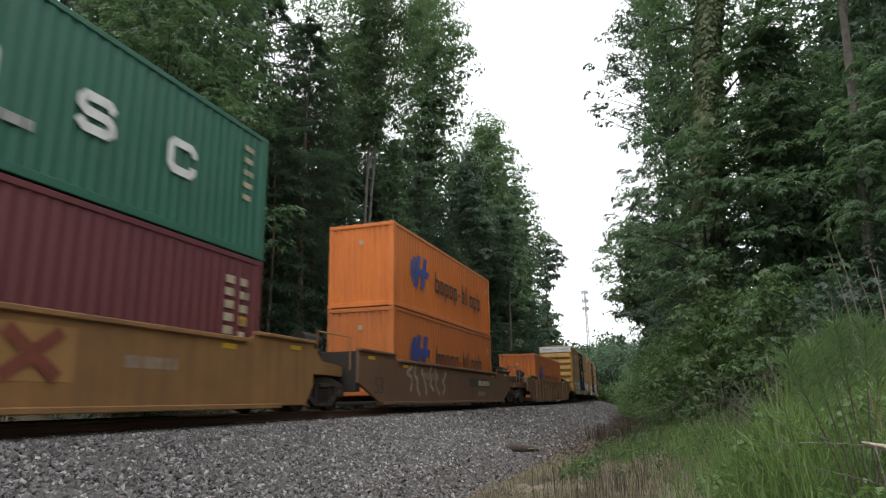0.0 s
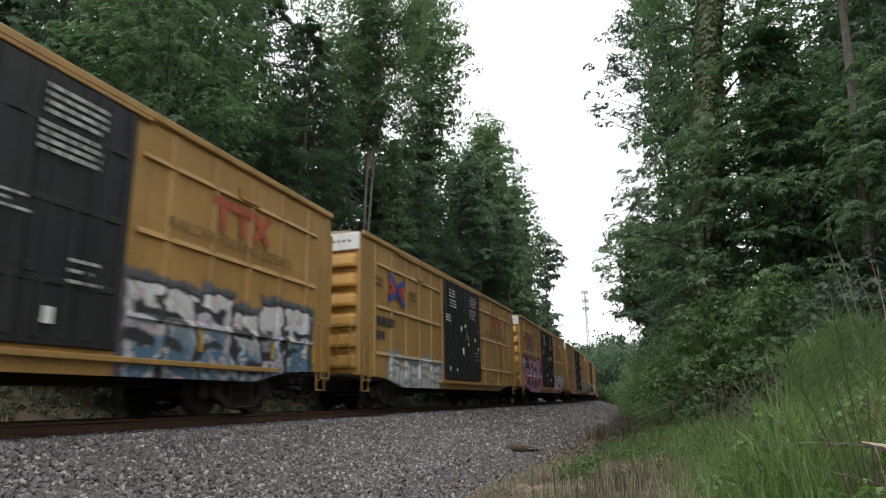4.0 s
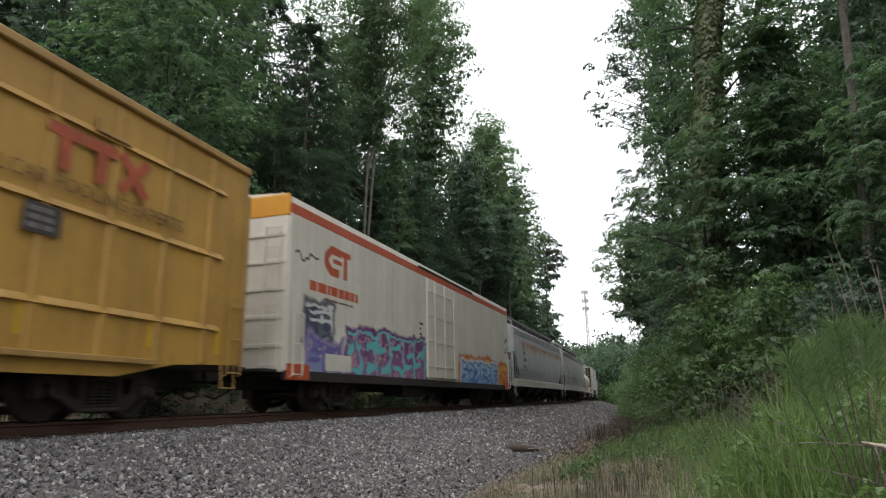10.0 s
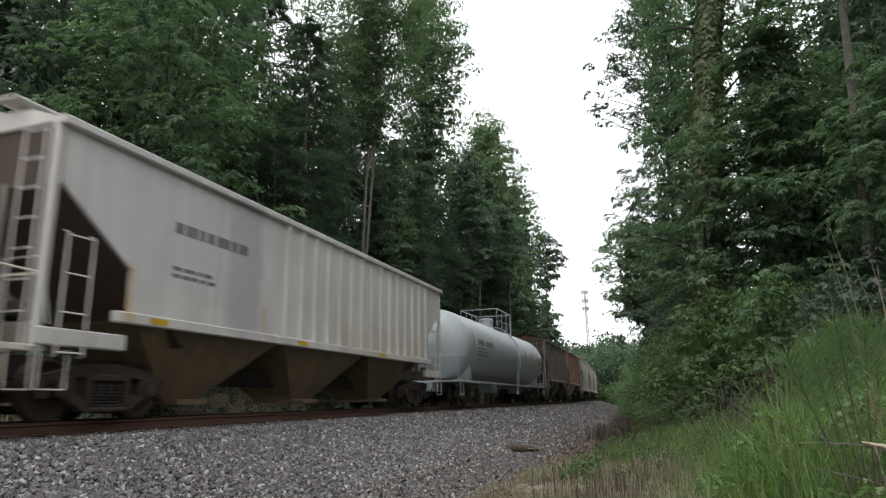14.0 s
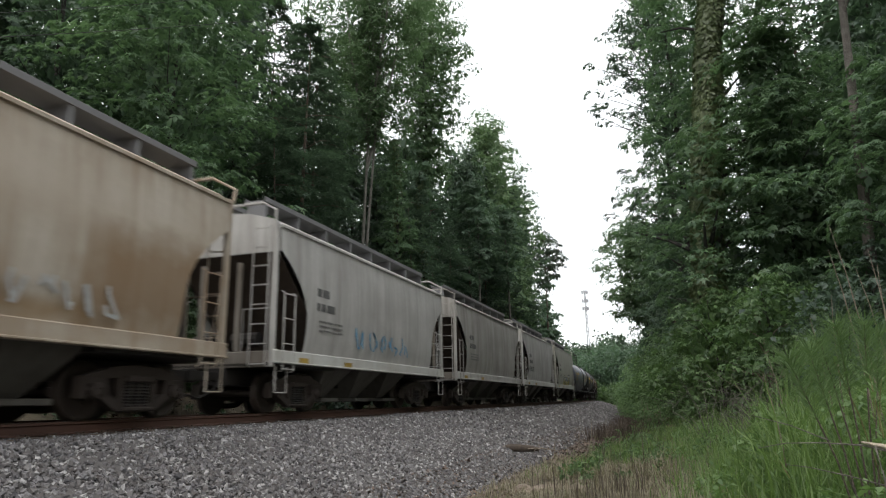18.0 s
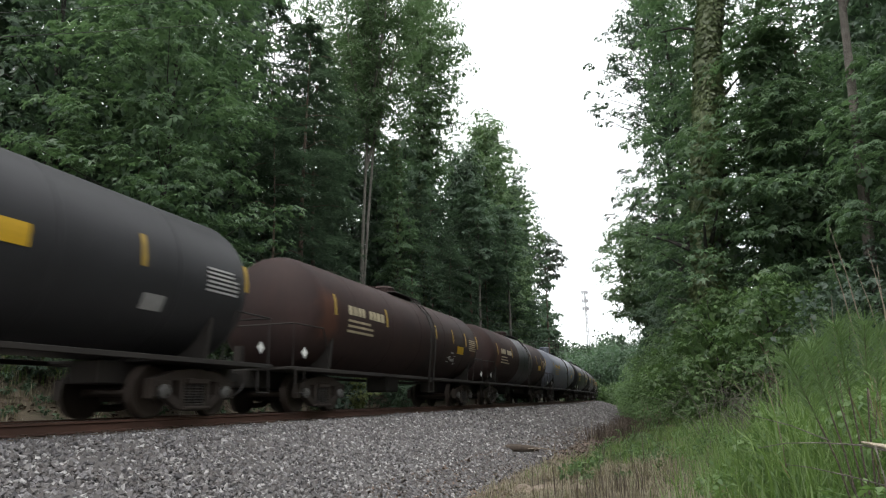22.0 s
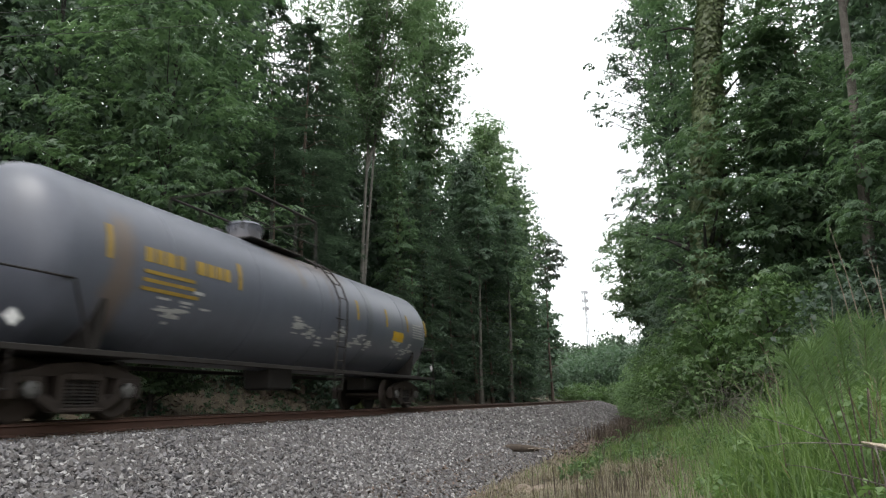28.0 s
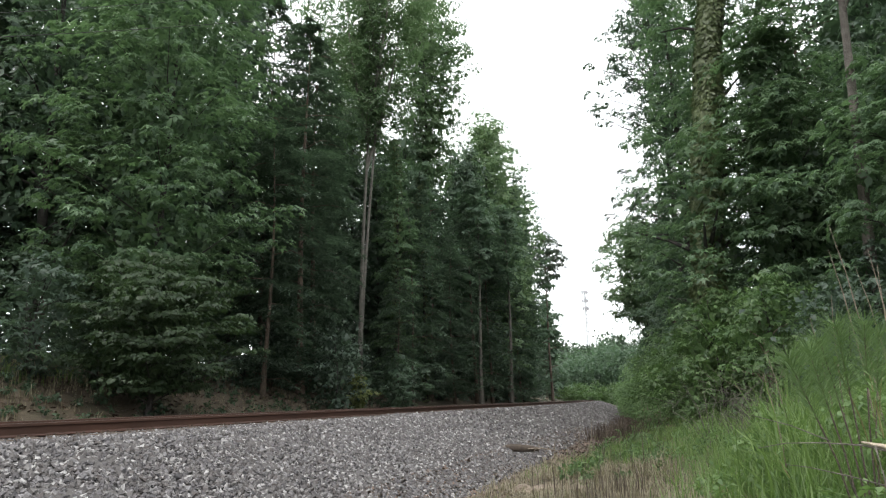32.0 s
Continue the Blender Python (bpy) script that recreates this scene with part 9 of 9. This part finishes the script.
def chalk(x0s):
    def add(car, h, on_side):
        rn = random.Random(len(x0s))
        for x0, w in x0s:
            for k in range(int(w * 17)):
                x = -h + x0 + w * rn.random()
                u = (x + h - x0) / w
                z = 1.85 + 0.22 * math.sin(u * 7.0 + x0) * rn.random() + rn.uniform(-0.10, 0.14)
                on_side("graffiti", x, x + rn.uniform(0.10, 0.34), z, z + rn.uniform(0.02, 0.06), M_TAG_WHITE)
    return add


CARS = []          # (thing, s of its middle at the start, height above the rails, distance between the trucks)


def join(car, near_s, t, L, wheelbase=None, z=0.0):
    CARS.append((car, near_s + travelled(t) + L / 2, z, wheelbase or L * 0.7))
    return car


# leading well cars with their containers
join(well_car(14.4, "yellow-brown well car carrying two stacked containers", M_WELL_YELLOW, M_WELL_YELLOW, 1.3, 1.2, smooth_side=True), 2.7, 0.0, 14.4)
join(container(M_CONT_GREEN, "green corrugated container with white lettering, stacked on top", 2.9, marks=green_marks), 2.92, 0.0, 12.19, z=3.31)
join(container(M_CONT_MAROON, "dull maroon corrugated container low in a well car", 2.9, marks=maroon_marks), 2.92, 0.0, 12.19, z=0.40)
join(well_car(17.9, "rusty brown well car carrying two orange containers", M_WELL_BROWN, M_WELL_BROWN, 0.0, 1.4, smooth_side=True), 19.55, 0.0, 17.9)
join(container(M_CONT_ORANGE, "bright orange corrugated container with blue emblem, stacked on top", 2.9, marks=orange_marks), 22.48, 0.0, 12.19, z=3.31)
join(container(M_CONT_ORANGE_DULL, "dusty orange corrugated container low in a well car", 2.9, marks=orange_marks), 22.48, 0.0, 12.19, z=0.40)
join(well_car(18.0, "brown ribbed well car carrying one orange container", M_WELL_BROWN, M_WELL_TOP, 1.4, 1.3, 13, reach=1.15), 43.3, 0.0, 18.0)
join(container(M_CONT_ORANGE_DULL, "orange corrugated container riding alone in a well car", 2.9, marks=orange_marks), 46.23, 0.0, 12.19, z=0.32)

for k in range(8):
    paint = graffiti_paint("boxcar_side_paint", (0.50, 0.285, 0.055) if k in (5, 7) else (0.44, 0.255, 0.075) if k % 2 else YB, YG, ZONES[k])
    join(boxcar(paint, k), 64.87 + 20.735 * k, 0.0, BOX_L)

join(reefer(), 11.57, 10.2, 21.4)
join(hopper(18.6, "pale blue-grey covered hopper with rust runs under the roof", M_HOP_BLUE, M_HOP_SILL, 4, None, pellet=True), 19.3, 10.9, 18.6)
join(hopper(19.7, "clean light grey covered hopper with faint graffiti", M_HOP_GREY, M_HOP_SILL, 4, spray_tag(6.0, 4.5, 1.75, 1, M_TAG_GREY, 4, 0.5), pellet=True), 11.63, 12.2, 19.7)
join(tank_car(15.6, "cream-white tank car with rust stains and safety rail", M_TANK_WHITE, M_DARK_MARK, 1.24, 2.30, placards=False, deck_mat=M_TANK_WHITE), 8.85, 13.3, 15.6)
join(ribbed_hopper(16.9, "grey ribbed hopper with ochre discharge bays", M_RIB_GREY, M_RIB_GREY, M_RIB_FOOT, 15), 13.75, 13.8, 16.9)
join(tank_car(19.6, "pale blue-white tank car with top railing", M_TANK_PALE, M_HOP_MARK, 1.56, 2.62, deck_mat=M_TANK_PALE, placards=False), 18.1, 14.5, 19.6)
join(ribbed_hopper(11.9, "weathered grey-brown ribbed hopper", M_RIB_DARK, M_RIB_BROWN, M_RIB_DARK, 10), 38.4, 14.5, 11.9)
join(ribbed_hopper(11.0, "rust-red ribbed hopper with peeling pale paint", M_RIB_RED, M_RIB_BROWN, M_RIB_GREY, 10), 8.6, 16.5, 11.0)
join(hopper(11.8, "pale grey-green covered hopper with two bays", M_HOP_GREEN, M_HOP_GREEN, 2), 12.54, 16.9, 11.8)
join(hopper(11.2, "rust-stained tan covered hopper", M_HOP_TAN, M_HOP_TAN, 3, spray_tag(5.5, 2.8, 1.5, 1, M_TAG_WHITE, 6, 0.5)), 17.27, 17.3, 11.2)
join(hopper(11.3, "light grey covered hopper with pale blue graffiti", M_HOP_DIRTY, M_HOP_SILL, 3, spray_tag(3.8, 3.6, 1.6, 1, M_TAG_BLUE, 8, 0.6)), 19.49, 17.8, 11.3)
join(hopper(11.7, "streaked dirty grey covered hopper", M_HOP_DARK, M_HOP_DIRTY, 3), 11.2, 18.8, 11.7)
join(hopper(11.4, "grimy light grey covered hopper", M_HOP_DIRTY, M_HOP_SILL, 3), 13.45, 19.3, 11.4)
join(hopper(11.8, "cream-grey covered hopper with yellow graffiti", M_HOP_CREAM, M_HOP_GREEN, 2, spray_tag(2.6, 1.4, 1.6, 1, M_TAG_GREY, 10, 0.5)), 15.63, 19.8, 11.8)

TANKS = [
    ("blue-grey tank car with yellow stencils and chalky patches", M_TANK_GREY, M_OLD_YELLOW, 23.44, 20.8, 16.7, None, True, chalk([(5.2, 0.8), (12.2, 0.6)])),
    ("olive-black tank car with yellow stencils", M_TANK_OLIVE, M_YELLOW_MARK, 19.24, 21.8, 16.4, None, False, None),
    ("oxide-brown tank car with cream stencils", M_TANK_BROWN, M_TAN_MARK, 14.84, 22.8, 16.2, None, False, chalk([(11.2, 0.9)])),
    # the black middle band carries a blue-black sheen as colour
    ("oxide-brown tank car with a blue-grey centre band", M_TANK_BROWN, M_TAN_MARK, 21.79, 23.3, 17.0, [(-1.6, 2.4, M_TANK_BLACK)], False, None),
    ("light blue-grey tank car with top safety rail", M_TANK_SILVER, M_OLD_YELLOW, 28.8, 23.8, 16.8, None, True, None),
    ("black tank car with bright yellow stencils", M_TANK_BLACK, M_YELLOW_MARK, 24.26, 24.8, 16.0, None, False, None),
    ("black tank car with yellow stencils and chalky scrawls", M_TANK_BLACK, M_OLD_YELLOW, 28.08, 25.5, 18.0, None, False, chalk([(3.6, 2.2), (8.2, 1.0), (11.6, 0.9)])),
    ("black tank car with a pale leading band", M_TANK_BLACK, M_YELLOW_MARK, 46.19, 25.5, 17.4, [(-8.0, -7.0, M_TANK_SILVER)], False, None),
    ("dark grey tank car with yellow notices", M_TANK_BLACK, M_TAN_MARK, 18.58, 27.5, 14.2, None, False, None),
    ("worn blue-grey tank car at the end of the train", M_TANK_GREY, M_OLD_YELLOW, 25.50, 28.0, 17.1, None, True, chalk([(3.0, 1.2), (7.2, 2.6), (10.2, 1.2), (13.0, 1.6)])),
]
for label, paint, marks_, far_s, t, L, patch, cage, ex in TANKS:
    join(tank_car(L, label, paint, marks_, 1.50, 2.50, patch=patch, rail_cage=cage, extra=ex, dome_x=-1.3 if cage else 0.0, long_notice=paint is M_TANK_OLIVE), far_s - L + 0.35, t, L)


# ---------------------------------------------------------------- motion
def car_pose(middle, wheelbase, z):
    x0, y0, _ = line(middle - wheelbase / 2)
    x1, y1, _ = line(middle + wheelbase / 2)
    head = math.degrees(math.atan2(y1 - y0, x1 - x0))
    return pose(float(x0 + x1) / 2, float(y0 + y1) / 2, 0, math.degrees(BANK), 0, head) @ pose(0, 0, z)


def motions():
    """The train runs past, every wheel rolls and the tall crowns sway."""
    times = [i * 0.5 for i in range(65)]
    for car, middle, z, base in CARS:
        walk(car, [(t, car_pose(middle - travelled(t), base, z)) for t in times])
    # the tallest crowns lean a little in the wind
    sway = ((0.0, 0.4), (5.0, 0.0), (10.0, 0.3), (14.0, 0.0), (17.0, -0.6), (19.5, 0.6), (22.0, -0.55), (24.0, 0.35), (28.0, -0.1), (32.0, -0.15))
    for tree_, k in ((poplar_b, 1.0), (poplar, 0.5), (round_t, 0.4)):
        rest = tree_.matrix_basis.copy()
        walk(tree_, [(t, rest @ pose(0, 0, 0, 0, a * k, 0)) for t, a in sway])
    lead = {}
    for w, ax in WHEELSETS:
        if ax not in lead:
            rows = []
            for i in range(FPS * 32 + 1):
                t = i / FPS
                rows.append((t, pose(ax, 0, WHEEL_R) @ Matrix.Rotation(-travelled(t) / WHEEL_R, 4, "Y")))
            walk(w, rows)
            lead[ax] = w
        else:
            src = lead[ax].animation_data
            w.rotation_mode = "QUATERNION"
            w.animation_data_create()
            w.animation_data.action = src.action
            w.animation_data.action_slot = src.action_slot


motions()
